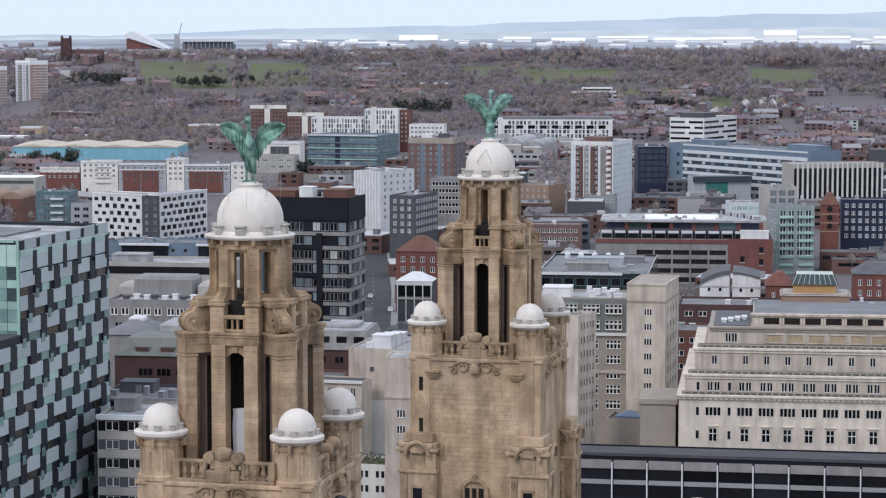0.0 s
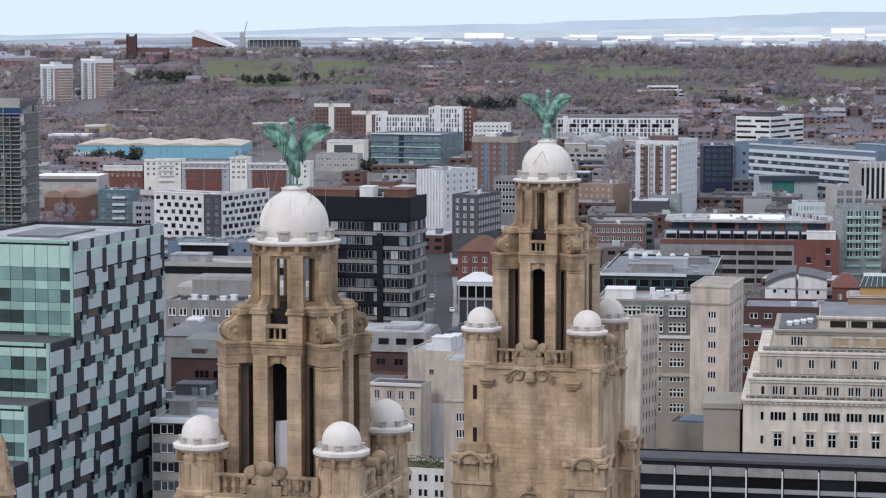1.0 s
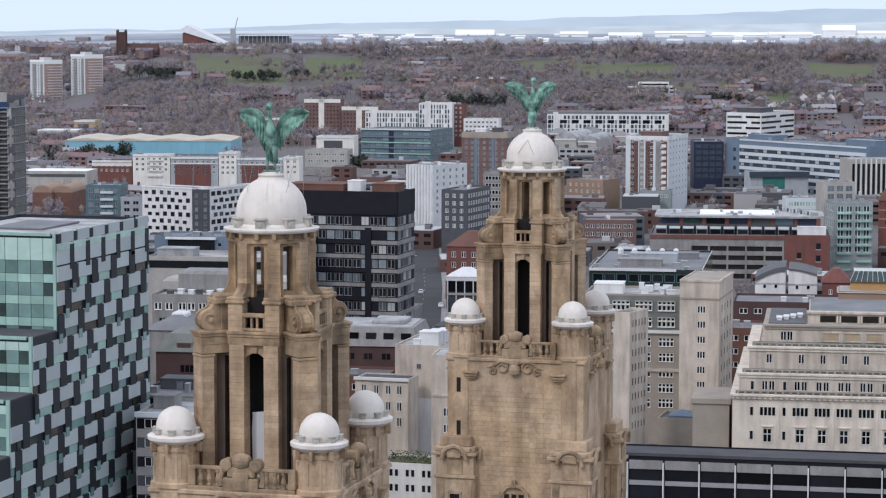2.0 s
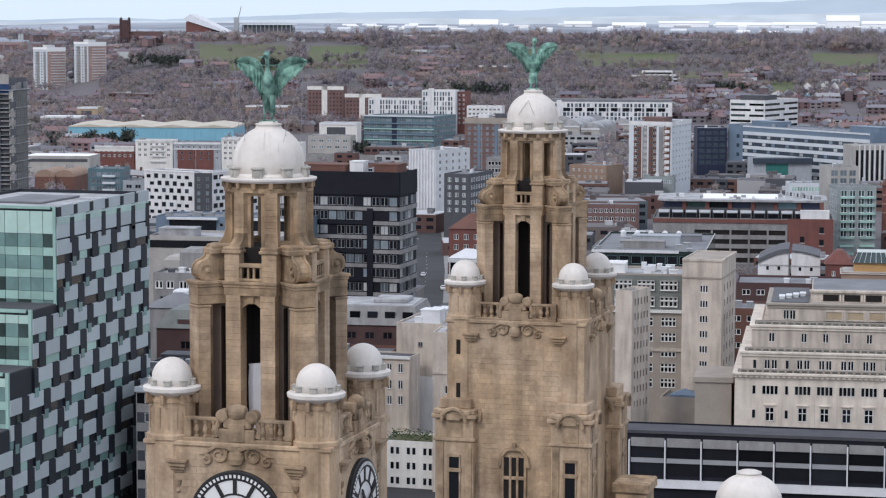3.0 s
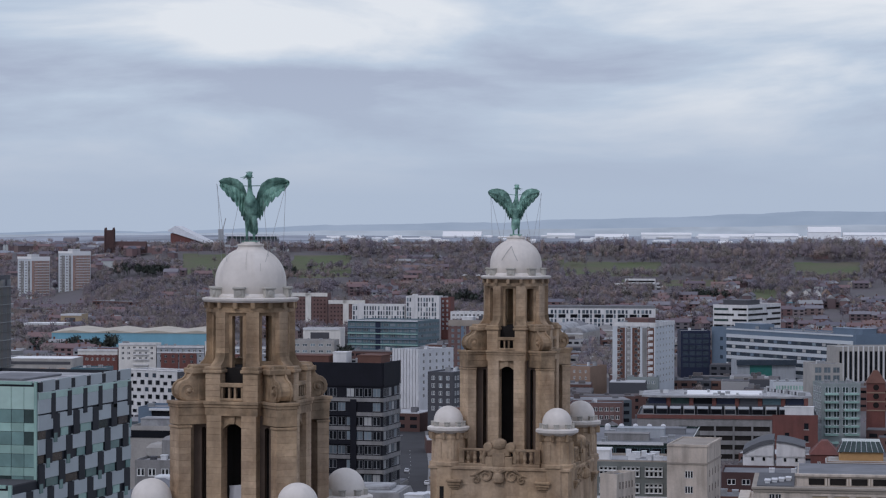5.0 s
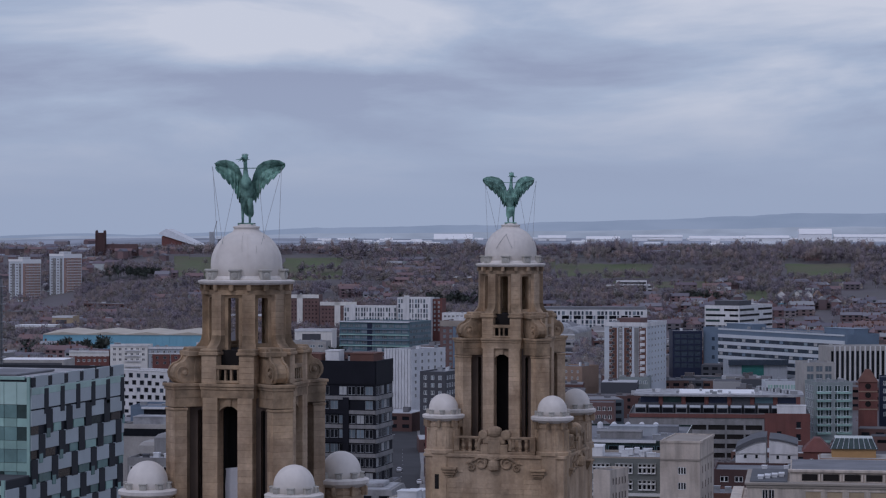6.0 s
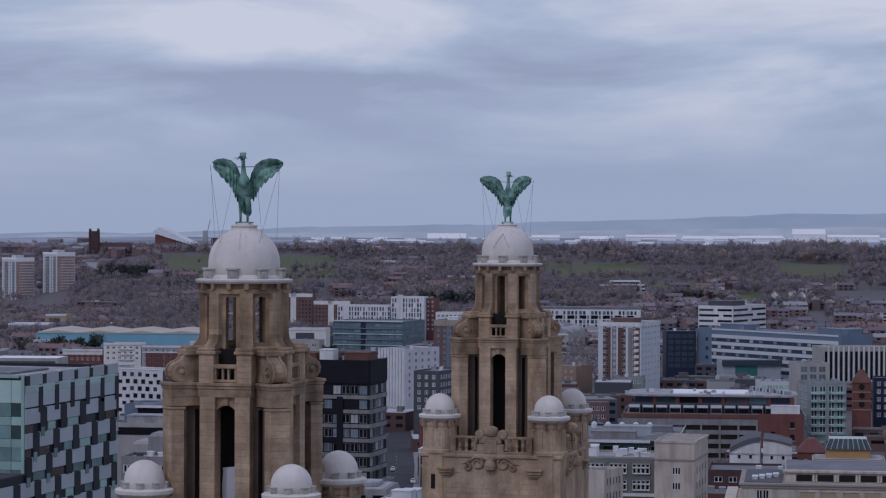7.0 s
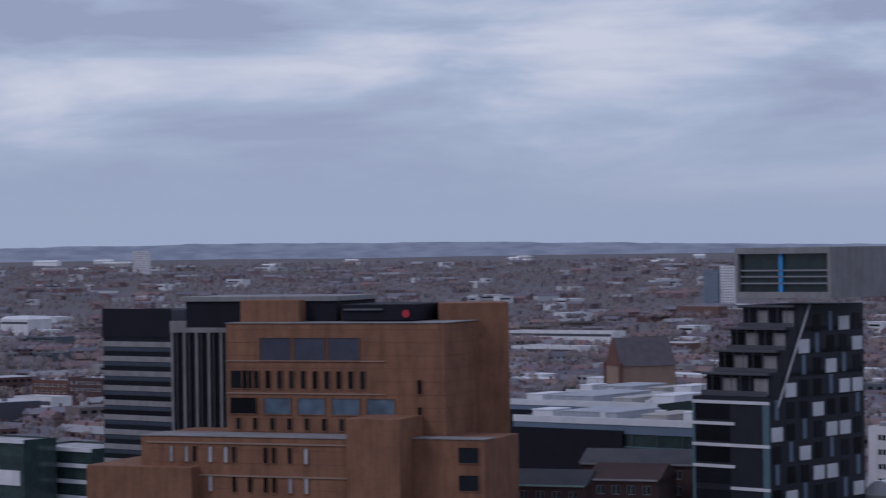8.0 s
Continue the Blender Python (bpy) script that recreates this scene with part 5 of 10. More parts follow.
def residential_tower():
    x, y, yaw, w, d = -172.8, 432.1, -14.5, 17.9, 33.1
    base = 8.0
    t, h = shell("apartment_tower", "tall stepped apartment tower with black and white side", x, y, yaw, w, d, 62.6, PANEL_BLACK, ROOF_FELT, base)
    rng = random.Random(8)
    for k in range(4):
        lx, ly = 1.0 + 0.85 * k, 3.2 + 3.0 * k
        zz = h + 4.25 * k
        bm = bmesh.new()
        quad_box(bm, lx, w, ly, d, zz - 0.6, zz + 4.5)
        part("step", bm, PANEL_BLACK, t)
        bm = bmesh.new()
        bevel_box(bm, lx - 0.4, w - 1.8, ly - 1.2, ly + 0.2, zz + 4.0, zz + 4.5, 0.06)
        for q in range(6):
            quad_box(bm, lx + q * 2.2, lx + q * 2.2 + 0.12, ly - 1.15, ly - 1.0, zz - 0.4, zz + 4.1)
        part("terrace_frame", bm, DARK_GREY, t)
        for q in range(4):
            bm = bmesh.new()
            a = lx + 0.6 + q * (w - lx - 2.5) / 4
            quad_box(bm, a, a + (w - lx - 2.5) / 4 - 0.5, ly - 0.12, ly + 0.05, zz + 0.3, zz + 3.4)
            part("glass_pane", bm, CONCRETE if q % 2 else GLASS, t)
        bm = bmesh.new()
        quad_box(bm, lx - 0.3, w - 1.9, ly - 1.25, ly - 1.15, zz, zz + 1.05)
        part("balustrade_glass", bm, DARK_GREY, t)
    for k in range(14):
        zz = h - 1.0 - 4.1 * k
        bm = bmesh.new()
        a, b = ((0, w) if k == 0 else ((0, w * 0.55) if k % 2 else (0, w) if k % 4 == 2 else (w * 0.5, w)))
        quad_box(bm, a, b, -0.25, 0.02, zz - 0.35, zz + 0.25)
        part("white_band", bm, WHITE_METAL, t)
        bm = bmesh.new()
        quad_box(bm, 0.2, w * 0.5 - 0.2, -0.06, 0.02, zz - 3.4, zz - 0.5)
        part("glass_pane", bm, GLASS, t)
    bm = bmesh.new()
    quad_box(bm, w - 1.5, w - 0.02, -0.12, 0.02, 6, h - 1.4)
    quad_box(bm, -0.02, 0.6, -0.12, 0.02, 6, h - 1.4)
    part("glass_corner", bm, TEAL_CLAD, t)
    # right side: scattered white panels over dark glass
    me = {}
    for kind, mat, hh, ww in (("white_panel", WHITE_METAL, 2.7, 3.6), ("blue_pane", BLUE_GREY, 3.8, 1.2), ("dark_pane", GLASS, 3.2, 2.6)):
        bm = bmesh.new()
        bevel_box(bm, -ww / 2, ww / 2, -0.22 if kind == "white_panel" else -0.1, 0.03, 0, hh, 0.03)
        me[kind] = mesh_of(bm, kind, mat)
    rows = int((h + 17) / 4.1)
    for j in range(rows):
        zz = h + 16.2 - 4.1 * (j + 1)
        start = max(0.0, (zz - h) / 4.55 * 3.0 + 3.5) if zz > h - 2 else 0.0
        for c in range(7):
            yy = 2.3 + 4.7 * c
            if yy < start + 2:
                continue
            kind = "white_panel" if (c * 2 + j) % 5 == 0 or (c * 2 + j) % 10 == 3 else ("blue_pane" if (c + j) % 3 == 1 else "dark_pane")
            part(kind, me[kind], None, t, m=Matrix.Translation((w, yy, zz)) @ turn_z(90))
    bm = bmesh.new()
    tube(bm, [(w + 0.5, 2.0, h - 2), (w + 0.5, 13.5, h + 17.5)], 0.17, 6)
    part("diagonal_brace", bm, STEEL, t)
    # crowning box
    z0, z1 = 81.3 - base, 91.0 - base
    bm = bmesh.new()
    quad_box(bm, 3.2, 25.2, 10.2, 30.5, z0 - 0.1, z0 + 1.1)
    quad_box(bm, 3.2, 25.2, 10.2, 30.5, z1 - 1.2, z1)
    quad_box(bm, 3.2, 3.9, 10.2, 30.5, z0 + 1.1, z1 - 1.2)
    quad_box(bm, 24.6, 25.2, 10.2, 30.5, z0 + 1.1, z1 - 1.2)
    part("sky_box", bm, CONCRETE, t, "grey box crowning the tower")
    bm = bmesh.new()
    quad_box(bm, 3.9, 24.6, 11.4, 11.6, z0 + 1.1, z1 - 1.2)
    part("glass_wall", bm, TEAL_DARK, t)
    bm = bmesh.new()
    for zz in (2.6, 3.9, 5.1):
        quad_box(bm, 3.9, 24.6, 10.9, 11.3, z0 + zz, z0 + zz + 0.3)
    part("balcony_rail", bm, GREY_FRAME, t)
    bm = bmesh.new()
    quad_box(bm, 13.0, 13.9, 10.9, 11.3, z0 + 1.1, z1 - 1.2)
    part("blue_fin", bm, material("bright_blue_panel", (0.06, 0.3, 0.62), 0.5, 0.1), t)


residential_tower()


def ochre_offices():
    base = 6.0
    t = thing("ochre_office", "massive ochre brick office with stepped tower", "building", pose(-247.6, 382.5, base, 0, 0, 5))
    TAKEN.append((-262, 365, 5, 70, 50))
    for nm, (x0, x1, y0, y1, zt) in (("main_wall", (0, 45.0, 0, 30, 78.0)), ("roof_core", (14.0, 22.0, 10, 22, 80.0)), ("low_wing", (-13.3, 31.0, -9.5, 12, 57.3)), ("front_wing", (38.0, 54.5, -5.0, 12, 57.2)), ("corner_pier", (30.0, 40.5, -11.0, 10, 61.2)), ("foot_wing", (-23.5, -1.0, -12.5, 10, 51.8)), ("roof_room", (0.5, 13.0, 5, 18, 82.3))):
        bm = bmesh.new()
        bevel_box(bm, x0, x1, y0, y1, 0, zt - base, 0.1)
        part(nm, bm, ORANGE_STONE, t)
    bm = bmesh.new()
    bevel_box(bm, -13.2, 0, 0, 13, 0, 81.4 - base, 0.1)
    part("stair_tower", bm, ORANGE_STONE, t, m=turn_z(24, 50.4, 18.5))
    for nm, (x0, x1, y0, y1, zt) in (("roof_edge", (-13.5, 31.2, -9.7, 0, 57.3)), ("roof_edge", (-0.2, 45.2, -0.2, 30.2, 78.0)), ("roof_edge", (40.0, 54.7, -5.2, 0, 57.2))):
        bm = bmesh.new()
        quad_box(bm, x0, x1, y0, y1, zt - base + 0.004, zt - base + 0.16)
        part(nm, bm, CONCRETE, t)
    for nm, a, mat in (("plant_deck", (-13, 19.5, 8, 26, 77.0, 82.0), BLACK_CLAD), ("plant_deck", (21.5, 36, 6, 24, 78.3, 81.4), BLACK_CLAD), ("plant_cap", (-14, 20, 7.5, 26, 82.0, 83.0), CONCRETE), ("plant_rail", (22.0, 30.0, 5.5, 5.9, 80.2, 80.6), LEAD)):
        bm = bmesh.new()
        bevel_box(bm, *a[:4], a[4] - base, a[5] - base, 0.1)
        part(nm, bm, mat, t)
    bm = bmesh.new()
    lathe(bm, [(0.75, 0), (0.75, 0.12)], 20, m=pose(34.8, 5.8, 79.6 - base, 90, 0, 0))
    part("round_sign", bm, material("red_sign", (0.5, 0.03, 0.05), 0.5, 0.1), t)

    def win(x0, x1, z0, z1, mat, y=0.0):
        bm = bmesh.new()
        quad_box(bm, x0, x1, y - 0.05, y + 0.05, z0 - base, z1 - base, mat=1)
        for a in ((x0 - 0.12, x0, z0, z1), (x1, x1 + 0.12, z0, z1), (x0 - 0.12, x1 + 0.12, z0 - 0.15, z0), (x0 - 0.12, x1 + 0.12, z1, z1 + 0.15)):
            quad_box(bm, a[0], a[1], y - 0.22, y + 0.05, a[2] - base, a[3] - base)
        me = mesh_of(bm, "window", [ORANGE_STONE, mat])
        part("window", me, None, t)

    pane = material("grey_mirror_glass", (0.07, 0.075, 0.10), 0.2, 0.3, 0.3, 1, 0, rand=0.4)
    sky_pane = material("sky_blue_glass", (0.12, 0.17, 0.22), 0.12, 0.6, 0.5, 1, 0, rand=0.6, spec=0.7)
    for k in range(3):
        win(7.2 + 7.1 * k, 13.6 + 7.1 * k, 71.0, 75.3, pane)
    for k in range(12):
        win(1.0 + 2.45 * k, 2.0 + 2.45 * k + (3.5 if k == 0 else 0), 65.8, 69.1, GLASS)
    for k in range(5):
        win(0.8 + 7.1 * k, 6.4 + 7.1 * k, 61.0, 64.0, sky_pane if k else GLASS)
    for k in range(7):
        win(2 + 3.6 * k, 2.9 + 3.6 * k, 58.0, 60.2, GLASS)
    lit = material("pale_blind", (0.42, 0.43, 0.45), 0.4, 0.2, rand=0.5)
    rng = random.Random(4)
    for row, z in enumerate((52.6, 47.2, 42.0)):
        for k in range(12):
            if (k * 5 + row * 3) % 7 == 0:
                continue
            win(-10.5 + 2.75 * k + 0.5 * (k % 3), -9.7 + 2.75 * k + 0.5 * (k % 3), z, z + 2.9, lit if rng.random() < 0.35 else GLASS, -9.5)
    for z in (50.3, 56.3):
        bm = bmesh.new()
        quad_box(bm, -12.1, 31.0, -9.75, -9.4, z - base - 0.3, z - base)
        part("string_course", bm, TAN_BRICK, t)
    for z in (74.0 - 2.9, 65.0):
        bm = bmesh.new()
        quad_box(bm, -0.1, 33.0, -0.2, 0.05, z - base - 0.25, z - base)
        part("string_course", bm, TAN_BRICK, t)
    for k in range(9):
        bm = bmesh.new()
        quad_box(bm, -0.03, 45.03, -0.03, 30.03, 57.6 - base + 2.4 * k, 57.66 - base + 2.4 * k)
        part("panel_joint", bm, BROWN_BRICK, t)
    for k in range(7):
        bm = bmesh.new()
        quad_box(bm, -12.03, 31.03, -9.53, 12, 40.5 - base + 2.4 * k, 40.56 - base + 2.4 * k)
        part("panel_joint", bm, BROWN_BRICK, t)
    for z in (53.0, 48.0):
        win(49.5, 53.3, z, z + 2.8, GLASS, -5.0)
    for z in (60.0, 65.0):
        win(39.5, 40.3, z, z + 2.6, GLASS, 0.0)


ochre_offices()

# the dark banded office and ribbed slab beside it
t, h = shell("banded_office", "dark office block with grey horizontal bands", -301.0, 417.1, -10, 20.2, 15.8, 79.7, DARK_GREY, ROOF_FELT, 6.0)
band(t, "top_screen", "f", 20.2, 15.8, -10.1, 10.1, h - 5.6, h + 0.3, 0.3, BLACK_CLAD)
for k in range(9):
    band(t, "spandrel_band", "f", 20.2, 15.8, -10.1, 10.1, h - 7.7 - 3.1 * k, h - 6.6 - 3.1 * k, 0.25, CONCRETE)
    band(t, "spandrel_band", "r", 20.2, 15.8, -7.9, 7.9, h - 7.7 - 3.1 * k, h - 6.6 - 3.1 * k, 0.25, CONCRETE)
    band(t, "glass_band", "f", 20.2, 15.8, -10.0, 10.0, h - 6.6 - 3.1 * k, h - 5.6 - 3.1 * k, 0.1, GLASS)
    band(t, "lower_glass_band", "f", 20.2, 15.8, -10.0, 10.0, h - 8.6 - 3.1 * k, h - 7.75 - 3.1 * k, 0.1, DARK_BLUE_GLASS)
t, h = shell("ribbed_office", "dark office slab with pale vertical ribs", -277.4, 408.0, 8, 13.0, 14.0, 77.5, GLASS, ROOF_FELT, 6.0)
for k in range(5):
    band(t, "rib", "f", 13, 14, -6.4 + 2.75 * k, -5.85 + 2.75 * k, 4, h - 2.0, 0.5, CONCRETE)
    band(t, "half_rib", "f", 13, 14, -5.2 + 2.75 * k, -5.0 + 2.75 * k, 4, h - 2.0, 0.4, LEAD)
band(t, "top_band", "f", 13, 14, -6.5, 6.5, h - 2.2, h + 0.2, 0.6, CONCRETE)
t, h = shell("glass_office", "low teal glass office with white roof edge", -418.0, 540.0, -10, 28.0, 20.0, 38.4, TEAL_DARK, ROOF_PALE, 6.0)
for k in range(4):
    band(t, "white_edge", "f", 28, 20, -14, 14, h - 0.9 - 4.4 * k, h + 0.2 - 4.4 * k, 0.4, WHITE_METAL)
t, h = shell("white_office", "dark glass office with white roof edge", -428.0, 526.2, -10, 25.0, 12.0, 41.6, TEAL_DARK, ROOF_PALE, 6.0)
band(t, "white_edge", "f", 25, 12, -12.5, 12.5, h - 1.0, h + 0.2, 0.5, WHITE_METAL)
band(t, "white_panel", "f", 25, 12, 1.0, 11.0, h - 12.5, h - 8.4, 0.3, WHITE_WALL)
band(t, "glass_band", "f", 25, 12, 2, 12.3, h - 9, h - 4.5, 0.1, TEAL_DARK)

# tower under construction, wrapped in scaffold
w, d = 37.0, 22.0
t, h = shell("unfinished_tower", "unfinished concrete apartment tower wrapped in scaffolding", -218.2, 901.9, -6, w, d, 75.2, DARK_GREY, ROOF_FELT, 8.0)
rng = random.Random(9)
for f, ln in (("f", w), ("r", d)):
    for k in range(16):
        z = h - 6.0 - 3.4 * k
        band(t, "floor_slab", f, w, d, -ln / 2, ln / 2, z, z + 0.55, 0.9, CONCRETE)
        band(t, "scaffold_board", f, w, d, -ln / 2 - 0.6, ln / 2 + 0.6, z + 1.6, z + 1.85, 1.5, GREEN_SLATE if k % 2 else STEEL)
        if z > 20:
            for q in range(int(ln / 9)):
                x = -ln / 2 + 9.0 * q + rng.uniform(0, 2.5)
                band(t, "infill_panel", f, w, d, x, x + rng.uniform(1.6, 3.4), z - 2.7, z - 0.1, 0.3, rng.choice((GREEN_SLATE, CONCRETE, TEAL_CLAD, TEAL_CLAD, PALE_GREY)))
    for k in range(int(ln / 2.6)):
        x = -ln / 2 - 0.5 + 2.6 * k
        band(t, "scaffold_post", f, w, d, x, x + 0.16, 0, h - rng.uniform(1.5, 6), 1.6, STEEL if k % 3 else LIGHT_CONCRETE)
band(t, "top_sheet", "f", w, d, -w / 2, w / 2, h - 2.0, h + 1.6, 0.8, LIGHT_CONCRETE)
band(t, "blue_netting", "f", w, d, -w / 2, w / 2, h - 5.6, h - 2.0, 0.7, material("blue_netting", (0.025, 0.06, 0.15), 0.8, 0.3))
for k in range(18):
    band(t, "hoist_section", "f", w, d, w / 2 + 0.6, w / 2 + 2.4, h - 11 - 3.4 * k, h - 8.6 - 3.4 * k, 1.4, CONCRETE if k % 3 else DARK_GREY)
band(t, "hoist_mast", "f", w, d, w / 2 + 1.2, w / 2 + 1.7, 0, h - 7, 1.2, STEEL)

# the black office between the towers
w, d = 37.0, 17.0
t, h = shell("black_office", "black clad office with grey concrete floor bands", -61.2, 679.8, -14.5, w, d, 55.0, BLACK_CLAD, ROOF_FELT, 8.0)
band(t, "attic_screen", "f", w, d, -w / 2, w / 2, h - 6.3, h + 0.3, 0.3, BLACK_CLAD)
band(t, "attic_screen", "r", w, d, -d / 2, d / 2, h - 6.3, h + 0.3, 0.3, BLACK_CLAD)
for k in range(9):
    z = h - 9.6 - 4.05 * k
    short = k in (1, 3, 5)
    band(t, "floor_band", "f", w, d, -w / 2 if not short else w * 0.28, w / 2, z - 1.05, z, 0.35, CONCRETE)
    band(t, "floor_band", "r", w, d, -d / 2, d / 2, z - 1.2, z, 0.3, CONCRETE)
    if short:
        band(t, "black_frame", "f", w, d, -w / 2, w * 0.28, z - 1.0, z - 0.2, 0.5, BLACK_CLAD)
for x in (w * 0.245,):
    band(t, "black_frame", "f", w, d, x, x + 1.8, 6, h - 10, 0.6, BLACK_CLAD)
office_panes = [window_mesh(2.2, 2.4, GREY_FRAME, g, 1, 0.1, 0.11) for g in (BLIND_GLASS, GLASS, GLASS_PALE, GLASS)]
rng = random.Random(31)
for k in range(9):
    for f, ln, n in (("f", w, 14), ("r", d, 6)):
        for x in span(n, ln, 0.5):
            if rng.random() < 0.9:
                grid(t, rng.choice(office_panes), f, w, d, [x], [h - 9.3 - 4.05 * k])
roof_box(t, 3, 20, 3, 12, h - 0.7, h + 2.0, BROWN_BRICK)
roof_box(t, 21, 25, 4, 9, h - 0.7, h + 3.0, WHITE_WALL)
roof_box(t, 28, 35, 5, 14, h - 0.7, h + 2.2, BROWN_BRICK)
vents(t, 9, w, d, h + 0.4, 3)

# white apartment block with scattered square windows, in two wings
rng = random.Random(52)
for wx, wy, yaw, w, d, n, lab in ((-147.6, 1014.4, -31, 27.1, 14.0, 6, "white chequered apartment block with dark windows"), (-116.9, 1000.0, 62.5, 37.0, 6.2, 8, "white chequered apartment wing with dark windows")):
    t, h = shell("chequered_flats", lab, wx, wy, yaw, w, d, 33.6, WHITE_WALL, ROOF_FELT, 9.0)
    meshes = [window_mesh(2.2 * w / 27.1, hh, frame_mat, g, 0) for hh, frame_mat, g in ((2.0, GREY_FRAME, GLASS), (1.5, GREY_FRAME, GLASS), (2.0, FRAME, DARK_BLUE_GLASS))]
    for j in range(7):
        for x in span(n, w, 1.2):
            grid(t, rng.choice(meshes), "f", w, d, [x + (0.9 if j % 2 else -0.9)], [h - 3.3 - 3.0 * j])
    band(t, "white_coping", "f", w, d, -w / 2, w / 2, h - 0.3, h + 0.25, 0.25, BRIGHT_WHITE)
t, h = shell("grey_link_block", "dark grey stair block between white wings", -124.4, 999.7, 0, 7.4, 3.0, 33.2, DARK_GREY, ROOF_FELT, 9.0)
grid(t, window_mesh(1.2, 1.6, GREY_FRAME, GLASS_PALE, 0), "f", 7.4, 3.0, span(2, 7.4), [h - 3.3 - 3.0 * j for j in range(6)])

# cream flats with red brick parts, one long row
for x, w, top, wall, lab in ((-204.8, 21.8, 27.6, CREAM, "cream rendered flats with balconies"), (-182.6, 27.6, 26.2, PALE_GREY, "pale blue-grey flats with red brick bays"), (-154.7, 10.4, 29.0, CREAM, "tall cream stair block at the end of flats"), (-228.7, 23.3, 24.0, BRICK, "red brick flats with white upper floor"), (-144.0, 26.4, 25.8, PALE_GREY, "grey and red brick flats with white roof edge"), (-117.3, 9.2, 26.6, CREAM, "cream end block with square windows")):
    t, h = plain_office("flats", lab, x, 1372 - (x + 204.8) * 0.07, -4, w, 15, top, wall, GLASS, 3.0, 1.5, 1.5, 3.2, "f", units=3, seed=int(abs(x)))
    band(t, "white_top_floor", "f", w, 15, -w / 2, w / 2, h - 0.9, h + 0.25, 0.5, WHITE_WALL)
    if wall is PALE_GREY:
        band(t, "set_back_floor", "f", w, 15, -w / 2, w / 2, h - 3.9, h - 3.4, 0.6, WHITE_WALL)
        for k in range(2):
            x0 = -w / 2 + (2.5 if k == 0 else w * 0.48)
            band(t, "brick_bay", "f", w, 15, x0, x0 + w * 0.36, 3, h - 4.0, 0.7, BRICK)
            grid(t, window_mesh(1.6, 1.5, GREY_FRAME, GLASS, 1), "f", w, 15, [x0 + w * 0.1, x0 + w * 0.26], [h - 6.6, h - 9.6])
            for o in t.children[-4:]:
                o.matrix_basis = Matrix.Translation((0, -0.7, 0)) @ o.matrix_basis
    elif wall is BRICK:
        band(t, "white_floor", "f", w, 15, -w / 2, w / 2, h - 3.0, h - 0.9, 0.05, CREAM)
    elif w > 12:
        for k in range(4):
            band(t, "balcony", "f", w, 15, -w * 0.1, w * 0.3, h - 3.6 - 3.0 * k, h - 2.8 - 3.0 * k, 1.0, WHITE_WALL)

# long blue shed
bm = bmesh.new()
t = thing("industrial_shed", "long sky-blue metal shed with buff roof", "warehouse", pose(-300.5, 1692.7, ground_z(-250, 1690) - 1, 0, 0, -4))
TAKEN.append((-300.5, 1692.7, -4, 119, 45))
bm = bmesh.new()
quad_box(bm, 0, 119, 0, 45, 0, 10.5)
part("wall", bm, BLUE_SHED, t)
for k in range(4):
    bm = bmesh.new()
    x0, x1 = 119 * k / 4, 119 * (k + 1) / 4
    v = [bm.verts.new(p) for p in ((x0, -0.5, 10.5), (x1, -0.5, 10.5), (x1, 45, 10.5), (x0, 45, 10.5), (x0, -0.5, 11.0), ((x0 + x1) / 2, -0.5, 12.6), (x1, -0.5, 11.0), (x0, 45, 12.2), ((x0 + x1) / 2, 45, 14.0), (x1, 45, 12.2))]
    for f in ((0, 1, 6, 5, 4), (3, 7, 8, 9, 2), (4, 5, 8, 7), (5, 6, 9, 8), (0, 4, 7, 3), (1, 2, 9, 6), (0, 3, 2, 1)):
        bm.faces.new([v[i] for i in f])
    part("roof", bm, SHED_ROOF, t)
for k in range(24):
    band(t, "rib", "f", 119, 45, -59 + 5 * k, -58.6 + 5 * k, 0, 10.4, 0.2, BLUE_SHED)


def point_block(x, y, yaw, top, base, lab):
    """One of the twin high flats on the hill."""
    w, d = 25.0, 24.0
    t, h = shell("high_flats", lab, x, y, yaw, w, d, top, PALE_RIBBON, ROOF_FELT, base, group="high flats on the hill", parapet=1.5)
    for f, ln in (("f", w), ("r", d)):
        if f == "r":
            band(t, "brick_strip", f, w, d, -ln / 2 + 0.6, ln / 2 - 0.6, 0.5, h - 4.5, 0.02, PINK_BRICK)
        else:
            band(t, "grey_strip", f, w, d, -ln * 0.28, -ln * 0.04, 0.5, h - 4.5, 0.02, CONCRETE)
            band(t, "grey_strip", f, w, d, ln * 0.24, ln * 0.42, 0.5, h - 4.5, 0.02, CONCRETE)
        me = window_mesh(2.6 if f == "f" else 1.5, 1.4, FRAME, GLASS, 1)
        grid(t, me, f, w, d, span(4, ln, 1.5), [h - 6.5 - 2.9 * k for k in range(16)])
        for k in range(16):
            if f == "r":
                band(t, "balcony", f, w, d, -ln * 0.3, ln * 0.46, h - 7.8 - 2.9 * k, h - 7.1 - 2.9 * k, 0.9, WHITE_WALL)
    band(t, "white_crown", "r", w, d, -d / 2, d / 2, h - 4.4, h + 0.1, 0.4, BRIGHT_WHITE)
    band(t, "white_crown", "f", w, d, -w / 2, w / 2, h - 2.2, h + 0.1, 0.4, BRIGHT_WHITE)
    roof_box(t, 9, 17, 6, 16, h - 1.5, h + 2.5, WHITE_WALL)


point_block(-492.0, 2562.9, -44, 64.6, 10.0, "white and brick high-rise flats")
point_block(-449.1, 2569.0, -44, 70.4, 15.0, "white and brick high-rise flats")

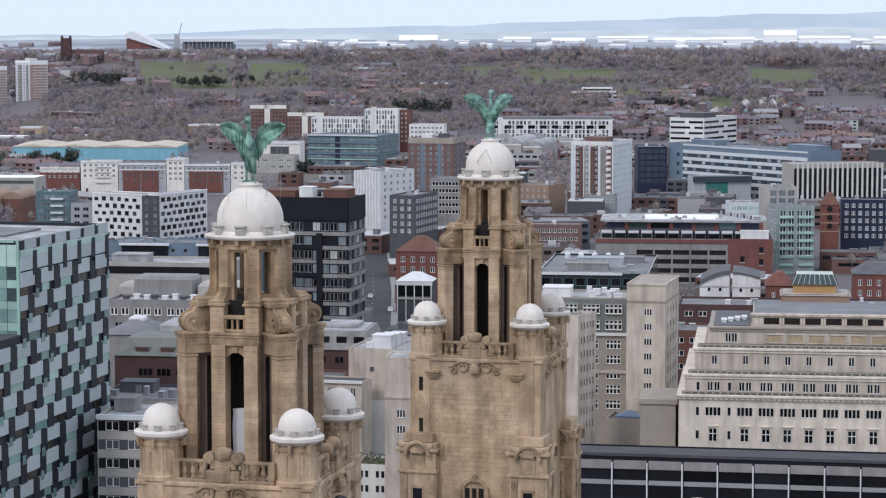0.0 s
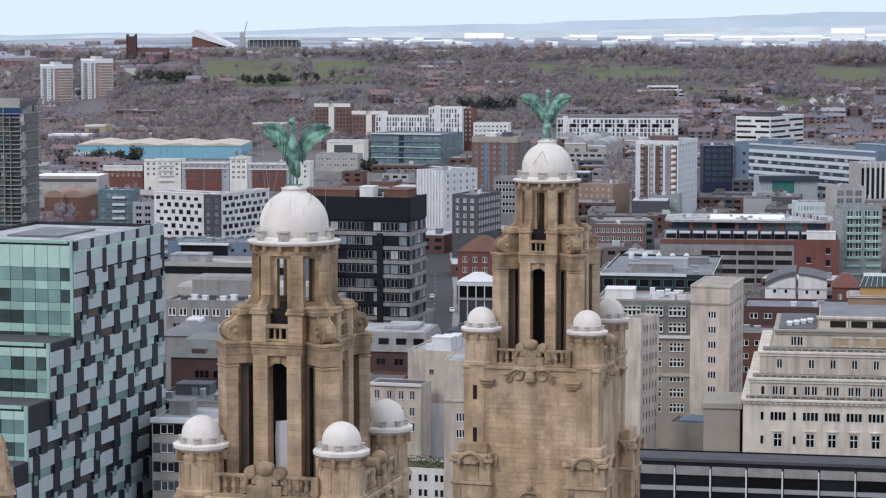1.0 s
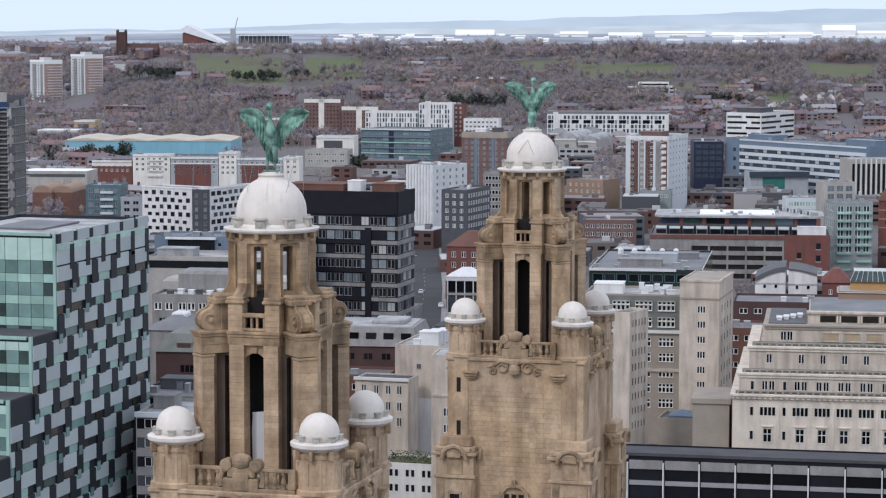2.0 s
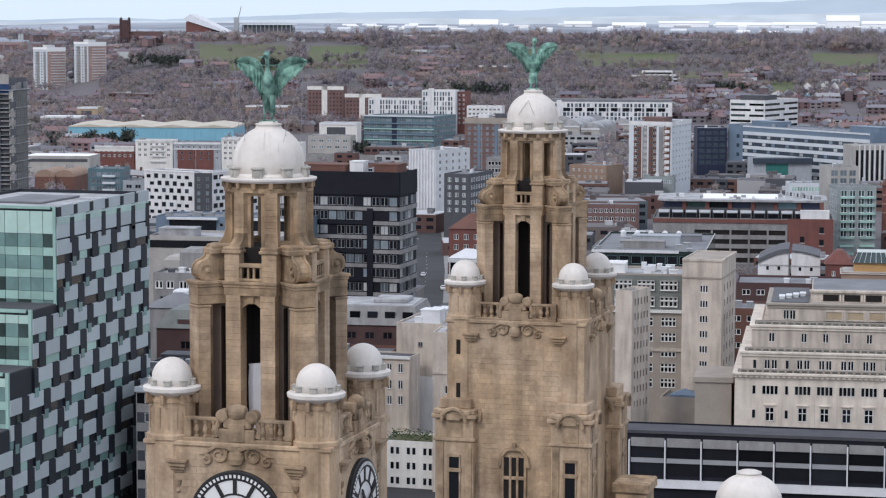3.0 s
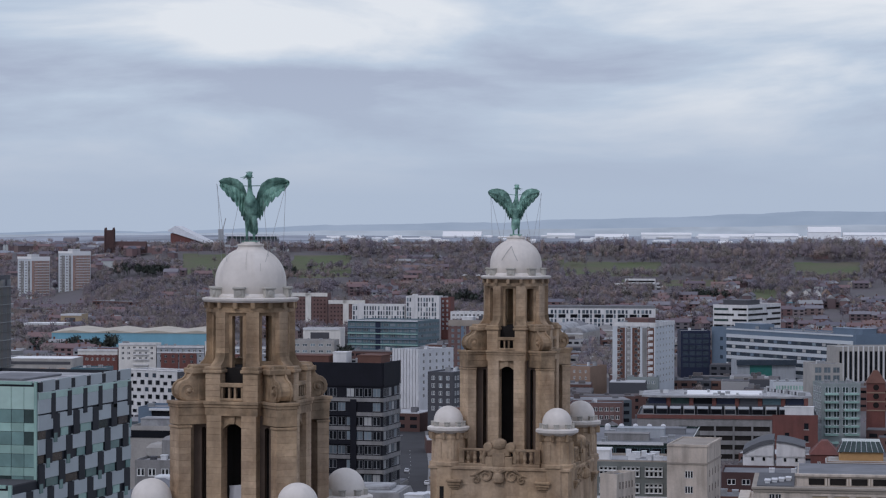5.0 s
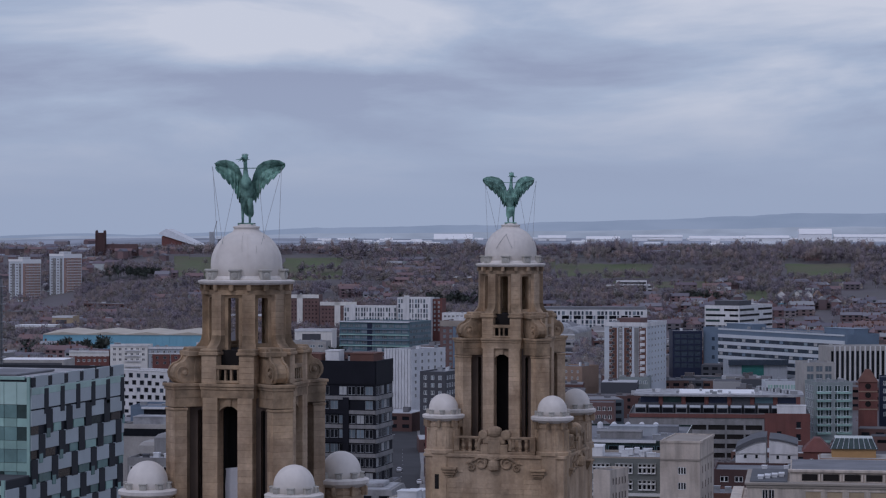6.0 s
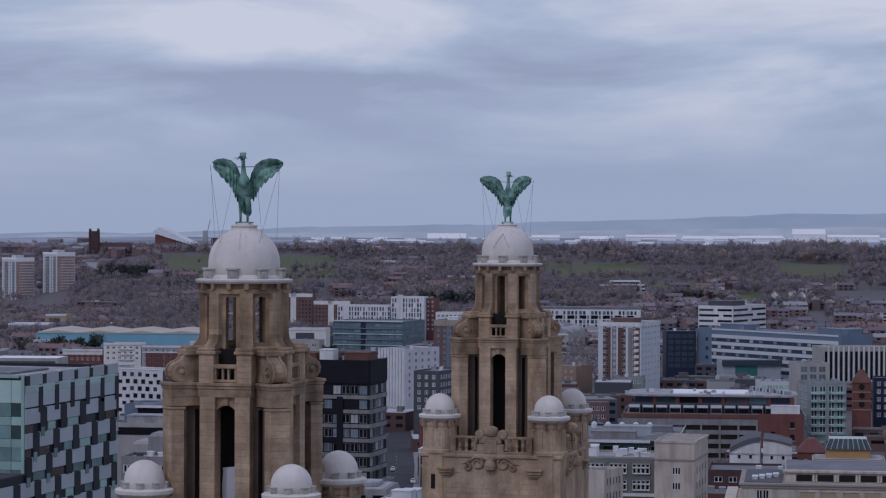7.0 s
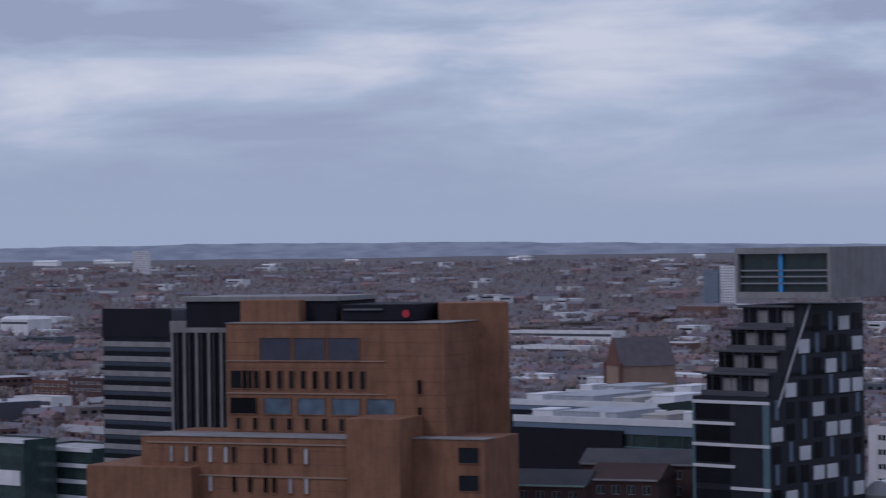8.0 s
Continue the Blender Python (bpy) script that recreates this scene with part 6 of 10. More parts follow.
# mid-distance blocks
t, h = plain_office("ribbed_flats", "white metal clad tower block with vertical folds", -36.2, 1062.3, -35, 14.7, 25.9, 40.2, WHITE_METAL, GLASS, 3.0, 1.3, 1.6, 5.0, "r", base=8.0, seed=2)
for k in range(9):
    band(t, "fold", "f", 14.7, 25.9, -7.2 + 1.65 * k, -6.2 + 1.65 * k, 6, h + 0.2, 0.5, WHITE_METAL)
plain_office("grey_flats", "dark grey clad block with small windows", -18.9, 977.9, -20, 11.2, 27.9, 35.0, DARK_GREY, GLASS_PALE, 3.1, 1.4, 1.7, 3.0, "fr", base=8.0, seed=3)
t, h = plain_office("brick_tower_flats", "brown brick tower flats with grey top storey", -14.2, 1300.2, -14, 25.4, 30.0, 44.1, HAZED_BRICK, GLASS_PALE, 3.0, 1.5, 1.7, 3.6, "fr", GREY_FRAME, base=8.0, seed=4)
for f, ln in (("f", 25.4), ("r", 30.0)):
    band(t, "grey_top_storey", f, 25.4, 30, -ln / 2, ln / 2, h - 3.0, h + 0.2, 0.3, PORTLAND_DARK)
    for x0 in (-ln * 0.22, ln * 0.16):
        band(t, "blue_panel_strip", f, 25.4, 30, x0, x0 + 1.6, 2, h - 3.0, 0.06, BLUE_GREY)
        band(t, "concrete_rib", f, 25.4, 30, x0 + 2.2, x0 + 2.7, 2, h - 3.0, 0.3, CONCRETE)
roof_box(t, 6, 12, 6, 14, h - 0.7, h + 1.8, WHITE_WALL)
roof_box(t, 15, 20, 8, 14, h - 0.7, h + 2.2, DARK_GREY)
plain_office("tan_offices", "tan brick block with small square windows", 39.1, 1182.9, -30, 20.5, 18.0, 26.3, TAN_BRICK, GLASS, 3.2, 1.0, 1.4, 3.0, "f", base=6.0, seed=5)
plain_office("curved_offices", "grey banded office with curved glass front", -2.0, 1140.0, -10, 34.0, 16.0, 32.0, CONCRETE, GLASS, 3.4, 3.0, 1.8, 3.3, "fr", base=6.0, seed=35)
t, h = plain_office("slab_tower", "white slab tower of flats with brown brick panels", 68.7, 1188.2, -20, 21.9, 36.0, 47.4, PALE_RIBBON, GLASS, 3.0, 1.5, 1.3, 5.2, "fr", base=7.0, seed=6)
for x in (-6.5, 1.2):
    band(t, "brick_panel", "f", 21.9, 36, x - 2.0, x + 2.0, 2, h - 2.5, 0.02, BROWN_BRICK)
    grid(t, window_mesh(1.5, 1.5, GREY_FRAME, GLASS, 1, 0.12, 0.12), "f", 21.9, 36, [x], [h - 5.0 - 3.0 * k for k in range(12)])
for x in (-2.8, 5.6):
    band(t, "recess", "f", 21.9, 36, x - 1.2, x + 1.2, 2, h - 2.5, 0.03, CONCRETE)
for k in range(12):
    bm = bmesh.new()
    lathe(bm, [(1.6, h - 5.6 - 3.0 * k), (1.8, h - 5.4 - 3.0 * k), (1.8, h - 3.9 - 3.0 * k), (1.6, h - 3.9 - 3.0 * k), (1.6, h - 5.2 - 3.0 * k)], 14)
    part("balcony", bm, WHITE_WALL, t, "round white balcony", m=face_matrix("f", 21.9, 36) @ Matrix.Translation((8.6, 1.2, 0)))
band(t, "dark_recess", "f", 21.9, 36, 6.9, 10.4, 2, h - 2.5, 0.03, BROWN_BRICK)
for f, ln in (("f", 21.9), ("r", 36)):
    band(t, "white_parapet", f, 21.9, 36, -ln / 2, ln / 2, h - 1.9, h + 0.15, 0.25, WHITE_WALL)
roof_box(t, 5, 17, 5, 18, h - 0.7, h + 2.0, HAZED_BRICK)
w, d = 124.0, 22.0
t, h = shell("striped_offices", "long blue-grey office with white ribbon stripes", 135.9, 1371.0, -58, w, d, 38.3, BLUE_GREY, ROOF_FELT, 4.0)
for k in range(8):
    z = h - 3.6 - 4.0 * k
    band(t, "white_ribbon", "f", w, d, -w / 2 + 14, w / 2 - 2, z - 1.9, z, 0.35, PALE_RIBBON)
    band(t, "glass_ribbon", "f", w, d, -w / 2 + 14, w / 2 - 2.1, z - 4.0, z - 1.9, 0.12, DARK_BLUE_GLASS)
    for q in range(26):
        if (q * 7 + k * 3) % 5 < 2:
            x = -w / 2 + 15 + 4.1 * q
            band(t, "window", "f", w, d, x, x + 2.9, z - 3.7, z - 2.1, 0.16, (GLASS_PALE, BLUE_GREY, BLIND_GLASS)[(q + k) % 3])
band(t, "white_ribbon", "f", w, d, -w / 2 + 14, w / 2 - 2, h - 1.2, h - 0.3, 0.3, PALE_RIBBON)
for k in range(5):
    band(t, "stair_window", "f", w, d, -w / 2 + 8, -w / 2 + 10.5, h - 7.6 - 5.2 * k, h - 5.6 - 5.2 * k, 0.1, DARK_BLUE_GLASS)
roof_box(t, 15, 38, 5, 15, h - 0.7, h + 2.4, BLUE_GREY)
roof_box(t, 96, 120, 8, 18, h - 0.7, h + 2.6, BLUE_GREY)
vents(t, 9, w, d, h, 7, STEEL)
t, h = shell("theatre_box", "teal and white clad lower block", 141.3, 1286.3, 4, 31.7, 18.0, 23.2, PALE_GREY, ROOF_FELT, 4.0)
band(t, "teal_panel", "f", 31.7, 18, -9, 3, 5, h - 2, 0.3, material("green_teal_panel", (0.035, 0.19, 0.165), 0.4, 0.3))
band(t, "roof_canopy", "f", 31.7, 18, -16.2, 16.2, h - 2.4, h + 0.5, 1.6, DARK_BLUE_GLASS)
plain_office("dark_blue_block", "dark blue glass office block beside striped offices", 118.1, 1369.0, 0, 17.0, 24.0, 35.9, NAVY, DARK_BLUE_GLASS, 3.4, 3.4, 2.6, 3.8, "f", NAVY, 0, base=6.0, seed=81, units=2)
plain_office("teal_low_block", "pale green-grey low block with glass roof", 74.9, 1171.7, -8, 15.0, 14.0, 21.3, GREEN_GREY, GLASS_PALE, 3.2, 1.8, 1.6, 2.6, "f", base=6.0, seed=82, units=4)
plain_office("teal_low_block", "pale green glazed roof block near flats", 129.7, 1036.0, 0, 16.4, 14.0, 27.6, PALE_RIBBON, TEAL_GLASS, 3.2, 2.2, 2.0, 2.7, "f", base=6.0, seed=83, units=5)
t, h = shell("ribbed_offices", "pale office block with tall narrow windows", 186.9, 1235.0, 8, 50.0, 18.0, 33.4, LIGHT_CONCRETE, ROOF_PALE, 4.0)
for k in range(18):
    band(t, "tall_window", "f", 50, 18, -23.5 + 2.7 * k, -22.2 + 2.7 * k, 6, h - 2.5, 0.06, GLASS)
    band(t, "fin", "f", 50, 18, -21.9 + 2.7 * k, -21.3 + 2.7 * k, 3, h, 0.5, WHITE_WALL)
w, d = 26.0, 58.0
t, h = shell("white_offices", "white office with dark ribbon windows", 164.9, 1655.8, -30, w, d, 42.3, WHITE_WALL, ROOF_FELT, 8.0)
for k in range(8):
    z = h - 3.8 - 3.8 * k
    for f, ln in (("f", w), ("r", d)):
        cut = ln * (0.1 if k % 2 else -0.06)
        band(t, "glass_ribbon", f, w, d, -ln / 2 + 0.8, cut, z, z + 1.5, 0.1, GLASS if k % 2 else TEAL_DARK)
        band(t, "glass_ribbon", f, w, d, cut + ln * 0.12, ln / 2 - 0.8, z, z + 1.5, 0.1, GLASS)
roof_box(t, 4, 22, 8, 30, h - 0.7, h + 3.0, DARK_GREY)
t, h = plain_office("teal_offices", "teal glass office with grey frame", -83.4, 1570.5, -20, 49.3, 40.0, 34.1, TEAL_CLAD, GLASS_PALE, 3.6, 3.6, 1.8, 4.6, "fr", GREY_FRAME, 2, base=7.0, seed=8)
for k in range(5):
    band(t, "glass_rail", "f", 49.3, 40, -24.6, 24.6, h - 5.3 - 3.6 * k, h - 4.7 - 3.6 * k, 0.9, TEAL_GLASS if k % 2 else BLUE_GREY)
band(t, "dark_recess", "f", 49.3, 40, -5.0, -1.5, 3, h - 1.0, 0.2, NAVY)
band(t, "roof_frame", "f", 49.3, 40, -24.7, 24.7, h - 0.5, h + 0.3, 1.2, PALE_RIBBON)
for x, y, w, top, lab, step in ((-92.1, 1791.7, 40.0, 37.6, "white and dark glass striped flats", 2.1), (-51.5, 1783.3, 25.0, 44.2, "tall white and dark glass striped flats", 2.1), (48.1, 1945.4, 98.5, 30.2, "long white terrace of glazed flats", 3.2)):
    t, h = shell("striped_flats", lab, x, y, -8 if step < 3 else -4, w, 20.0, top, WHITE_WALL, ROOF_PALE, 9.0)
    for k in range(int((h - 4) / 3.6)):
        for q in range(int(w / step)):
            if (q + 2 * k) % 7 != 3 and h - 4.2 - 3.6 * k > 6:
                band(t, "window", "f", w, 20, -w / 2 + 0.7 + step * q, -w / 2 + step * (q + 0.95 - 0.12 * (q % 3)), h - 4.2 - 3.6 * k, h - 1.3 - 3.6 * k, 0.08, DARK_BLUE_GLASS if (q + k) % 3 else GLASS_PALE)
    band(t, "stair_tower", "f", w, 20, -w / 2 + 5, -w / 2 + 9, 2, h + 1.5, 0.6, WHITE_WALL)
    if step > 3:
        bm = bmesh.new()
        bevel_box(bm, 0.5, w - 0.5, 2.0, 18.0, h - 0.5, h + 2.2, 0.1)
        part("top_storey", bm, ROOF_FELT, t)
        for k in range(int(w / 9.6)):
            band(t, "dark_bay", "f", w, 20, -w / 2 + 9.6 * k + 1.0, -w / 2 + 9.6 * k + 6.5, h - 7.4, h - 4.8, 0.1, GLASS)
t, h = plain_office("brick_flats", "red brick flats beside white glazed flats", -26.2, 1790.0, -8, 8.0, 20.0, 43.0, BRICK, GLASS_PALE, 3.4, 1.3, 1.6, 3.6, "f", base=9.0, seed=10)
for k, (x, y, top) in enumerate(((-145.4, 1888.5, 43.5), (-114.7, 1870.6, 38.2))):
    t, h = plain_office("brick_flats", "brown brick flats with white top storey", x, y, -6, 29.0, 18.0, top, HAZED_BRICK, GLASS, 3.1, 1.3, 1.5, 2.9, "f", HAZED_BRICK, base=12.0, seed=11 + k)
    band(t, "white_top_floor", "f", 29, 18, -14.5, 14.5, h - 2.6, h + 0.3, 0.3, CREAM)
    band(t, "stair_strip", "f", 29, 18, -3, 1.5, 2, h + 0.3, 0.3, CREAM)
plain_office("white_flats", "white flats with dark windows", -18.0, 1760.0, -8, 26.0, 16.0, 33.5, WHITE_WALL, GLASS, 3.2, 1.7, 1.6, 2.9, "f", base=10.0, seed=13)
plain_office("pale_sheds", "pale blue-grey low block", -115.0, 1500.0, -6, 27.0, 20.0, 24.0, LIGHT_CONCRETE, GLASS_PALE, 4.0, 3.0, 1.6, 5.0, "f", base=7.0, seed=14)
for x, w, top in ((141.5, 10.0, 40.0), (152.5, 31.0, 44.6), (184.0, 7.0, 40.6)):
    t, h = shell("hill_school", "white flat-roofed school on the hillside", x, 2436.0, -4, w, 16.0, top, WHITE_WALL, ROOF_PALE, 24.0, group="white school blocks on the hillside")
    for k in range(3):
        band(t, "glass_ribbon", "f", w, 16, -w / 2 + 0.8, w / 2 - 0.8, h - 3.4 - 3.7 * k, h - 1.7 - 3.7 * k, 0.1, GLASS)
        band(t, "white_ledge", "f", w, 16, -w / 2, w / 2, h - 4.2 - 3.7 * k, h - 3.5 - 3.7 * k, 0.6, BRIGHT_WHITE)
t, h = shell("hill_pavilion", "long low white-roofed building among trees", -18.0, 2556.0, 0, 38.0, 10.0, 46.6, TAN_BRICK, BRIGHT_WHITE, None, parapet=0.1)
band(t, "white_fascia", "f", 38, 10, -19, 19, h - 1.6, h + 0.1, 0.8, BRIGHT_WHITE)
t, h = plain_office("hill_flats", "grey-brown flats below the hilltop wood", 384.0, 2466.0, -6, 24.0, 14.0, 41.0, PORTLAND_DARK, GLASS, 3.0, 1.8, 1.4, 2.8, "f", base=22.0, seed=15)
band(t, "brick_floor", "f", 24, 14, -12, 12, h - 15.0, h - 8.5, 0.03, BROWN_BRICK)
t, h = plain_office("teal_flats", "pale teal glass flats with balconies", -173.0, 1022.0, -4, 15.0, 16.0, 33.6, TEAL_CLAD, GLASS_PALE, 3.0, 2.0, 1.9, 2.9, "fr", GREY_FRAME, base=8.0, seed=16)
for k in range(6):
    band(t, "balcony", "f", 15, 16, -1.0, 4.5, h - 3.7 - 3.0 * k, h - 2.8 - 3.0 * k, 1.1, PALE_RIBBON)
plain_office("teal_flats", "grey lower flats beside glass flats", -157.6, 1019.0, -4, 9.4, 14.0, 28.6, PALE_GREY, GLASS, 3.0, 2.4, 1.5, 3.2, "fr", GREY_FRAME, base=8.0, seed=17)
plain_office("grey_low_block", "grey low office with dark ribbon windows", -98.0, 800.0, -6, 30.0, 20.0, 24.5, CONCRETE, GLASS, 3.8, 2.3, 1.6, 3.0, "fr", base=8.0, seed=18)

# red brick car park with grey decks
w, d = 66.0, 40.0
t, h = shell("car_park", "grey and red brick car park with open decks", 60.3, 882.0, -6, w, d, 25.2, CONCRETE, ROOF_FELT, 7.0)
for k in range(4):
    band(t, "deck_edge", "f", w, d, -18, 16, h - 4.2 - 3.4 * k, h - 2.6 - 3.4 * k, 0.5, CONCRETE)
    # flat near-black strip paints the shade of the open decks
    band(t, "dark_opening", "f", w, d, -18, 16, h - 6.0 - 3.4 * k, h - 3.9 - 3.4 * k, 0.06, OPENING_SHADE)
for k in range(6):
    band(t, "deck_column", "f", w, d, -18 + 6.8 * k - 0.35, -18 + 6.8 * k + 0.35, 0, h - 2, 0.4, CONCRETE)
band(t, "brick_end", "f", w, d, 16.5, w / 2, 1, h + 0.2, 0.35, BRICK)
for x, z in ((21.0, 8.5), (28.0, 5.0), (28.0, 9.5), (24.0, 13.0)):
    band(t, "brick_end_window", "f", w, d, x, x + 1.6, h - z, h - z + 2.2, 0.4, GLASS)
    band(t, "stone_sill", "f", w, d, x - 0.2, x + 1.8, h - z - 0.3, h - z, 0.5, LIGHT_CONCRETE)
band(t, "brick_string", "f", w, d, -w / 2, 16.5, h - 1.6, h - 0.2, 0.4, BRICK)
bm = bmesh.new()
quad_box(bm, 3, 62, 4, 34, h - 0.5, h + 3.6)
part("upper_floor", bm, DARK_GREY, t)
bm = bmesh.new()
prism(bm, [(1.5, 6.0), (5, 2.5), (60, 2.5), (64, 7), (64, 30), (58, 36), (7, 36), (1.5, 30)], h + 6.0, h + 6.7)
part("upper_roof", bm, ROOF_PALE, t, "pale broad roof with cut corners")
bm = bmesh.new()
quad_box(bm, 5, 60, 8, 33, h + 3.6, h + 6.0)
part("red_upper_wall", bm, DARK_BRICK, t)
for k in range(7):
    bm = bmesh.new()
    quad_box(bm, 4.0 + 8.4 * k, 10.6 + 8.4 * k, 4.4, 4.9, h + 2.6, h + 6.0)
    part("glazed_bay", bm, (NAVY, TEAL_DARK, GLASS, NAVY, DARK_GREY, TEAL_CLAD, NAVY)[k], t)
    bm = bmesh.new()
    bevel_box(bm, 10.7 + 8.4 * k, 12.2 + 8.4 * k, 3.9, 5.2, h + 2.4, h + 6.0, 0.06)
    part("red_pier", bm, BRICK, t)
for k in range(12):
    bm = bmesh.new()
    bevel_box(bm, 2 + 5.0 * k, 6.2 + 5.0 * k, 1.0, 4.5, h - 0.4, h + 3.0, 0.1)
    pod = part("grey_pod", bm, DARK_GREY if k % 3 else CONCRETE, t)
    bm = bmesh.new()
    quad_box(bm, 2.3 + 5.0 * k, 5.9 + 5.0 * k, 0.9, 1.2, h + 0.2, h + 1.7)
    part("pod_window", bm, GLASS, pod)
    bm = bmesh.new()
    bevel_box(bm, 2.1 + 5.0 * k, 6.1 + 5.0 * k, 0.7, 1.2, h + 2.0, h + 2.9, 0.05)
    part("pod_hood", bm, PALE_RIBBON, pod)
bm = bmesh.new()
quad_box(bm, 18, 46, 8, 30, h + 6.6, h + 7.0)
part("roof_light", bm, BRIGHT_WHITE, t)
roof_box(t, 54, 64.5, -0.2, 4, h - 0.3, h + 3.2, WHITE_WALL, "white_stair_head")
vents(t, 14, w, 30, h + 7.0, 19)
for k in range(11):
    bm = bmesh.new()
    bevel_box(bm, 47 + 1.2 * k, 47.7 + 1.2 * k, 34 - 2.6 * k, 35.4 - 2.6 * k, h + 6.6, h + 8.0, 0.08)
    part("roof_cowl", bm, DARK_GREY if k % 2 else STEEL, t)

# green-grey glazed flats
t, h = plain_office("glazed_flats", "grey-green glazed flats with balconies", 133.0, 914.6, 4, 15.0, 16.0, 34.6, GREEN_GREY, TEAL_DARK, 3.1, 2.3, 2.3, 3.3, "fl", PALE_RIBBON, 1, base=5.0, seed=20)
for k in range(10):
    band(t, "balcony", "f", 15, 16, -6.5, -1.2, h - 4.5 - 3.1 * k, h - 3.7 - 3.1 * k, 1.2, TEAL_GLASS)
    band(t, "balcony", "f", 15, 16, 1.2, 6.8, h - 4.5 - 3.1 * k, h - 3.7 - 3.1 * k, 1.2, TEAL_GLASS)
plain_office("glazed_flats", "pale glazed upper flats with roof terrace", 132.5, 938.7, 4, 12.4, 16.0, 40.8, LIGHT_CONCRETE, GLASS_PALE, 3.1, 2.6, 2.2, 3.2, "f", GREY_FRAME, 1, base=4.0, seed=21)

# old stone tower block and its lower neighbours
w, d = 9.3, 21.0
t, h = shell("stone_tower_block", "slim pale stone tower block with small windows", 45.1, 553.5, -14.5, w, d, 43.2, PORTLAND, PORTLAND_DARK, 7.0, parapet=0.35)
grid(t, window_mesh(1.9, 1.7, FRAME, GLASS, 2, 0.12, 0.12), "f", w, d, [0.5], [h - 7.8 - 3.55 * k for k in range(9)])
grid(t, window_mesh(0.8, 1.7, PORTLAND_DARK, GLASS, 0, 0.05, 0.1), "r", w, d, span(4, d, 2), [h - 7.8 - 3.55 * k for k in range(9)])
for f, ln in (("f", w), ("r", d)):
    band(t, "cornice", f, w, d, -ln / 2, ln / 2, h - 4.6, h - 4.2, 0.2, PORTLAND_DARK)
    band(t, "cornice", f, w, d, -ln / 2, ln / 2, h - 0.5, h, 0.25, PORTLAND)
w, d = 23.0, 18.0
t, h = shell("stone_offices", "stone office with slate attic and white dormers", 23.6, 570.3, -8, w, d, 38.0, PORTLAND_DARK, ROOF_PALE, 6.0)
band(t, "slate_attic", "f", w, d, -w / 2, w / 2, h - 8.6, h - 0.4, 0.02, GREEN_SLATE)
band(t, "white_cornice", "f", w, d, -w / 2, w / 2, h - 9.3, h - 8.6, 0.7, FRAME)
grid(t, window_mesh(4.2, 2.4, FRAME, GLASS, 3, 0.5, 0.24, True), "f", w, d, span(4, w, 0.6), [h - 4.0, h - 7.9])
grid(t, window_mesh(3.6, 2.2, FRAME, GLASS, 3, 0.2, 0.17, True), "f", w, d, span(4, w, 0.6), [h - 12.6 - 3.7 * k for k in range(5)])
band(t, "stone_band", "f", w, d, -w / 2, w / 2, h - 18.6, h - 17.9, 0.4, PORTLAND)
roof_box(t, 2, 9, 2, 9, h - 0.7, h + 2.2, WHITE_WALL)
vents(t, 10, w, d, h + 0.2, 22, WHITE_METAL)
w, d = 6.5, 12.0
t, h = plain_office("stone_offices", "narrow pale stone office side wall", 27.6, 515.0, -30, 4.0, 9.0, 40.2, PORTLAND, GLASS, 3.2, 0.6, 1.7, 1.6, "r", PORTLAND, 0, base=4.0, seed=23, units=0)
t, h = shell("stone_porch", "small grey roofed stone porch with blue roof light", 39.0, 536.0, -14.5, 17.0, 12.0, 13.5, PORTLAND_DARK, LEAD, 4.0)
bm = bmesh.new()
prism(bm, [(2, 2), (8, 2), (8, 6), (2, 6)], h - 0.5, h + 0.2)
v = [bm.verts.new(p) for p in ((2, 2, h + 0.2), (8, 2, h + 0.2), (8, 6, h + 0.2), (2, 6, h + 0.2), (5, 4, h + 1.5))]
for f in ((0, 1, 4), (1, 2, 4), (2, 3, 4), (3, 0, 4)):
    bm.faces.new([v[k] for k in f])
part("roof_light", bm, BLUE_GREY, t)


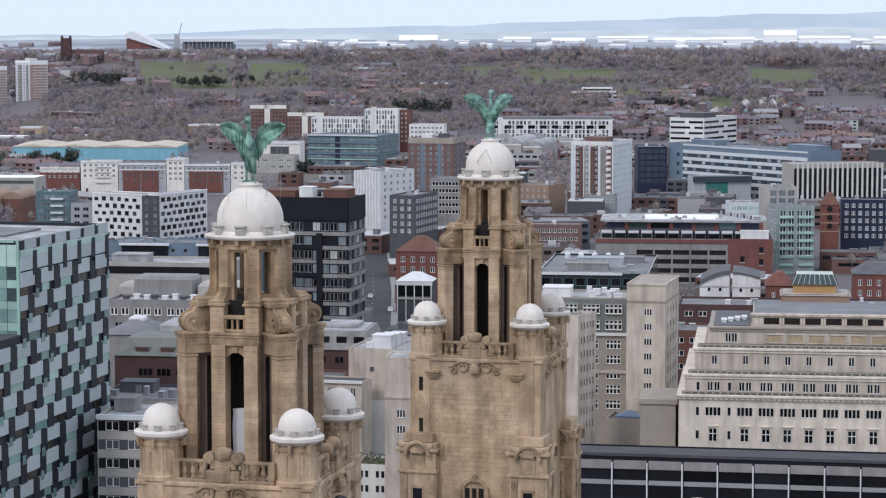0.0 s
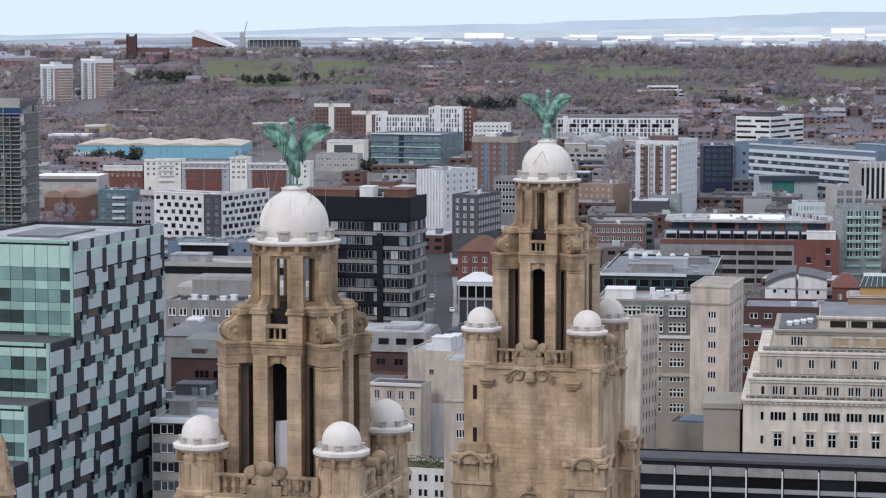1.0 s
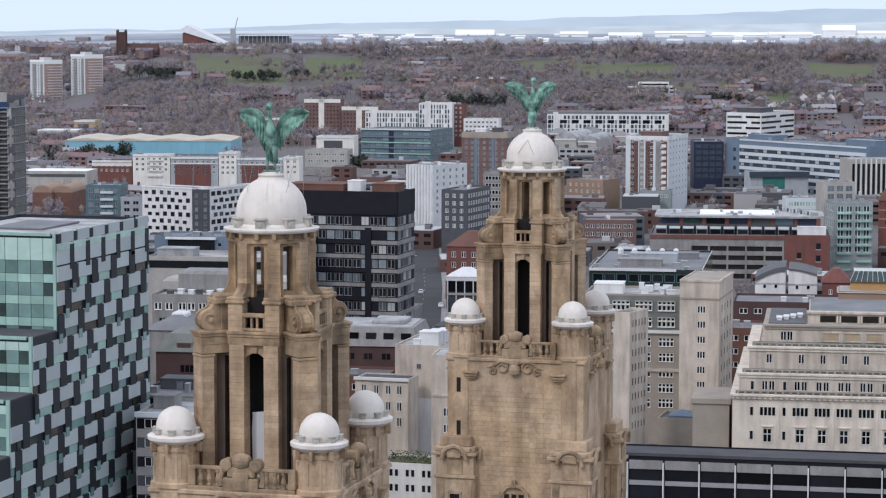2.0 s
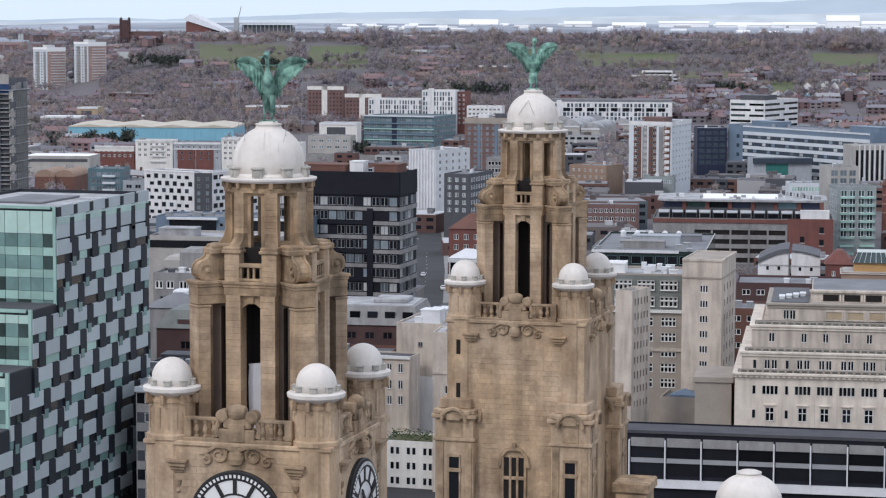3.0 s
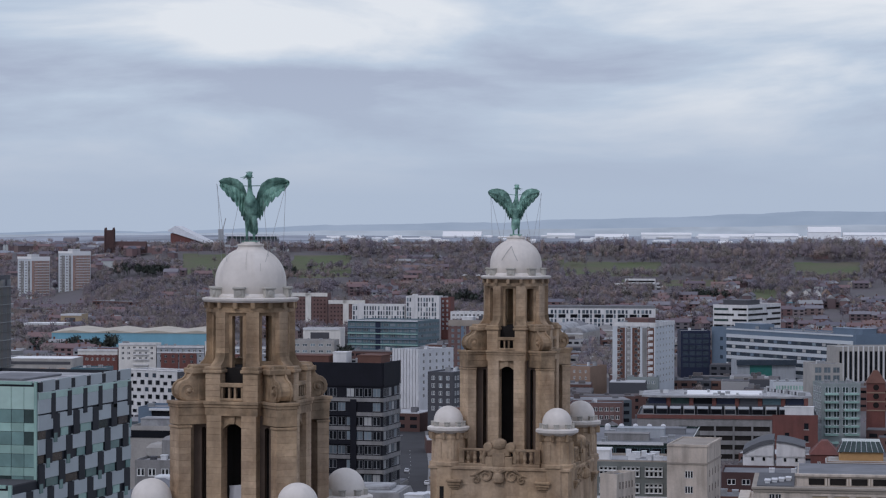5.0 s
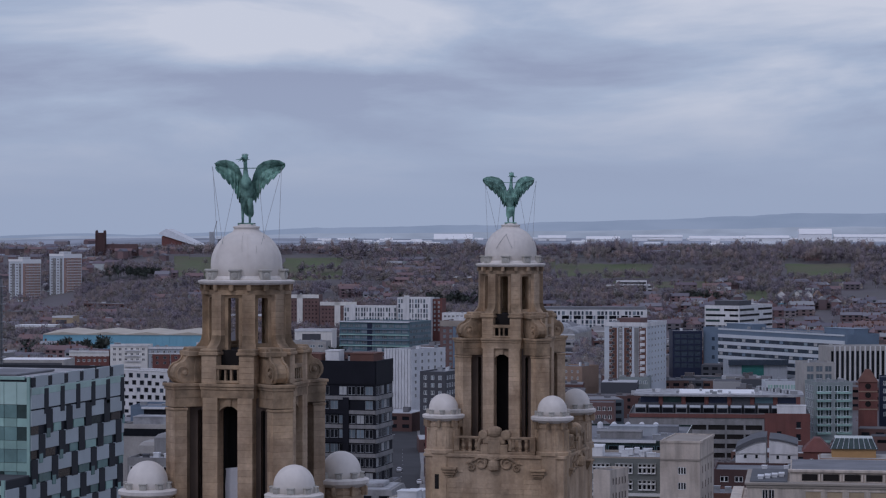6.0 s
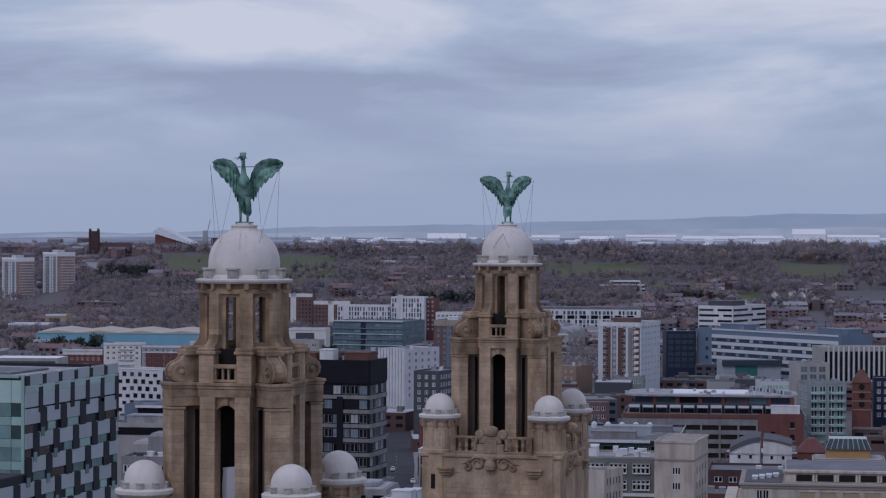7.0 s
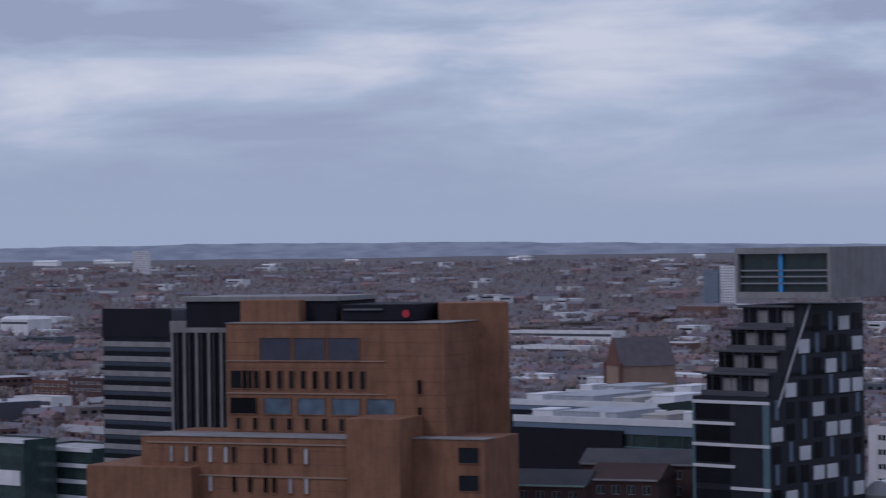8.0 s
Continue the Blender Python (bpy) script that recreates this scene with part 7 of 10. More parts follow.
def stepped_stone_palace():
    """White stone offices rising in set-back tiers."""
    t = thing("stone_palace", "stepped white stone offices with cornices and rows of windows", "building", pose(52.6, 506.3, 5.0, 0, 0, -8))
    TAKEN.append((53, 506, -8, 75, 45))
    off = 5.0
    w = 75.0
    tiers = ((0.2, 0.0, 23.3), (1.5, 3.0, 27.5), (3.4, 8.5, 32.6), (6.7, 15.0, 36.6))
    for x0, y0, top in tiers:
        bm = bmesh.new()
        bevel_box(bm, x0, w, y0, 45, 0, top - off, 0.05)
        part("wall", bm, WASHED_STONE if y0 < 1 else PORTLAND, t)
        bm = bmesh.new()
        bevel_box(bm, x0 - 0.5, w, y0 - 0.6, y0 + 2.5, top - off - 0.2, top - off + 0.35, 0.08)
        bevel_box(bm, x0 - 0.5, x0 + 2.0, y0 + 2.4, 45, top - off - 0.2, top - off + 0.35, 0.08)
        bevel_box(bm, x0 - 0.25, w, y0 - 0.3, y0 + 2.0, top - off - 0.8, top - off - 0.2, 0.08)
        part("cornice", bm, WASHED_STONE if y0 < 9 else PORTLAND_DARK, t)
    for k in range(60):
        bm = bmesh.new() if k == 0 else bm
        if k == 0:
            quad_box(bm, -0.22, 0.22, -0.75, 0.05, 0, 0.32)
            dent = mesh_of(bm, "dentil", PORTLAND_DARK)
        part("dentil", dent, None, t, m=Matrix.Translation((0.8 + 1.15 * k, -0.1, 23.3 - off - 0.62)))
    small = window_mesh(0.74, 1.9, FRAME, GLASS, 0, 0.15, 0.07)
    tall = window_mesh(1.75, 2.9, FRAME, GLASS, 1, 0.15, 0.1, True)
    pair = window_mesh(1.2, 2.0, FRAME, GLASS, 1, 0.12, 0.09)

    def put(me, x, y, z):
        part("window", me, None, t, m=Matrix.Translation((x, y, z)))

    xs = [6.9] + [13.8 + 4.64 * k for k in range(12)]
    for k, x in enumerate(xs):
        put(tall, x + 0.8, 0, 13.3 - off)
        for q in (-1.29, -0.43, 0.43, 1.29):
            put(small, x + 0.8 + q, 0, 19.0 - off)
        bm = bmesh.new()
        bevel_box(bm, x - 0.5, x + 2.1, -0.4, 0.05, 16.6 - off, 16.95 - off, 0.04)
        bevel_box(bm, x - 0.35, x - 0.12, -0.2, 0.05, 13.2 - off, 16.6 - off, 0.03)
        bevel_box(bm, x + 1.72, x + 1.95, -0.2, 0.05, 13.2 - off, 16.6 - off, 0.03)
        part("window_surround", bm, WASHED_STONE, t)
        for q in (-0.75, 0.75):
            put(pair, x + q + 0.8, 3.0, 24.1 - off)
        put(pair, x + 0.8, 8.5, 29.2 - off)
        bm = bmesh.new()
        bevel_box(bm, x + 2.9, x + 3.35, -0.18, 0.05, 6, 21.0 - off, 0.04)
        part("pilaster", bm, WASHED_STONE, t)
    for x in (4.3, 11.2):
        put(small, x, 0, 19.0 - off)
        put(small, x, 0, 13.8 - off)
        put(small, x, 3.0, 24.1 - off)
    for k in range(11):
        bm = bmesh.new()
        x = 19 + 4.64 * k
        for a in ((x, x + 3.9, 35.1, 35.4), (x, x + 3.9, 33.2, 33.5), (x, x + 0.3, 33.5, 35.1), (x + 3.6, x + 3.9, 33.5, 35.1)):
            bevel_box(bm, a[0], a[1], 14.75, 15.05, a[2] - off, a[3] - off, 0.05)
        part("panel_frame", bm, PORTLAND, t)
        bm = bmesh.new()
        quad_box(bm, x + 0.35, x + 3.55, 14.93, 15.02, 33.55 - off, 35.05 - off)
        part("panel", bm, TAN_STONE, t, "buff carved panel")
        # shade of the roof opening, painted as a flat near-black plate
        bm = bmesh.new()
        quad_box(bm, 18.5 + 4.64 * k, 21.9 + 4.64 * k, 18.88, 19.1, 37.1 - off, 38.5 - off)
        part("roof_opening", bm, OPENING_SHADE, t)
        for q in (22.15, 22.75):
            bm = bmesh.new()
            bevel_box(bm, q + 4.64 * k, q + 0.25 + 4.64 * k, 18.6, 19.1, 37.0 - off, 38.6 - off, 0.04)
            part("short_column", bm, WASHED_STONE, t)
    for q in (0.0, 1.4):
        put(pair, 10.6 + q, 15.0, 33.4 - off)
    bm = bmesh.new()
    bevel_box(bm, 16, w, 19.0, 44, 36.6 - off, 39.3 - off, 0.1)
    bevel_box(bm, 15.5, w, 18.4, 20, 38.9 - off, 39.5 - off, 0.1)
    part("roof_storey", bm, PORTLAND, t)
    bm = bmesh.new()
    quad_box(bm, 16.3, w - 0.2, 20.1, 43.8, 39.31 - off, 39.42 - off)
    part("roof", bm, ROOF_FELT, t, "grey felt roof of the top storey")
    for k, (x0, y0, y1, top) in enumerate(((0.8, 0.6, 2.95, 23.3), (2.1, 3.6, 8.45, 27.5), (4.0, 9.1, 14.9, 32.6))):
        bm = bmesh.new()
        quad_box(bm, x0, w, y0, y1, top - off + 0.36, top - off + 0.46)
        part("roof", bm, MOSSY_LEAD, t, "dark mossy gutter roof behind the cornice")
        bm = bmesh.new()
        for q in range(46):
            quad_box(bm, x0 + 0.3 + 1.6 * q, x0 + 0.75 + 1.6 * q, y0 - 0.7, y0 - 0.35, top - off + 0.34, top - off + 0.95)
        quad_box(bm, x0, w, y0 - 0.75, y0 - 0.3, top - off + 0.9, top - off + 1.1)
        part("parapet_rail", bm, PORTLAND_DARK, t)
    bm = bmesh.new()
    quad_box(bm, 7.3, 15.4, 15.7, 44, 36.96 - off, 37.15 - off)
    part("roof", bm, LEAD, t)
    for k in range(4):
        roof_box(t, 9.0 + 1.5 * k, 10.1 + 1.5 * k, 20 + 2 * k, 23 + 2 * k, 37.1 - off, 37.9 - off, WHITE_METAL, "roof_unit")
    bm = bmesh.new()
    bevel_box(bm, -8.5, -0.6, 4, 20, 0, 21.5 - off, 0.1)
    bevel_box(bm, -8.9, -0.2, 3.6, 20, 20.6 - off, 21.9 - off, 0.1)
    part("side_wing", bm, PORTLAND_DARK, t)


stepped_stone_palace()


def white_framed_offices():
    """The long low office with projecting white frames and dark glass."""
    w, d = 90.0, 11.0
    t, h = shell("framed_offices", "long dark office with slim white window frames", 26.0, 464.0, -10, w, d, 18.2, BLACK_CLAD, DARK_ROOF, 3.0, parapet=0.4)
    bm = bmesh.new()
    quad_box(bm, 0, w, -0.3, 3.4, h - 0.35, h + 0.25)
    part("roof_edge", bm, DARK_ROOF, t)
    bm = bmesh.new()
    bevel_box(bm, -0.13, 0.13, -1.0, 0.05, -3.6, 4.6, 0.05)
    fin = mesh_of(bm, "white_fin", WHITE_METAL)
    for k in range(13):
        part("white_fin", fin, None, t, m=Matrix.Translation((2.0 + 7.05 * k, 0, h - 6.2)))
        for z, hh, mat in ((h - 5.2, 2.3, GLASS), (h - 8.6, 2.6, GLASS)):
            bm = bmesh.new()
            quad_box(bm, 2.4 + 7.05 * k, 8.7 + 7.05 * k, -0.1, 0.05, z, z + hh)
            part("window", bm, mat, t)
        # grey strip lightened in colour for the sheen on the upper glass
        bm = bmesh.new()
        quad_box(bm, 2.3 + 7.05 * k, 8.9 + 7.05 * k, -0.5, 0.05, h - 2.9, h - 1.2)
        part("grey_spandrel", bm, CONCRETE, t)
        bm = bmesh.new()
        quad_box(bm, 2.3 + 7.05 * k, 8.9 + 7.05 * k, -0.4, 0.05, h - 6.1, h - 5.2)
        part("grey_sill", bm, STEEL, t)
    for z in (h - 9.4,):
        bm = bmesh.new()
        quad_box(bm, 0, w, -0.9, 0.05, z - 1.6, z)
        part("white_band", bm, WHITE_METAL, t)


white_framed_offices()

# pale buildings between the towers
t, h = shell("rendered_offices", "grey and white rendered office with plant on the roof", -20.2, 521.5, -14.5, 10.2, 22.0, 32.0, PORTLAND, ROOF_PALE, 4.0, parapet=0.5)
band(t, "white_lower_wall", "f", 10.2, 22, -5.1, 5.1, 2, h - 11.8, 0.02, WHITE_WALL)
band(t, "white_side", "r", 10.2, 22, -11, 11, 2, h - 0.3, 0.02, WHITE_WALL)
grid(t, window_mesh(0.9, 1.1, GREY_FRAME, GLASS, 1, 0.2), "f", 10.2, 22, [0.4], [h - 5.3])
grid(t, window_mesh(1.0, 1.9, FRAME, GLASS, 1, 0.25), "f", 10.2, 22, [-3.4], [h - 12.0, h - 15.6, h - 19.0])
for k in range(3):
    roof_box(t, 5.0 + 0.6 * k, 9.4, 2 + 5 * k, 6 + 5 * k, h - 0.4, h + 2.8 - 0.4 * k, WHITE_METAL)
vents(t, 5, 10, 20, h + 0.4, 33, WHITE_METAL)
t, h = shell("rendered_offices", "pale stone wing with white roof edge", -28.5, 511.6, -14.5, 12.0, 8.0, 26.0, PORTLAND, DARK_ROOF, 4.0, parapet=0.4)
grid(t, window_mesh(1.1, 2.0, FRAME, GLASS, 1, 0.2), "f", 12, 8, [-4, -1.2, 1.5, 4.0], [h - 3.4, h - 7.0, h - 10.4])
band(t, "white_eave", "f", 12, 8, -6.2, 6.2, h - 0.4, h + 0.25, 0.5, FRAME)
t, h = planted_top = shell("rendered_offices", "cream office with planted roof terrace", -22.5, 499.0, -14.5, 12.0, 10.0, 9.8, CREAM, GRASS, 1.0, parapet=0.5)
for z in (h - 3.0, h - 6.2, h - 9.4):
    grid(t, window_mesh(0.95, 1.7, FRAME, GLASS, 0, 0.1, 0.14), "f", 12, 10, span(9, 12, 0.6), [z], lambda i, j: i % 3 == 0)
t, h = shell("rendered_offices", "tan stone rear wing with paired windows", -11.5, 494.0, -8, 9.0, 10.0, 33.5, PORTLAND, ROOF_PALE, 2.0, parapet=0.4)
grid(t, window_mesh(1.9, 1.8, FRAME, GLASS, 2, 0.15, 0.13), "f", 9, 10, [-1.0], [h - 13.0, h - 16.5, h - 20.0])
band(t, "stone_string", "f", 9, 10, -4.5, 4.5, h - 8.8, h - 8.3, 0.25, PORTLAND)
t, h = planted_top
bm = bmesh.new()
rng = random.Random(12)
for k in range(420):
    c = Vector((rng.uniform(0.3, 11.7), rng.uniform(0.6, 9), h + rng.uniform(-0.2, 1.3)))
    v = [bm.verts.new(c + Vector((rng.uniform(-0.35, 0.35), rng.uniform(-0.35, 0.35), rng.uniform(-0.3, 0.3)))) for _ in range(3)]
    bm.faces.new(v)
tagged(part("roof_planting", bm, material("roof_shrubs", (0.05, 0.09, 0.03), 0.9, 0.4, 1, 4, 0, island=0.6), t), kind="stuff")

# low roofs on the near left, between the chequered office and the west tower
def hip_roof(t, w, d, z, rise, inset, mat, flat=0.0, name="hip_roof"):
    """A roof whose four sides lean in to a ridge or to a flat top."""
    bm = bmesh.new()
    low = [bm.verts.new(p) for p in ((-0.4, -0.4, z), (w + 0.4, -0.4, z), (w + 0.4, d + 0.4, z), (-0.4, d + 0.4, z))]
    high = [bm.verts.new(p) for p in ((inset, inset, z + rise), (w - inset, inset, z + rise), (w - inset, d - inset, z + rise), (inset, d - inset, z + rise))]
    skin(bm, [low, high])
    return part(name, bm, mat, t)


t, h = shell("city_offices", "grey concrete office with rounded rooftop screens", -81.0, 571.4, -8, 40.0, 22.0, 37.4, CONCRETE, ROOF_PALE, 5.0)
grid(t, window_mesh(1.9, 1.9, FRAME, GLASS, 1, 0.2, 0.22), "f", 40, 22, [-18.5 + 2.75 * k + (k % 3 == 2) * 0.5 for k in range(14)], [h - 3.9])
grid(t, window_mesh(1.9, 1.7, GREY_FRAME, GLASS, 1), "f", 40, 22, span(12, 40, 1), [h - 7.4, h - 10.9])
for x0, x1, y0, z1, mat in ((4.0, 19.5, 9, 4.8, CONCRETE), (-0.2, 4.5, 10, 2.8, LIGHT_CONCRETE), (20.5, 33.0, 8, 3.4, LIGHT_CONCRETE)):
    bm = bmesh.new()
    bevel_box(bm, x0, x1, y0, y0 + 9, h - 0.7, h + z1, 0.8)
    part("plant_screen", bm, mat, t)
for k in range(9):
    roof_box(t, 3 + 2.4 * k, 4.4 + 2.4 * k, 2.5 + (k % 3), 4 + (k % 3), h - 0.6, h + 0.6 + 0.3 * (k % 2), WHITE_METAL if k % 3 else DARK_GREY, "roof_unit")
t, h = shell("city_offices", "dark office with two glazed boxes and pale roof", -94.2, 670.5, -8, 44.0, 16.0, 42.8, BLUE_GREY, ROOF_FELT, 5.0)
for x in (-18.0, 4.5):
    band(t, "glass_box", "f", 44, 16, x, x + 13.5, h - 7.5, h - 0.9, 0.5, GLASS)
    band(t, "white_edge", "f", 44, 16, x - 0.6, x + 14.1, h - 0.9, h - 0.3, 1.2, WHITE_METAL)
    for q in range(3):
        band(t, "floor_edge", "f", 44, 16, x, x + 13.5, h - 4.4 - 3.2 * q, h - 4.0 - 3.2 * q, 0.6, STEEL)
grid(t, window_mesh(1.1, 1.1, GREY_FRAME, GLASS, 0), "f", 44, 16, [-3.0, 0.6, 20.0], [h - 2.9, h - 6.2])
vents(t, 8, 44, 16, h, 71)
t, h = shell("city_offices", "grey low office with white roof edge", -95.0, 700.0, -8, 40.0, 16.0, 40.0, CONCRETE, ROOF_FELT, 5.0)
band(t, "white_roof_edge", "f", 40, 16, -20, 20, h - 0.6, h + 0.2, 0.4, WHITE_METAL)
grid(t, window_mesh(1.6, 1.5, FRAME, GLASS, 1), "f", 40, 16, span(11, 40, 1), [h - 3.6], lambda i, j: i % 4 == 3)
t, h = shell("city_offices", "low block with white and grey stepped roofs", -92.0, 640.0, -8, 36.0, 18.0, 40.0, LIGHT_CONCRETE, ROOF_PALE, 5.0)
band(t, "glass_band", "f", 36, 18, -18, 18, h - 3.2, h - 1.2, 0.1, GLASS)
roof_box(t, 2, 12, 3, 10, h - 0.6, h + 1.8, ROOF_PALE)
t, h = shell("city_offices", "low grey block with hipped slate roofs", -77.0, 528.0, -8, 26.0, 16.0, 34.2, CONCRETE, ROOF_FELT, 5.0, parapet=0.2)
hip_roof(t, 13, 16, h, 2.8, 5.5, ROOF_FELT)
bm = bmesh.new()
bevel_box(bm, 13.6, 25.8, 1.0, 14, h - 0.3, h + 2.6, 0.5)
part("roof_screen", bm, ROOF_PALE, t)
bm = bmesh.new()
bevel_box(bm, 5.0, 8.5, 6.0, 10, h + 2.0, h + 3.3, 0.3)
part("roof_light", bm, WHITE_METAL, t)
t, h = shell("city_offices", "dark brick office with sloped grey-green attic", -67.8, 482.9, -8, 26.0, 16.0, 35.5, DARK_BRICK, ROOF_FELT, 5.0, parapet=0.2)
hip_roof(t, 26, 16, h + 0.05, 3.5, 2.2, GREEN_SLATE, name="mansard_roof")
for k in range(4):
    bm = bmesh.new()
    bevel_box(bm, 4.2 + 5.4 * k, 7.6 + 5.4 * k, 0.3, 1.6, h + 0.5, h + 2.0, 0.05)
    dormer = part("dormer", bm, GREEN_SLATE, t)
    bm = bmesh.new()
    quad_box(bm, 4.5 + 5.4 * k, 7.3 + 5.4 * k, 0.2, 0.4, h + 0.65, h + 1.8)
    part("dormer_window", bm, DARK_BRICK, dormer)
grid(t, window_mesh(3.0, 1.6, DARK_BRICK, GLASS, 2, 0.1, 0.1), "f", 26, 16, [-6.4, -2.5, 1.6, 5.7, 9.8], [h - 4.2, h - 7.8])
t, h = shell("city_offices", "low flat roof with white edges and plant", -68.0, 452.5, -8, 24.0, 20.0, 31.2, DARK_GREY, ROOF_FELT, 5.0)
band(t, "white_roof_edge", "f", 24, 20, -12, 12, h - 0.2, h + 0.25, 0.3, LIGHT_CONCRETE)
band(t, "glass_band", "f", 24, 20, -12, 12, h - 2.4, h - 0.6, 0.1, GLASS)
roof_box(t, 2, 9, 12, 17, h - 0.6, h + 1.6, LEAD)
vents(t, 6, 24, 18, h, 72)
t, h = shell("city_offices", "white banded office with dark windows", -63.5, 425.5, -8, 17.0, 18.0, 32.2, LIGHT_CONCRETE, ROOF_PALE, 5.0)
band(t, "roof_fascia", "f", 17, 18, -8.6, 8.6, h - 0.7, h + 0.2, 0.7, PALE_RIBBON)
for k in range(6):
    band(t, "window_band", "f", 17, 18, -8.3, 8.3, h - 2.9 - 3.5 * k, h - 1.0 - 3.5 * k, 0.05, GLASS if k % 2 == 0 else DARK_GREY)
    grid(t, window_mesh(2.5, 1.7, FRAME, GLASS, 1, 0.15, 0.12), "f", 17, 18, [-5.6, -1.4, 2.6, 6.4], [h - 2.8 - 3.5 * k])
roof_box(t, 1, 5, 8, 13, h - 0.6, h + 2.0, CONCRETE)

t, h = shell("city_offices", "dark brick office with grey clad attic storey", -44.0, 560.0, -8, 28.0, 20.0, 26.6, DARK_BRICK, ROOF_FELT, 5.0, parapet=0.2)
hip_roof(t, 28, 20, h + 0.05, 4.4, 1.2, CONCRETE, name="clad_attic")
bm = bmesh.new()
bevel_box(bm, 2.0, 26.0, 2.0, 18, h + 4.3, h + 4.65, 0.1)
bevel_box(bm, 16.0, 24.0, 6.0, 15, h + 4.6, h + 5.6, 0.2)
part("flat_roof", bm, ROOF_PALE, t)
for k in range(6):
    bm = bmesh.new()
    quad_box(bm, 3.0 + 4.2 * k, 5.4 + 4.2 * k, 0.2, 1.4, h + 1.4, h + 3.2)
    part("attic_window", bm, GLASS, t)
grid(t, window_mesh(2.2, 1.6, DARK_BRICK, GLASS, 1, 0.1, 0.1), "f", 28, 20, span(6, 28, 1), [h - 3.2, h - 6.6])

# barrel-roofed sheds beside the brick flats
for x, y, w, top, mat in ((-222.1, 1157.6, 9.8, 25.1, TAN_BRICK), (-212.2, 1159.0, 9.4, 25.0, TAN_BRICK)):
    t, h = shell("barrel_shed", "old shed with rounded rust-brown roof", x, y, -4, w, 30.0, top - 4.4, BROWN_BRICK, ROOF_FELT, None, category="warehouse", parapet=0.2, group="barrel-roofed sheds")
    bm = bmesh.new()
    skin(bm, [[bm.verts.new((w / 2 - w / 2 * math.cos(math.pi * k / 12), q, h + 3.4 * math.sin(math.pi * k / 12))) for k in range(13)] for q in (0.0, 30.0)])
    part("barrel_roof", bm, mat, t)
t, h = shell("white_shed", "low white flat-roofed shed near flats", -250.5, 1274.3, -4, 36.0, 25.0, 24.1, LIGHT_CONCRETE, BRIGHT_WHITE, None, category="warehouse", parapet=0.2)
band(t, "dark_strip", "f", 36, 25, -17, 17, h - 3.2, h - 1.6, 0.1, DARK_GREY)

# depots beyond the carriageway
for x, y, w, top, wall, roof in ((-352.0, 1860.0, 32.0, 20.5, LIGHT_CONCRETE, BRIGHT_WHITE), (-331.0, 1905.0, 17.0, 26.0, TAN_STONE, ROOF_PALE), (-300.0, 1900.0, 24.0, 19.5, CONCRETE, BRIGHT_WHITE), (-128.0, 1960.0, 30.0, 24.0, PORTLAND_DARK, ROOF_PALE), (-205.0, 1990.0, 36.0, 24.5, TAN_BRICK, ROOF_PALE), (-118.0, 1640.0, 26.0, 26.0, CREAM, ROOF_PALE)):
    t, h = shell("depot", "low flat-roofed depot among bare trees", x, y, -6, w, 20.0, top, wall, roof, None, category="warehouse", parapet=0.2, group="depots beyond the carriageway")
    band(t, "pale_fascia", "f", w, 20, -w / 2, w / 2, h - 1.4, h + 0.1, 0.4, WHITE_METAL)
    band(t, "dark_opening", "f", w, 20, -w * 0.3, w * 0.2, 2.0, h - 3.0, 0.1, DARK_GREY)

# low market halls with pale hipped roofs
for x, y, w, top, rise in ((44.0, 1850.0, 20.0, 17.0, 5.0), (66.0, 1846.0, 24.0, 18.0, 5.5), (52.0, 1800.0, 26.0, 14.0, 4.0), (92.0, 1842.0, 16.0, 17.0, 3.5)):
    t, h = shell("market_hall", "low market hall with pale hipped roof", x, y, -6, w, 26.0, top, LIGHT_CONCRETE, ROOF_FELT, None, category="hall", parapet=0.2, group="low market halls")
    hip_roof(t, w, 26, h, rise, min(w, 26) * 0.38, CONCRETE if x != 66.0 else ROOF_FELT)
    band(t, "white_fascia", "f", w, 26, -w / 2, w / 2, h - 0.8, h + 0.1, 0.5, WHITE_METAL)

plain_office("brick_offices", "low brown brick office with white windows", 40.0, 1000.0, -6, 22.0, 14.0, 20.9, HAZED_BRICK, GLASS, 3.4, 1.6, 1.7, 2.4, "f", base=5.0, seed=66, units=2)
for x, y, w, top, rise in ((46.0, 1640.0, 15.0, 24.5, 4.5), (61.5, 1638.0, 13.0, 23.0, 4.0)):
    t, h = shell("barrel_hall", "long hall with pale rounded metal roof", x, y, -14, w, 60.0, top, LIGHT_CONCRETE, ROOF_FELT, None, category="hall", parapet=0.2, group="long barrel-roofed halls")
    bm = bmesh.new()
    skin(bm, [[bm.verts.new((w / 2 - w / 2 * math.cos(math.pi * k / 12), q, h + rise * math.sin(math.pi * k / 12))) for k in range(13)] for q in (-0.4, 60.0)])
    part("barrel_roof", bm, ROOF_PALE, t)
    band(t, "white_fascia", "f", w, 60, -w / 2, w / 2, h - 0.9, h + 0.1, 0.5, WHITE_METAL)

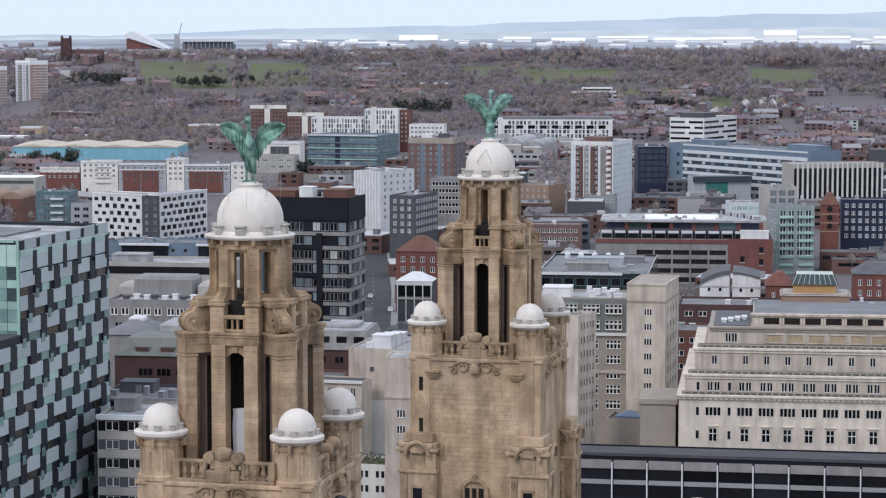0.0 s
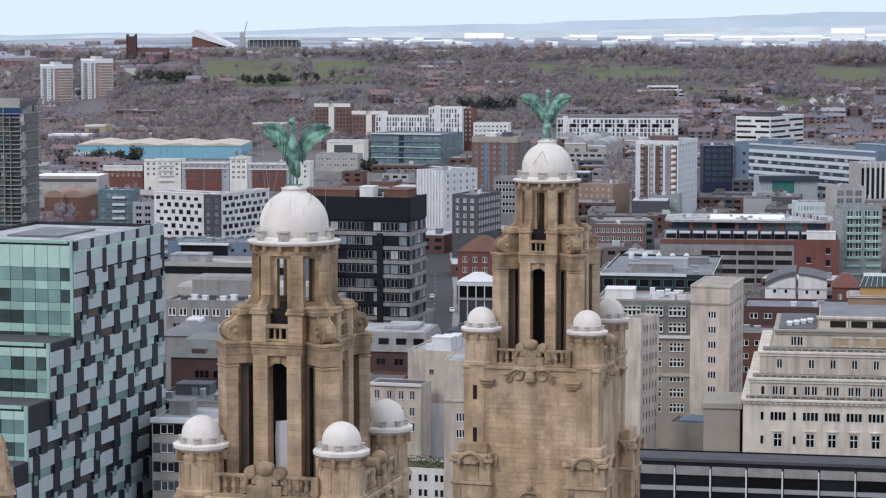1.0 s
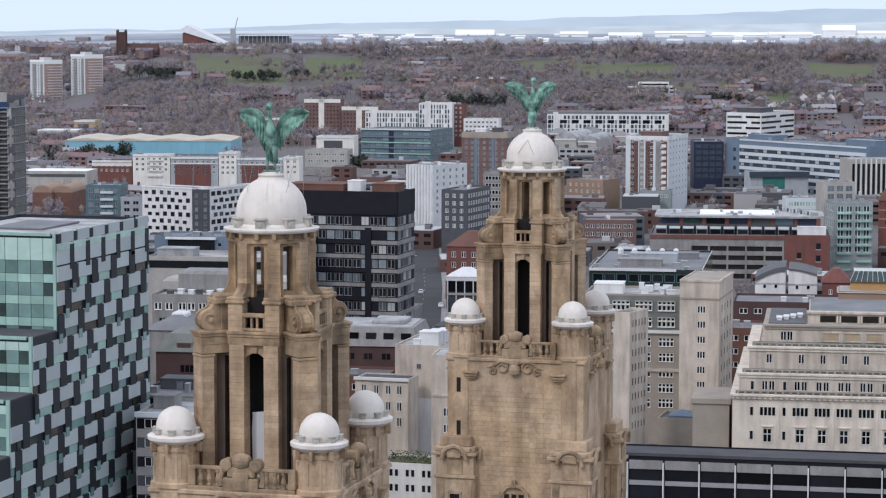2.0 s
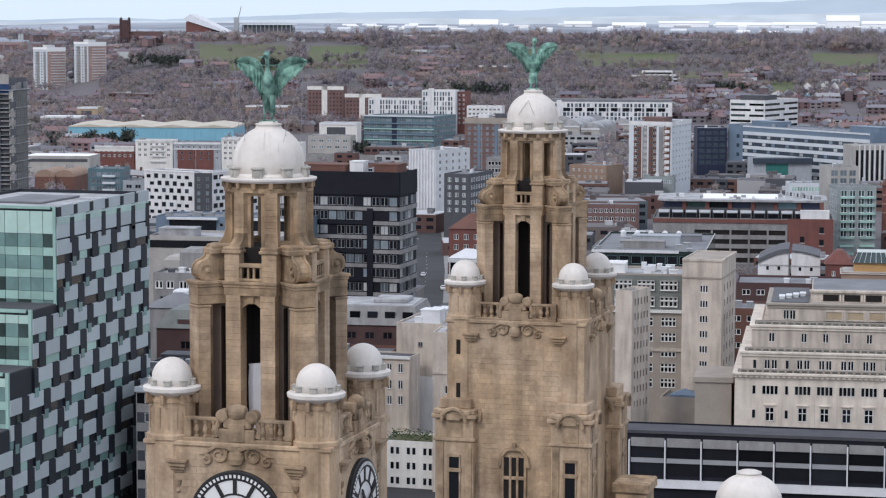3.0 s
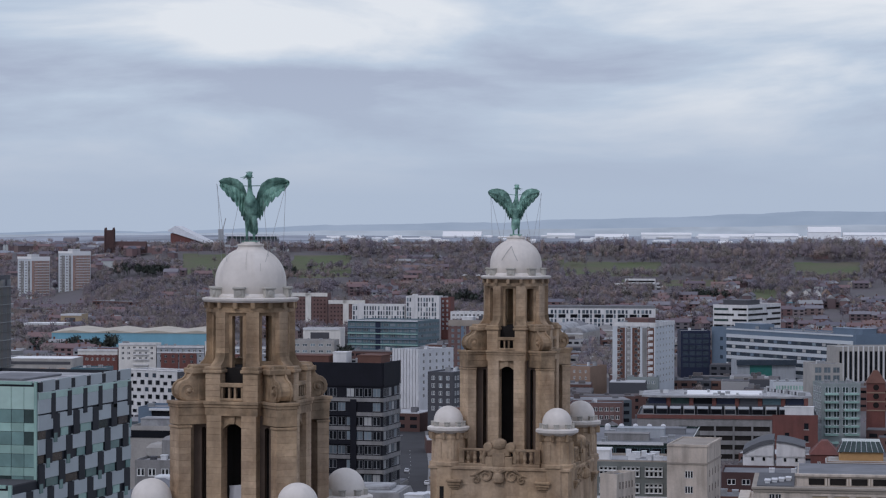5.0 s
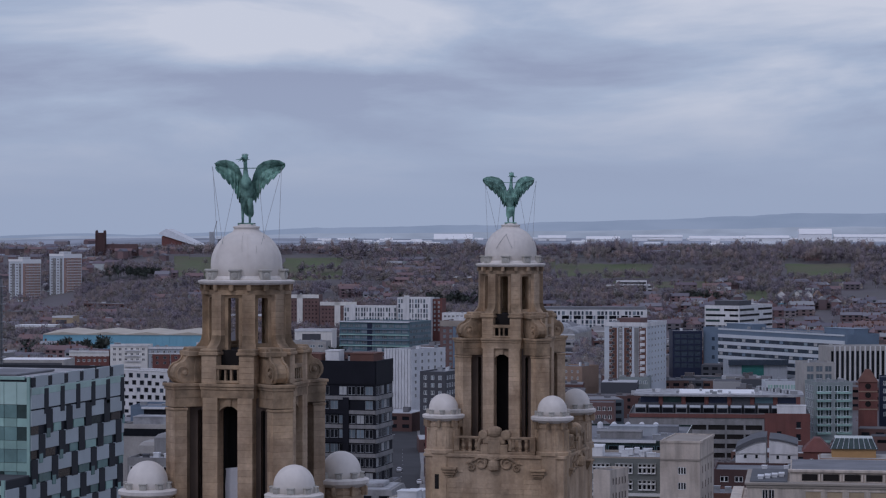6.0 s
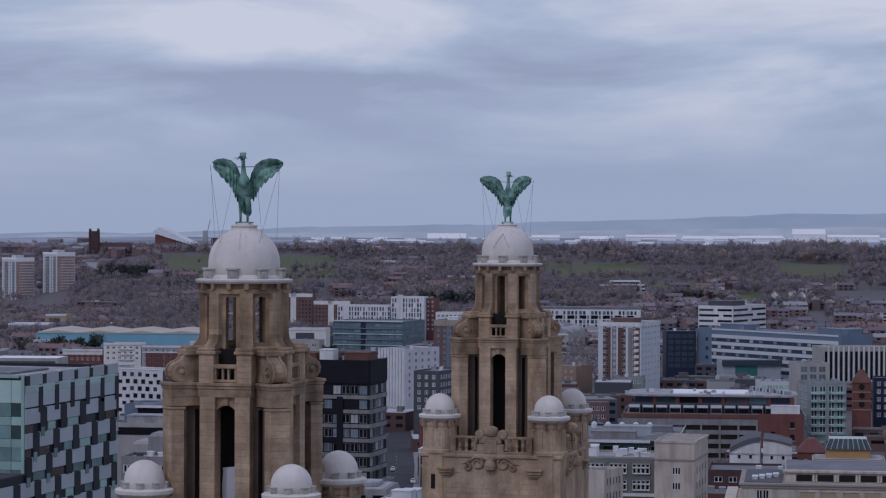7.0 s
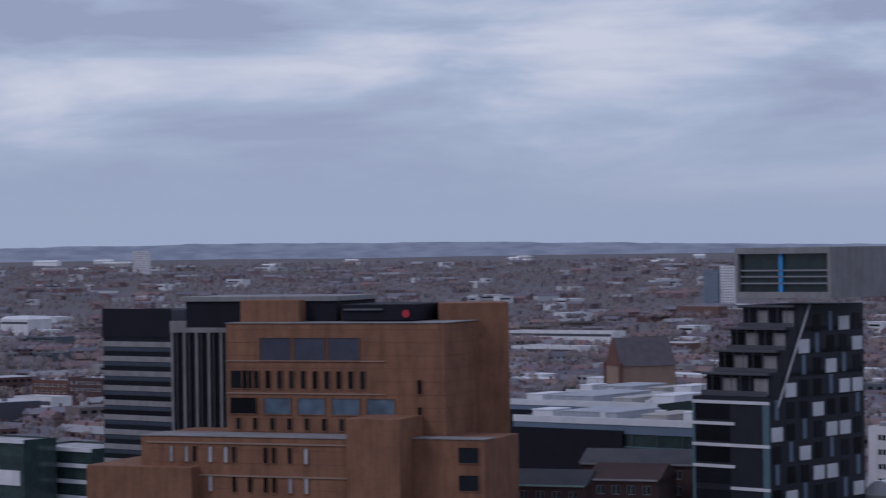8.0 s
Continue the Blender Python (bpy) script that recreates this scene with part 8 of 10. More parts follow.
# red corner house and white pavilion at the end of the street
t, h = plain_office("corner_house", "red brick corner house with white windows", -13.5, 786.7, -8, 15.0, 16.0, 29.2, BRICK, GLASS, 3.4, 1.5, 1.9, 3.2, "f", base=6.0, seed=61, units=0)
hip_roof(t, 15, 16, h, 4.6, 6.0, BROWN_BRICK)
t, h = shell("street_pavilion", "white canopied pavilion with dark glass front", -12.3, 726.7, -8, 11.2, 9.0, 25.4, DARK_GREY, ROOF_PALE, 6.0, parapet=0.2)
hip_roof(t, 11, 9, h + 0.05, 2.6, 4.2, WHITE_METAL)
for k in range(5):
    band(t, "white_column", "f", 11, 9, -5.4 + 2.65 * k, -5.1 + 2.65 * k, 6, h - 1.2, 0.4, WHITE_METAL)
band(t, "first_floor_edge", "f", 11, 9, -5.5, 5.5, h - 5.6, h - 5.0, 0.5, LIGHT_CONCRETE)
band(t, "white_fascia", "f", 11, 9, -5.7, 5.7, h - 1.2, h - 0.1, 0.5, WHITE_METAL)
band(t, "glass_front", "f", 11, 9, -5, 5, h - 4.6, h - 1.4, 0.1, GLASS)

# halls behind the stone offices on the east
for x, w, low, high, lab in ((77.0, 8.7, 28.9, 32.0, "hall with dark curved roof rising to one side"), (86.2, 8.1, 31.0, 32.5, "white hall with roof curving down")):
    t, h = shell("vaulted_hall", lab, x, 682.0 - (x - 77) * 0.3, -8, w, 20.0, 28.6, WHITE_WALL, LEAD, 5.0, parapet=0.2)
    rising = x < 80
    arc = []
    for k in range(13):
        u = k / 12
        lift = math.sin(math.pi / 2 * u) if rising else math.cos(math.pi / 2 * u)
        arc.append((w * u, low - 28.6 + (high - low) * lift))
    bm = bmesh.new()
    skin(bm, [[bm.verts.new((a, q, h + b)) for a, b in [(0.0, -0.5), *arc, (w, -0.5)]] for q in (0.0, 20.0)])
    part("gable", bm, WHITE_WALL, t)
    bm = bmesh.new()
    skin(bm, [[bm.verts.new((a, q, h + b)) for a, b in [(p, z + 0.04) for p, z in arc] + [(p, z + (1.3 if rising else 0.5)) for p, z in arc[::-1]]] for q in (-0.4, 20.2)])
    part("curved_roof", bm, LEAD, t)
    grid(t, window_mesh(1.0, 1.3, FRAME, GLASS, 0), "f", w, 20, [-1.6, 1.6], [h - 1.6])
t, h = plain_office("brick_gable_house", "dark red brick block with hipped roof", 94.6, 670.2, -8, 7.8, 12.0, 30.0, BRICK, GLASS, 3.3, 1.0, 1.5, 3.0, "f", base=6.0, seed=62, units=0)
hip_roof(t, 7.8, 12, h, 3.6, 3.0, BRICK)
t, h = shell("glass_roof_house", "ochre block under a green glass roof", 94.0, 634.8, -8, 18.4, 14.0, 31.5, TAN_BRICK, LEAD, 5.0, parapet=0.2)
hip_roof(t, 18.4, 14, h - 0.4, 0.5, 0.8, LIGHT_CONCRETE, name="white_gutter")
bm = bmesh.new()
bevel_box(bm, 3.2, 14.8, 2.0, 12, h, h + 3.2, 0.1)
part("ochre_storey", bm, material("ochre_render", (0.5, 0.3, 0.13), 0.85, 0.2), t)
bm = bmesh.new()
skin(bm, [[bm.verts.new(p) for p in ((2.6, 1.4, h + 2.4), (15.4, 1.4, h + 2.4), (15.4, 12.6, h + 2.4), (2.6, 12.6, h + 2.4))], [bm.verts.new(p) for p in ((4.0, 2.6, h + 5.2), (14.0, 2.6, h + 5.2), (14.0, 11.4, h + 5.2), (4.0, 11.4, h + 5.2))]])
part("glass_roof", bm, TEAL_DARK, t, "green glass hipped roof")
for k in range(9):
    bm = bmesh.new()
    tube(bm, [(3.0 + 1.5 * k, 1.3, h + 2.5), (4.2 + 1.2 * k, 2.5, h + 5.25)], 0.07, 4)
    part("glazing_bar", bm, PALE_RIBBON, t)
t, h = plain_office("dark_glass_block", "dark teal glass block with pale flat roof", 30.4, 706.1, -8, 33.6, 62.0, 30.2, TEAL_DARK, GLASS, 3.4, 3.0, 2.4, 3.6, "f", TEAL_CLAD, 0, roof=ROOF_FELT, base=6.0, seed=63, units=0)
TAKEN.append((26.0, 768.0, -8, 44.0, 110.0))     # open yard behind
for q, z0, z1, mat in ((14, 0.2, 1.6, CONCRETE), (24, 0.2, 2.4, PALE_GREY), (38, 0.1, 1.4, ROOF_FELT)):
    roof_box(t, 3 + q * 0.3, 15 + q * 0.4, q, q + 6, h - 0.7, h + z1, mat)
vents(t, 8, 33.6, 50, h, 64, STEEL)
band(t, "white_roof_edge", "f", 33.6, 62, -16.8, 9, h - 0.6, h + 0.2, 0.4, WHITE_METAL)
for k in range(5):
    bm = bmesh.new()
    lathe(bm, [(0.9, 0), (0.9, 1.4), (0.6, 1.9), (0.1, 2.1)], 12, m=Matrix.Translation((5 + 4.4 * k, 52, h - 0.6)))
    part("roof_cowl", bm, WHITE_METAL, t)
t, h = shell("brick_turret_house", "orange brick tower with arched openings", 159.8, 973.6, -8, 7.5, 9.0, 31.0, BRICK, BROWN_BRICK, 5.0, parapet=0.2)
hip_roof(t, 7.5, 9, h, 5.0, 2.8, BROWN_BRICK)
for z in (h - 3.6, h - 7.2, h - 10.8):
    band(t, "stone_string", "f", 7.5, 9, -3.8, 3.8, z - 0.5, z, 0.2, TAN_BRICK)
    # near-black disc on the wall for the shade in the arch
    bm = bmesh.new()
    lathe(bm, [(1.2, 0.0), (1.2, 0.2)], 16, m=pose(3.75, 0.05, z + 1.9, 90, 0, 0))
    part("arched_opening", bm, OPENING_SHADE, t)
t, h = plain_office("navy_flats", "navy clad flats with white windows", 171.5, 992.0, -8, 30.0, 14.0, 32.0, NAVY, GLASS_PALE, 3.2, 1.5, 1.8, 2.8, "f", base=6.0, seed=64)
t, h = plain_office("brick_offices", "red brick offices with grey slate roof", 131.3, 735.1, -8, 22.0, 14.0, 26.6, BRICK, GLASS, 3.3, 1.3, 1.9, 2.9, "f", base=6.0, seed=65)
hip_roof(t, 22, 14, h, 3.4, 4.5, LEAD)
# further low blocks
for x, y, w, d, top, wall, roof, lab in (
    (-40.0, 530.0, 18.0, 14.0, 24.0, BROWN_BRICK, LEAD, "dark brick roof block beside offices"),
    (34.0, 790.0, 28.0, 22.0, 23.0, CONCRETE, ROOF_PALE, "grey offices with crowded roof plant"),
    (67.1, 645.4, 60.0, 20.0, 27.5, DARK_BRICK, ROOF_FELT, "brown brick offices with small windows"),
    (60.0, 600.0, 20.0, 16.0, 26.0, BROWN_BRICK, ROOF_FELT, "brown brick rear offices with white door frame"),
):
    t, h = plain_office("city_offices", lab, x, y, -8, w, d, top, wall, GLASS, 3.4, 2.2, 1.5, 4.0, "fr", base=5.0, foot=(top - 5) * 0.45, units=6, roof=roof, seed=int(abs(x * 3 + y)), head=0.9)
    if "bands" in lab:
        for k in range(3):
            band(t, "white_band", "f", w, d, -w / 2, w / 2, h - 0.8 - 4 * k, h - 4 * k, 0.4, WHITE_METAL)

# buildings in the northern view
for x, y, w, d, top, wall, roof, lab in (
    (-152.5, 528.0, 23.0, 20.0, 39.3, LIGHT_CONCRETE, ROOF_FELT, "long pale office with ribbon windows"),
    (-183.2, 575.0, 7.6, 12.0, 46.4, WHITE_WALL, ROOF_PALE, "narrow white rendered office block"),
    (-134.0, 600.0, 22.0, 16.0, 36.0, BROWN_BRICK, ROOF_FELT, "brown brick rear offices with flat roof"),
    (-265.0, 470.0, 36.0, 24.0, 30.0, BROWN_BRICK, LEAD, "red and grey gabled offices"),
    (-231.0, 462.0, 8.0, 10.0, 36.0, BLACK_CLAD, ROOF_FELT, "small black clad office block"),
    (-821.5, 1071.4, 33.0, 24.0, 23.7, BROWN_BRICK, ROOF_FELT, "dark warehouse with a flat roof"),
    (-776.1, 1043.1, 26.7, 24.0, 27.0, DARK_BRICK, ROOF_FELT, "dark red brick warehouse block"),
):
    plain_office("city_offices", lab, x, y, -10, w, d, top, wall, GLASS, 3.6, 2.4, 1.6, 4.2, "fr", base=6.0, foot=(top - 6) * 0.5, units=6, roof=roof, seed=int(abs(x * 3 + y)))


for x, y, w, top, wall, lab in ((-177.6, 621.6, 15.1, 49.8, TAN_BRICK, "tan brick flats with tall pale windows"), (-161.5, 660.0, 14.9, 48.9, BROWN_BRICK, "dark brown flats with tall narrow windows")):
    plain_office("city_flats", lab, x, y, -10, w, 16.0, top, wall, GLASS, 3.7, 1.2, 2.9, 2.6, "fr", FRAME, 0, base=6.0, foot=14.0, seed=int(-x))
t, h = shell("vaulted_hall", "small hall with white barrel-vaulted roofs", -150.0, 465.0, -10, 16.0, 18.0, 41.0, LIGHT_CONCRETE, ROOF_PALE, 6.0)
for k in range(2):
    bm = bmesh.new()
    lathe(bm, [(3.6, 0), (3.6, 17.5)], 24, m=pose(4.2 + 7.4 * k, 17.8, h - 0.6, 90, 0, 0))
    part("barrel_roof", bm, WHITE_METAL, t)
# wide glass halls with white roofs
for x, y, w, d, top, lab in ((-258.5, 528.9, 54.0, 30.0, 50.6, "long green glass hall with white roof edge"), (-291.7, 595.2, 48.0, 40.0, 50.0, "white flat-roofed hall with stepped roof"), (-300.0, 650.0, 40.0, 30.0, 49.4, "white roofed hall with plant rooms")):
    t, h = shell("glass_hall", lab, x, y, -10, w, d, top, TEAL_DARK, ROOF_PALE, 6.0)
    band(t, "white_roof_edge", "f", w, d, -w / 2, w / 2, h - 1.3, h + 0.3, 0.5, WHITE_METAL)
    band(t, "grey_fascia", "f", w, d, -w / 2, w / 2, h - 3.4, h - 1.3, 0.3, BLUE_GREY)
    for k in range(4):
        band(t, "glass_rail", "f", w, d, -w / 2, w / 2, h - 6.6 - 5 * k, h - 6.3 - 5 * k, 0.3, TEAL_CLAD)
    band(t, "dark_bay", "f", w, d, -w / 2, w * 0.1, 2, h - 2.6, 1.2, BLACK_CLAD)
    for k in range(3):
        band(t, "mullion", "f", w, d, w * (0.14 + 0.13 * k), w * (0.14 + 0.13 * k) + 0.3, 2, h - 2.6, 0.25, DARK_GREY)
    roof_box(t, w * 0.2, w * 0.5, 5, d - 6, h - 0.7, h + 1.3, PALE_GREY)
    roof_box(t, w * 0.62, w * 0.75, 6, d - 8, h - 0.7, h + 1.0, LIGHT_CONCRETE)
    roof_box(t, w * 0.05, w * 0.16, 4, d * 0.4, h - 0.7, h + 1.5, WHITE_METAL)
    roof_box(t, w * 0.8, w * 0.95, d * 0.3, d * 0.7, h - 0.7, h + 1.6, WHITE_METAL)
    vents(t, 9, w, d, h, int(-x), WHITE_METAL)
    grid(t, window_mesh(2.4, 2.8, TEAL_CLAD, SIDE_GLASS, 1, 0.1, 0.1), "f", w, d, span(9, w, 1.0), [h - 10.8], lambda i, j: i < 5)
t, h = shell("old_church", "old stone church with big slate roof", -458.3, 1054.8, 44, 28.4, 20.6, 35.5, TAN_BRICK, LEAD, 8.0, parapet=0.1)
bm = bmesh.new()
v = [bm.verts.new(p) for p in ((0.4, -0.6, h - 0.3), (28.8, -0.6, h - 0.3), (28.8, 21.2, h - 0.3), (0.4, 21.2, h - 0.3), (0.4, 10.3, h + 13.2), (28.8, 10.3, h + 13.2))]
for f in ((0, 1, 5, 4), (2, 3, 4, 5), (0, 4, 3), (1, 2, 5)):
    bm.faces.new([v[k] for k in f])
gable = bmesh.new()
v = [[gable.verts.new(p) for p in ((x, 0.1, h - 0.2), (x, 20.5, h - 0.2), (x, 10.3, h + 13.8))] for x in (-0.3, 0.35)]
skin(gable, v)
part("stone_gable", gable, BROWN_BRICK, t)
for k in range(2):
    buttress = bmesh.new()
    bevel_box(buttress, -0.9, 0.9, -0.8 + 20.6 * k, 0.8 + 20.6 * k, 0, h + 1.5, 0.15)
    part("buttress", buttress, BROWN_BRICK, t)
part("slate_roof", bm, material("purple_slate", (0.12, 0.105, 0.115), 0.9, 0.3, 0.3, 2.0, 0.1), t)
for x, y, w, d, top, lab in ((-768.0, 986.4, 28.0, 14.0, 20.5, "low white rendered shed beside warehouses"), (-769.4, 1571.9, 60.0, 24.0, 22.5, "long white roofed shed among houses"), (-881.3, 1795.5, 104.0, 20.0, 25.5, "long white roofed depot among houses"), (-1422.6, 1807.4, 39.0, 30.0, 34.0, "white hall with rounded roof")):
    t, h = shell("white_shed", lab, x, y, -10, w, d, top, WHITE_WALL, ROOF_PALE, None, category="warehouse")
    band(t, "dark_strip", "f", w, d, -w / 2 + 1, w / 2 - 1, h - 4.2, h - 2.2, 0.1, DARK_GREY)
    if "rounded" in lab:
        hip_roof(t, w, d, h, 3.0, 4.0, WHITE_METAL)
# low brick works in front of the glass halls
for k, (x, y, w, d, top) in enumerate(((-208.0, 424.0, 15.0, 12.0, 45.0), (-194.0, 430.0, 14.0, 14.0, 46.0), (-203.0, 446.0, 24.0, 12.0, 47.5))):
    t, h = shell("brick_works", "dark red brick works with pitched tile roof", x, y, 8, w, d, top, DARK_BRICK, DARK_ROOF, 6.0, parapet=0.3)
    bm = bmesh.new()
    v = [bm.verts.new(p) for p in ((-0.4, -0.4, h), (w + 0.4, -0.4, h), (w + 0.4, d + 0.4, h), (-0.4, d + 0.4, h), (-0.4, d / 2, h + 2.6), (w + 0.4, d / 2, h + 2.6))]
    for f in ((0, 1, 5, 4), (2, 3, 4, 5), (0, 4, 3), (1, 2, 5), (0, 3, 2, 1)):
        bm.faces.new([v[i] for i in f])
    part("tile_roof", bm, DARK_BRICK if k % 2 else DARK_ROOF, t)
    band(t, "gutter", "f", w, d, -w / 2, w / 2, h - 0.3, h + 0.05, 0.55, (TEAL_GLASS, LIGHT_CONCRETE, CONCRETE)[k])
    grid(t, window_mesh(1.6, 1.8, GREY_FRAME, GLASS, 1), "f", w, d, span(4, w, 0.8), [h - 3.0, h - 6.2])
# white-walled tower far north
plain_office("far_tower_block", "white far tower block of flats", -2241.4, 3191.7, 20, 25.3, 16, 100.9, WHITE_WALL, GLASS, 3.0, 2.0, 1.4, 4.0, "f", base=20.0, seed=44)


# white gabled houses below the ridge
for k, (x, w, wall_top, ridge, wall, low) in enumerate(((294.0, 14.0, 31.0, 37.4, WHITE_WALL, BLUE_SHED), (309.5, 12.0, 32.0, 37.6, CREAM, BRICK), (307.0, 9.0, 26.5, 30.5, CREAM, None), (322.5, 8.0, 33.0, 38.0, WHITE_WALL, None), (331.5, 9.0, 32.0, 37.5, TAN_BRICK, None), (341.0, 17.0, 30.0, 33.5, BRICK, None), (264.0, 12.0, 27.5, 30.5, WHITE_WALL, None), (360.0, 15.0, 29.0, 33.0, PORTLAND_DARK, LIGHT_CONCRETE))):
    back = 2288.0 - 6.0 * (k == 2) - 0.12 * (x - 294) - 30.0 * (k == 6)
    t, h = shell("gabled_house", "gabled house with steep roof on the slope", x, back, -6 + 9 * (k % 3), w, 11.0, wall_top, wall, LEAD, None, category="house", parapet=0.1, group="gabled houses below the ridge")
    rise = ridge - wall_top
    bm = bmesh.new()
    skin(bm, [[bm.verts.new((a, q, h + b)) for a, b in ((0, 0), (w, 0), (w / 2, rise))] for q in (0.0, 0.4)])
    part("gable", bm, wall, t)
    bm = bmesh.new()
    skin(bm, [[bm.verts.new((a, q, h + b)) for a, b in ((-0.5, -0.2), (w / 2, rise + 0.35), (w + 0.5, -0.2), (w / 2, rise - 0.05))] for q in (-0.4, 11.4)])
    part("pitched_roof", bm, LEAD if k % 2 else TAN_BRICK, t)
    if low is not None:
        band(t, "painted_ground_floor", "f", w, 11, -w / 2, w / 2, 0, h - 5.0, 0.06, low)
    grid(t, window_mesh(1.4, 1.5, FRAME, GLASS, 0), "f", w, 11, span(3, w, 1.0), [h - 2.6])


# ---- landmarks on the ridge ----
t = thing("church_tower", "dark square church tower beside its nave", "church", pose(-436, 2844, 66))
bm = bmesh.new()
bevel_box(bm, -5, 5, -5, 5, 0, 27.5, 0.3)
for sx in (-1, 1):
    for sy in (-1, 1):
        lathe(bm, [(1.2, 0), (1.1, 27), (0.9, 29), (0.1, 31)], 6, m=Matrix.Translation((sx * 4.8, sy * 4.8, 0)))
part("tower", bm, DARK_BRICK, t)
bm = bmesh.new()
prism(bm, [(5, -5), (44, -5), (44, 8), (5, 8)], 0, 7)
v = [bm.verts.new(p) for p in ((5, -6, 7), (44, -6, 7), (44, 9, 7), (5, 9, 7), (5, 1.5, 14), (44, 1.5, 14))]
for f in ((0, 1, 5, 4), (2, 3, 4, 5), (0, 4, 3), (1, 2, 5)):
    bm.faces.new([v[k] for k in f])
part("nave", bm, DARK_BRICK, t)

t = thing("stadium", "stadium with a white raking roof and red brick end", "stadium", pose(-500, 3912, 62))
bm = bmesh.new()
v = [bm.verts.new(p) for p in ((0, 0, 0), (70, 0, 0), (70, 90, 0), (0, 90, 0), (0, 0, 26), (6, 0, 30), (60, 0, 4), (0, 90, 26), (6, 90, 30), (60, 90, 4))]
for f in ((0, 1, 6, 5, 4), (3, 7, 8, 9, 2), (0, 4, 7, 3), (0, 3, 2, 1), (4, 5, 8, 7)):
    bm.faces.new([v[k] for k in f])
part("end_wall", bm, BRICK, t)
bm = bmesh.new()
v = [bm.verts.new(p) for p in ((-4, -3, 32), (8, -3, 39), (72, -3, 8), (-4, 93, 32), (8, 93, 39), (72, 93, 8), (-4, -3, 30), (72, -3, 6), (-4, 93, 30), (72, 93, 6))]
for f in ((0, 1, 4, 3), (1, 2, 5, 4), (0, 6, 7, 2, 1), (3, 4, 5, 9, 8), (6, 8, 9, 7), (2, 7, 9, 5), (0, 3, 8, 6)):
    bm.faces.new([v[k] for k in f])
part("roof", bm, WHITE_METAL, t, "white raking roof")
bm = bmesh.new()
bevel_box(bm, 76, 84, 20, 30, 0, 34, 0.5)
tube(bm, [(80, 25, 20), (88, 25, 52)], 0.8, 5)
part("crane_mast", bm, STEEL, t)
t = thing("stadium_stand", "grey stadium stand with flat pale roof", "stadium", pose(-405, 3880, 62))
bm = bmesh.new()
quad_box(bm, 0, 82, 0, 50, 0, 18)
part("wall", bm, DARK_GREY, t)
bm = bmesh.new()
quad_box(bm, 0.5, 81.5, 2, 48, 18, 22)
part("upper_tier", bm, TEAL_DARK, t)
bm = bmesh.new()
bevel_box(bm, -3, 85, -4, 54, 22, 23.4, 0.4)
for k in range(14):
    tube(bm, [(-2 + 6.2 * k, -3.5, 23.4), (1.1 + 6.2 * k, -3.5, 26.0), (4.2 + 6.2 * k, -3.5, 23.4)], 0.35, 4)
bevel_box(bm, -3, 85, -4.2, -3.0, 25.7, 26.4, 0.2)
part("roof", bm, WHITE_METAL, t)
for k in range(12):
    bm = bmesh.new()
    quad_box(bm, 2 + 6.9 * k, 3 + 6.9 * k, -1, 0, 0, 22.1)
    part("column", bm, STEEL, t)

# pale sheds and roofs on the far plain
rng = random.Random(21)
for k in range(70):
    a = rng.uniform(-4, 13) if k < 50 else rng.uniform(-42, -12)
    r = rng.uniform(3950, 4600)
    x, y = r * math.sin(radians(a)), r * math.cos(radians(a))
    w, dd = (rng.uniform(6, 26) * (1.8 if a > 6 else 1.0), rng.uniform(12, 30)) if k < 50 else (rng.uniform(12, 60), 16)
    z = ground_z(x, y)
    top = rng.uniform(1.8, 4.6) if k < 50 else rng.uniform(5, 9)
    t = thing("far_shed", "pale warehouse with white roof on the far plain", "warehouse", pose(x, y, z, 0, 0, rng.uniform(-12, 12)), "sheds on the far plain")
    bm = bmesh.new()
    quad_box(bm, -w / 2, w / 2, 0, dd, -6, top)
    part("wall", bm, (LIGHT_CONCRETE, PALE_RIBBON, BRIGHT_WHITE)[k % 3], t)
    bm = bmesh.new()
    skin(bm, [[bm.verts.new((q, y_, z_)) for y_, z_ in ((-0.6, top - 2.0), (-0.6, top - 1.4), (dd * 0.4, top + 1.4), (dd + 0.6, top - 0.4), (dd + 0.6, top - 1.0))] for q in (-w / 2 - 0.5, w / 2 + 0.5)])
    part("roof", bm, BRIGHT_WHITE, t)
for x, y, w, top, depth in ((590.9, 4253.2, 57.3, 101.5, 9.0), (-162.4, 4291.0, 73.2, 80.5, 16.0), (-63.2, 4593.7, 73.8, 92.1, 9.0), (395.0, 4240.0, 150.0, 88.5, 4.0), (650.0, 4230.0, 90.0, 91.5, 4.0), (300.0, 4330.0, 90.0, 90.5, 3.0), (490.0, 4200.0, 75.0, 89.5, 4.0), (215.0, 4300.0, 60.0, 88.0, 5.0), (130.0, 4350.0, 50.0, 89.5, 4.0), (780.0, 4210.0, 120.0, 91.0, 4.0)):
    low = ground_z(x, y) - 2
    t = thing("far_warehouse", "bright white warehouse on the far plain", "warehouse", pose(x, y, low, 0, 0, -4), "warehouses on the far plain")
    bm = bmesh.new()
    bevel_box(bm, 0, w, 0, 40, 0, top - low - depth, 0.3)
    part("wall", bm, BRIGHT_WHITE, t)
    bm = bmesh.new()
    skin(bm, [[bm.verts.new((x_, y_, z_)) for y_, z_ in ((-1, top - low - depth), (-1, top - low - depth + 0.5), (10, top - low + 1), (40.5, top - low - 0.5), (40.5, top - low - 1.2))] for x_ in (-0.5, w + 0.5)])
    part("roof", bm, BRIGHT_WHITE, t)
    bm = bmesh.new()
    bevel_box(bm, w * 0.3, w * 0.3 + 5, -0.2, 0.3, 0, 5, 0.1)
    part("loading_door", bm, STEEL, t)
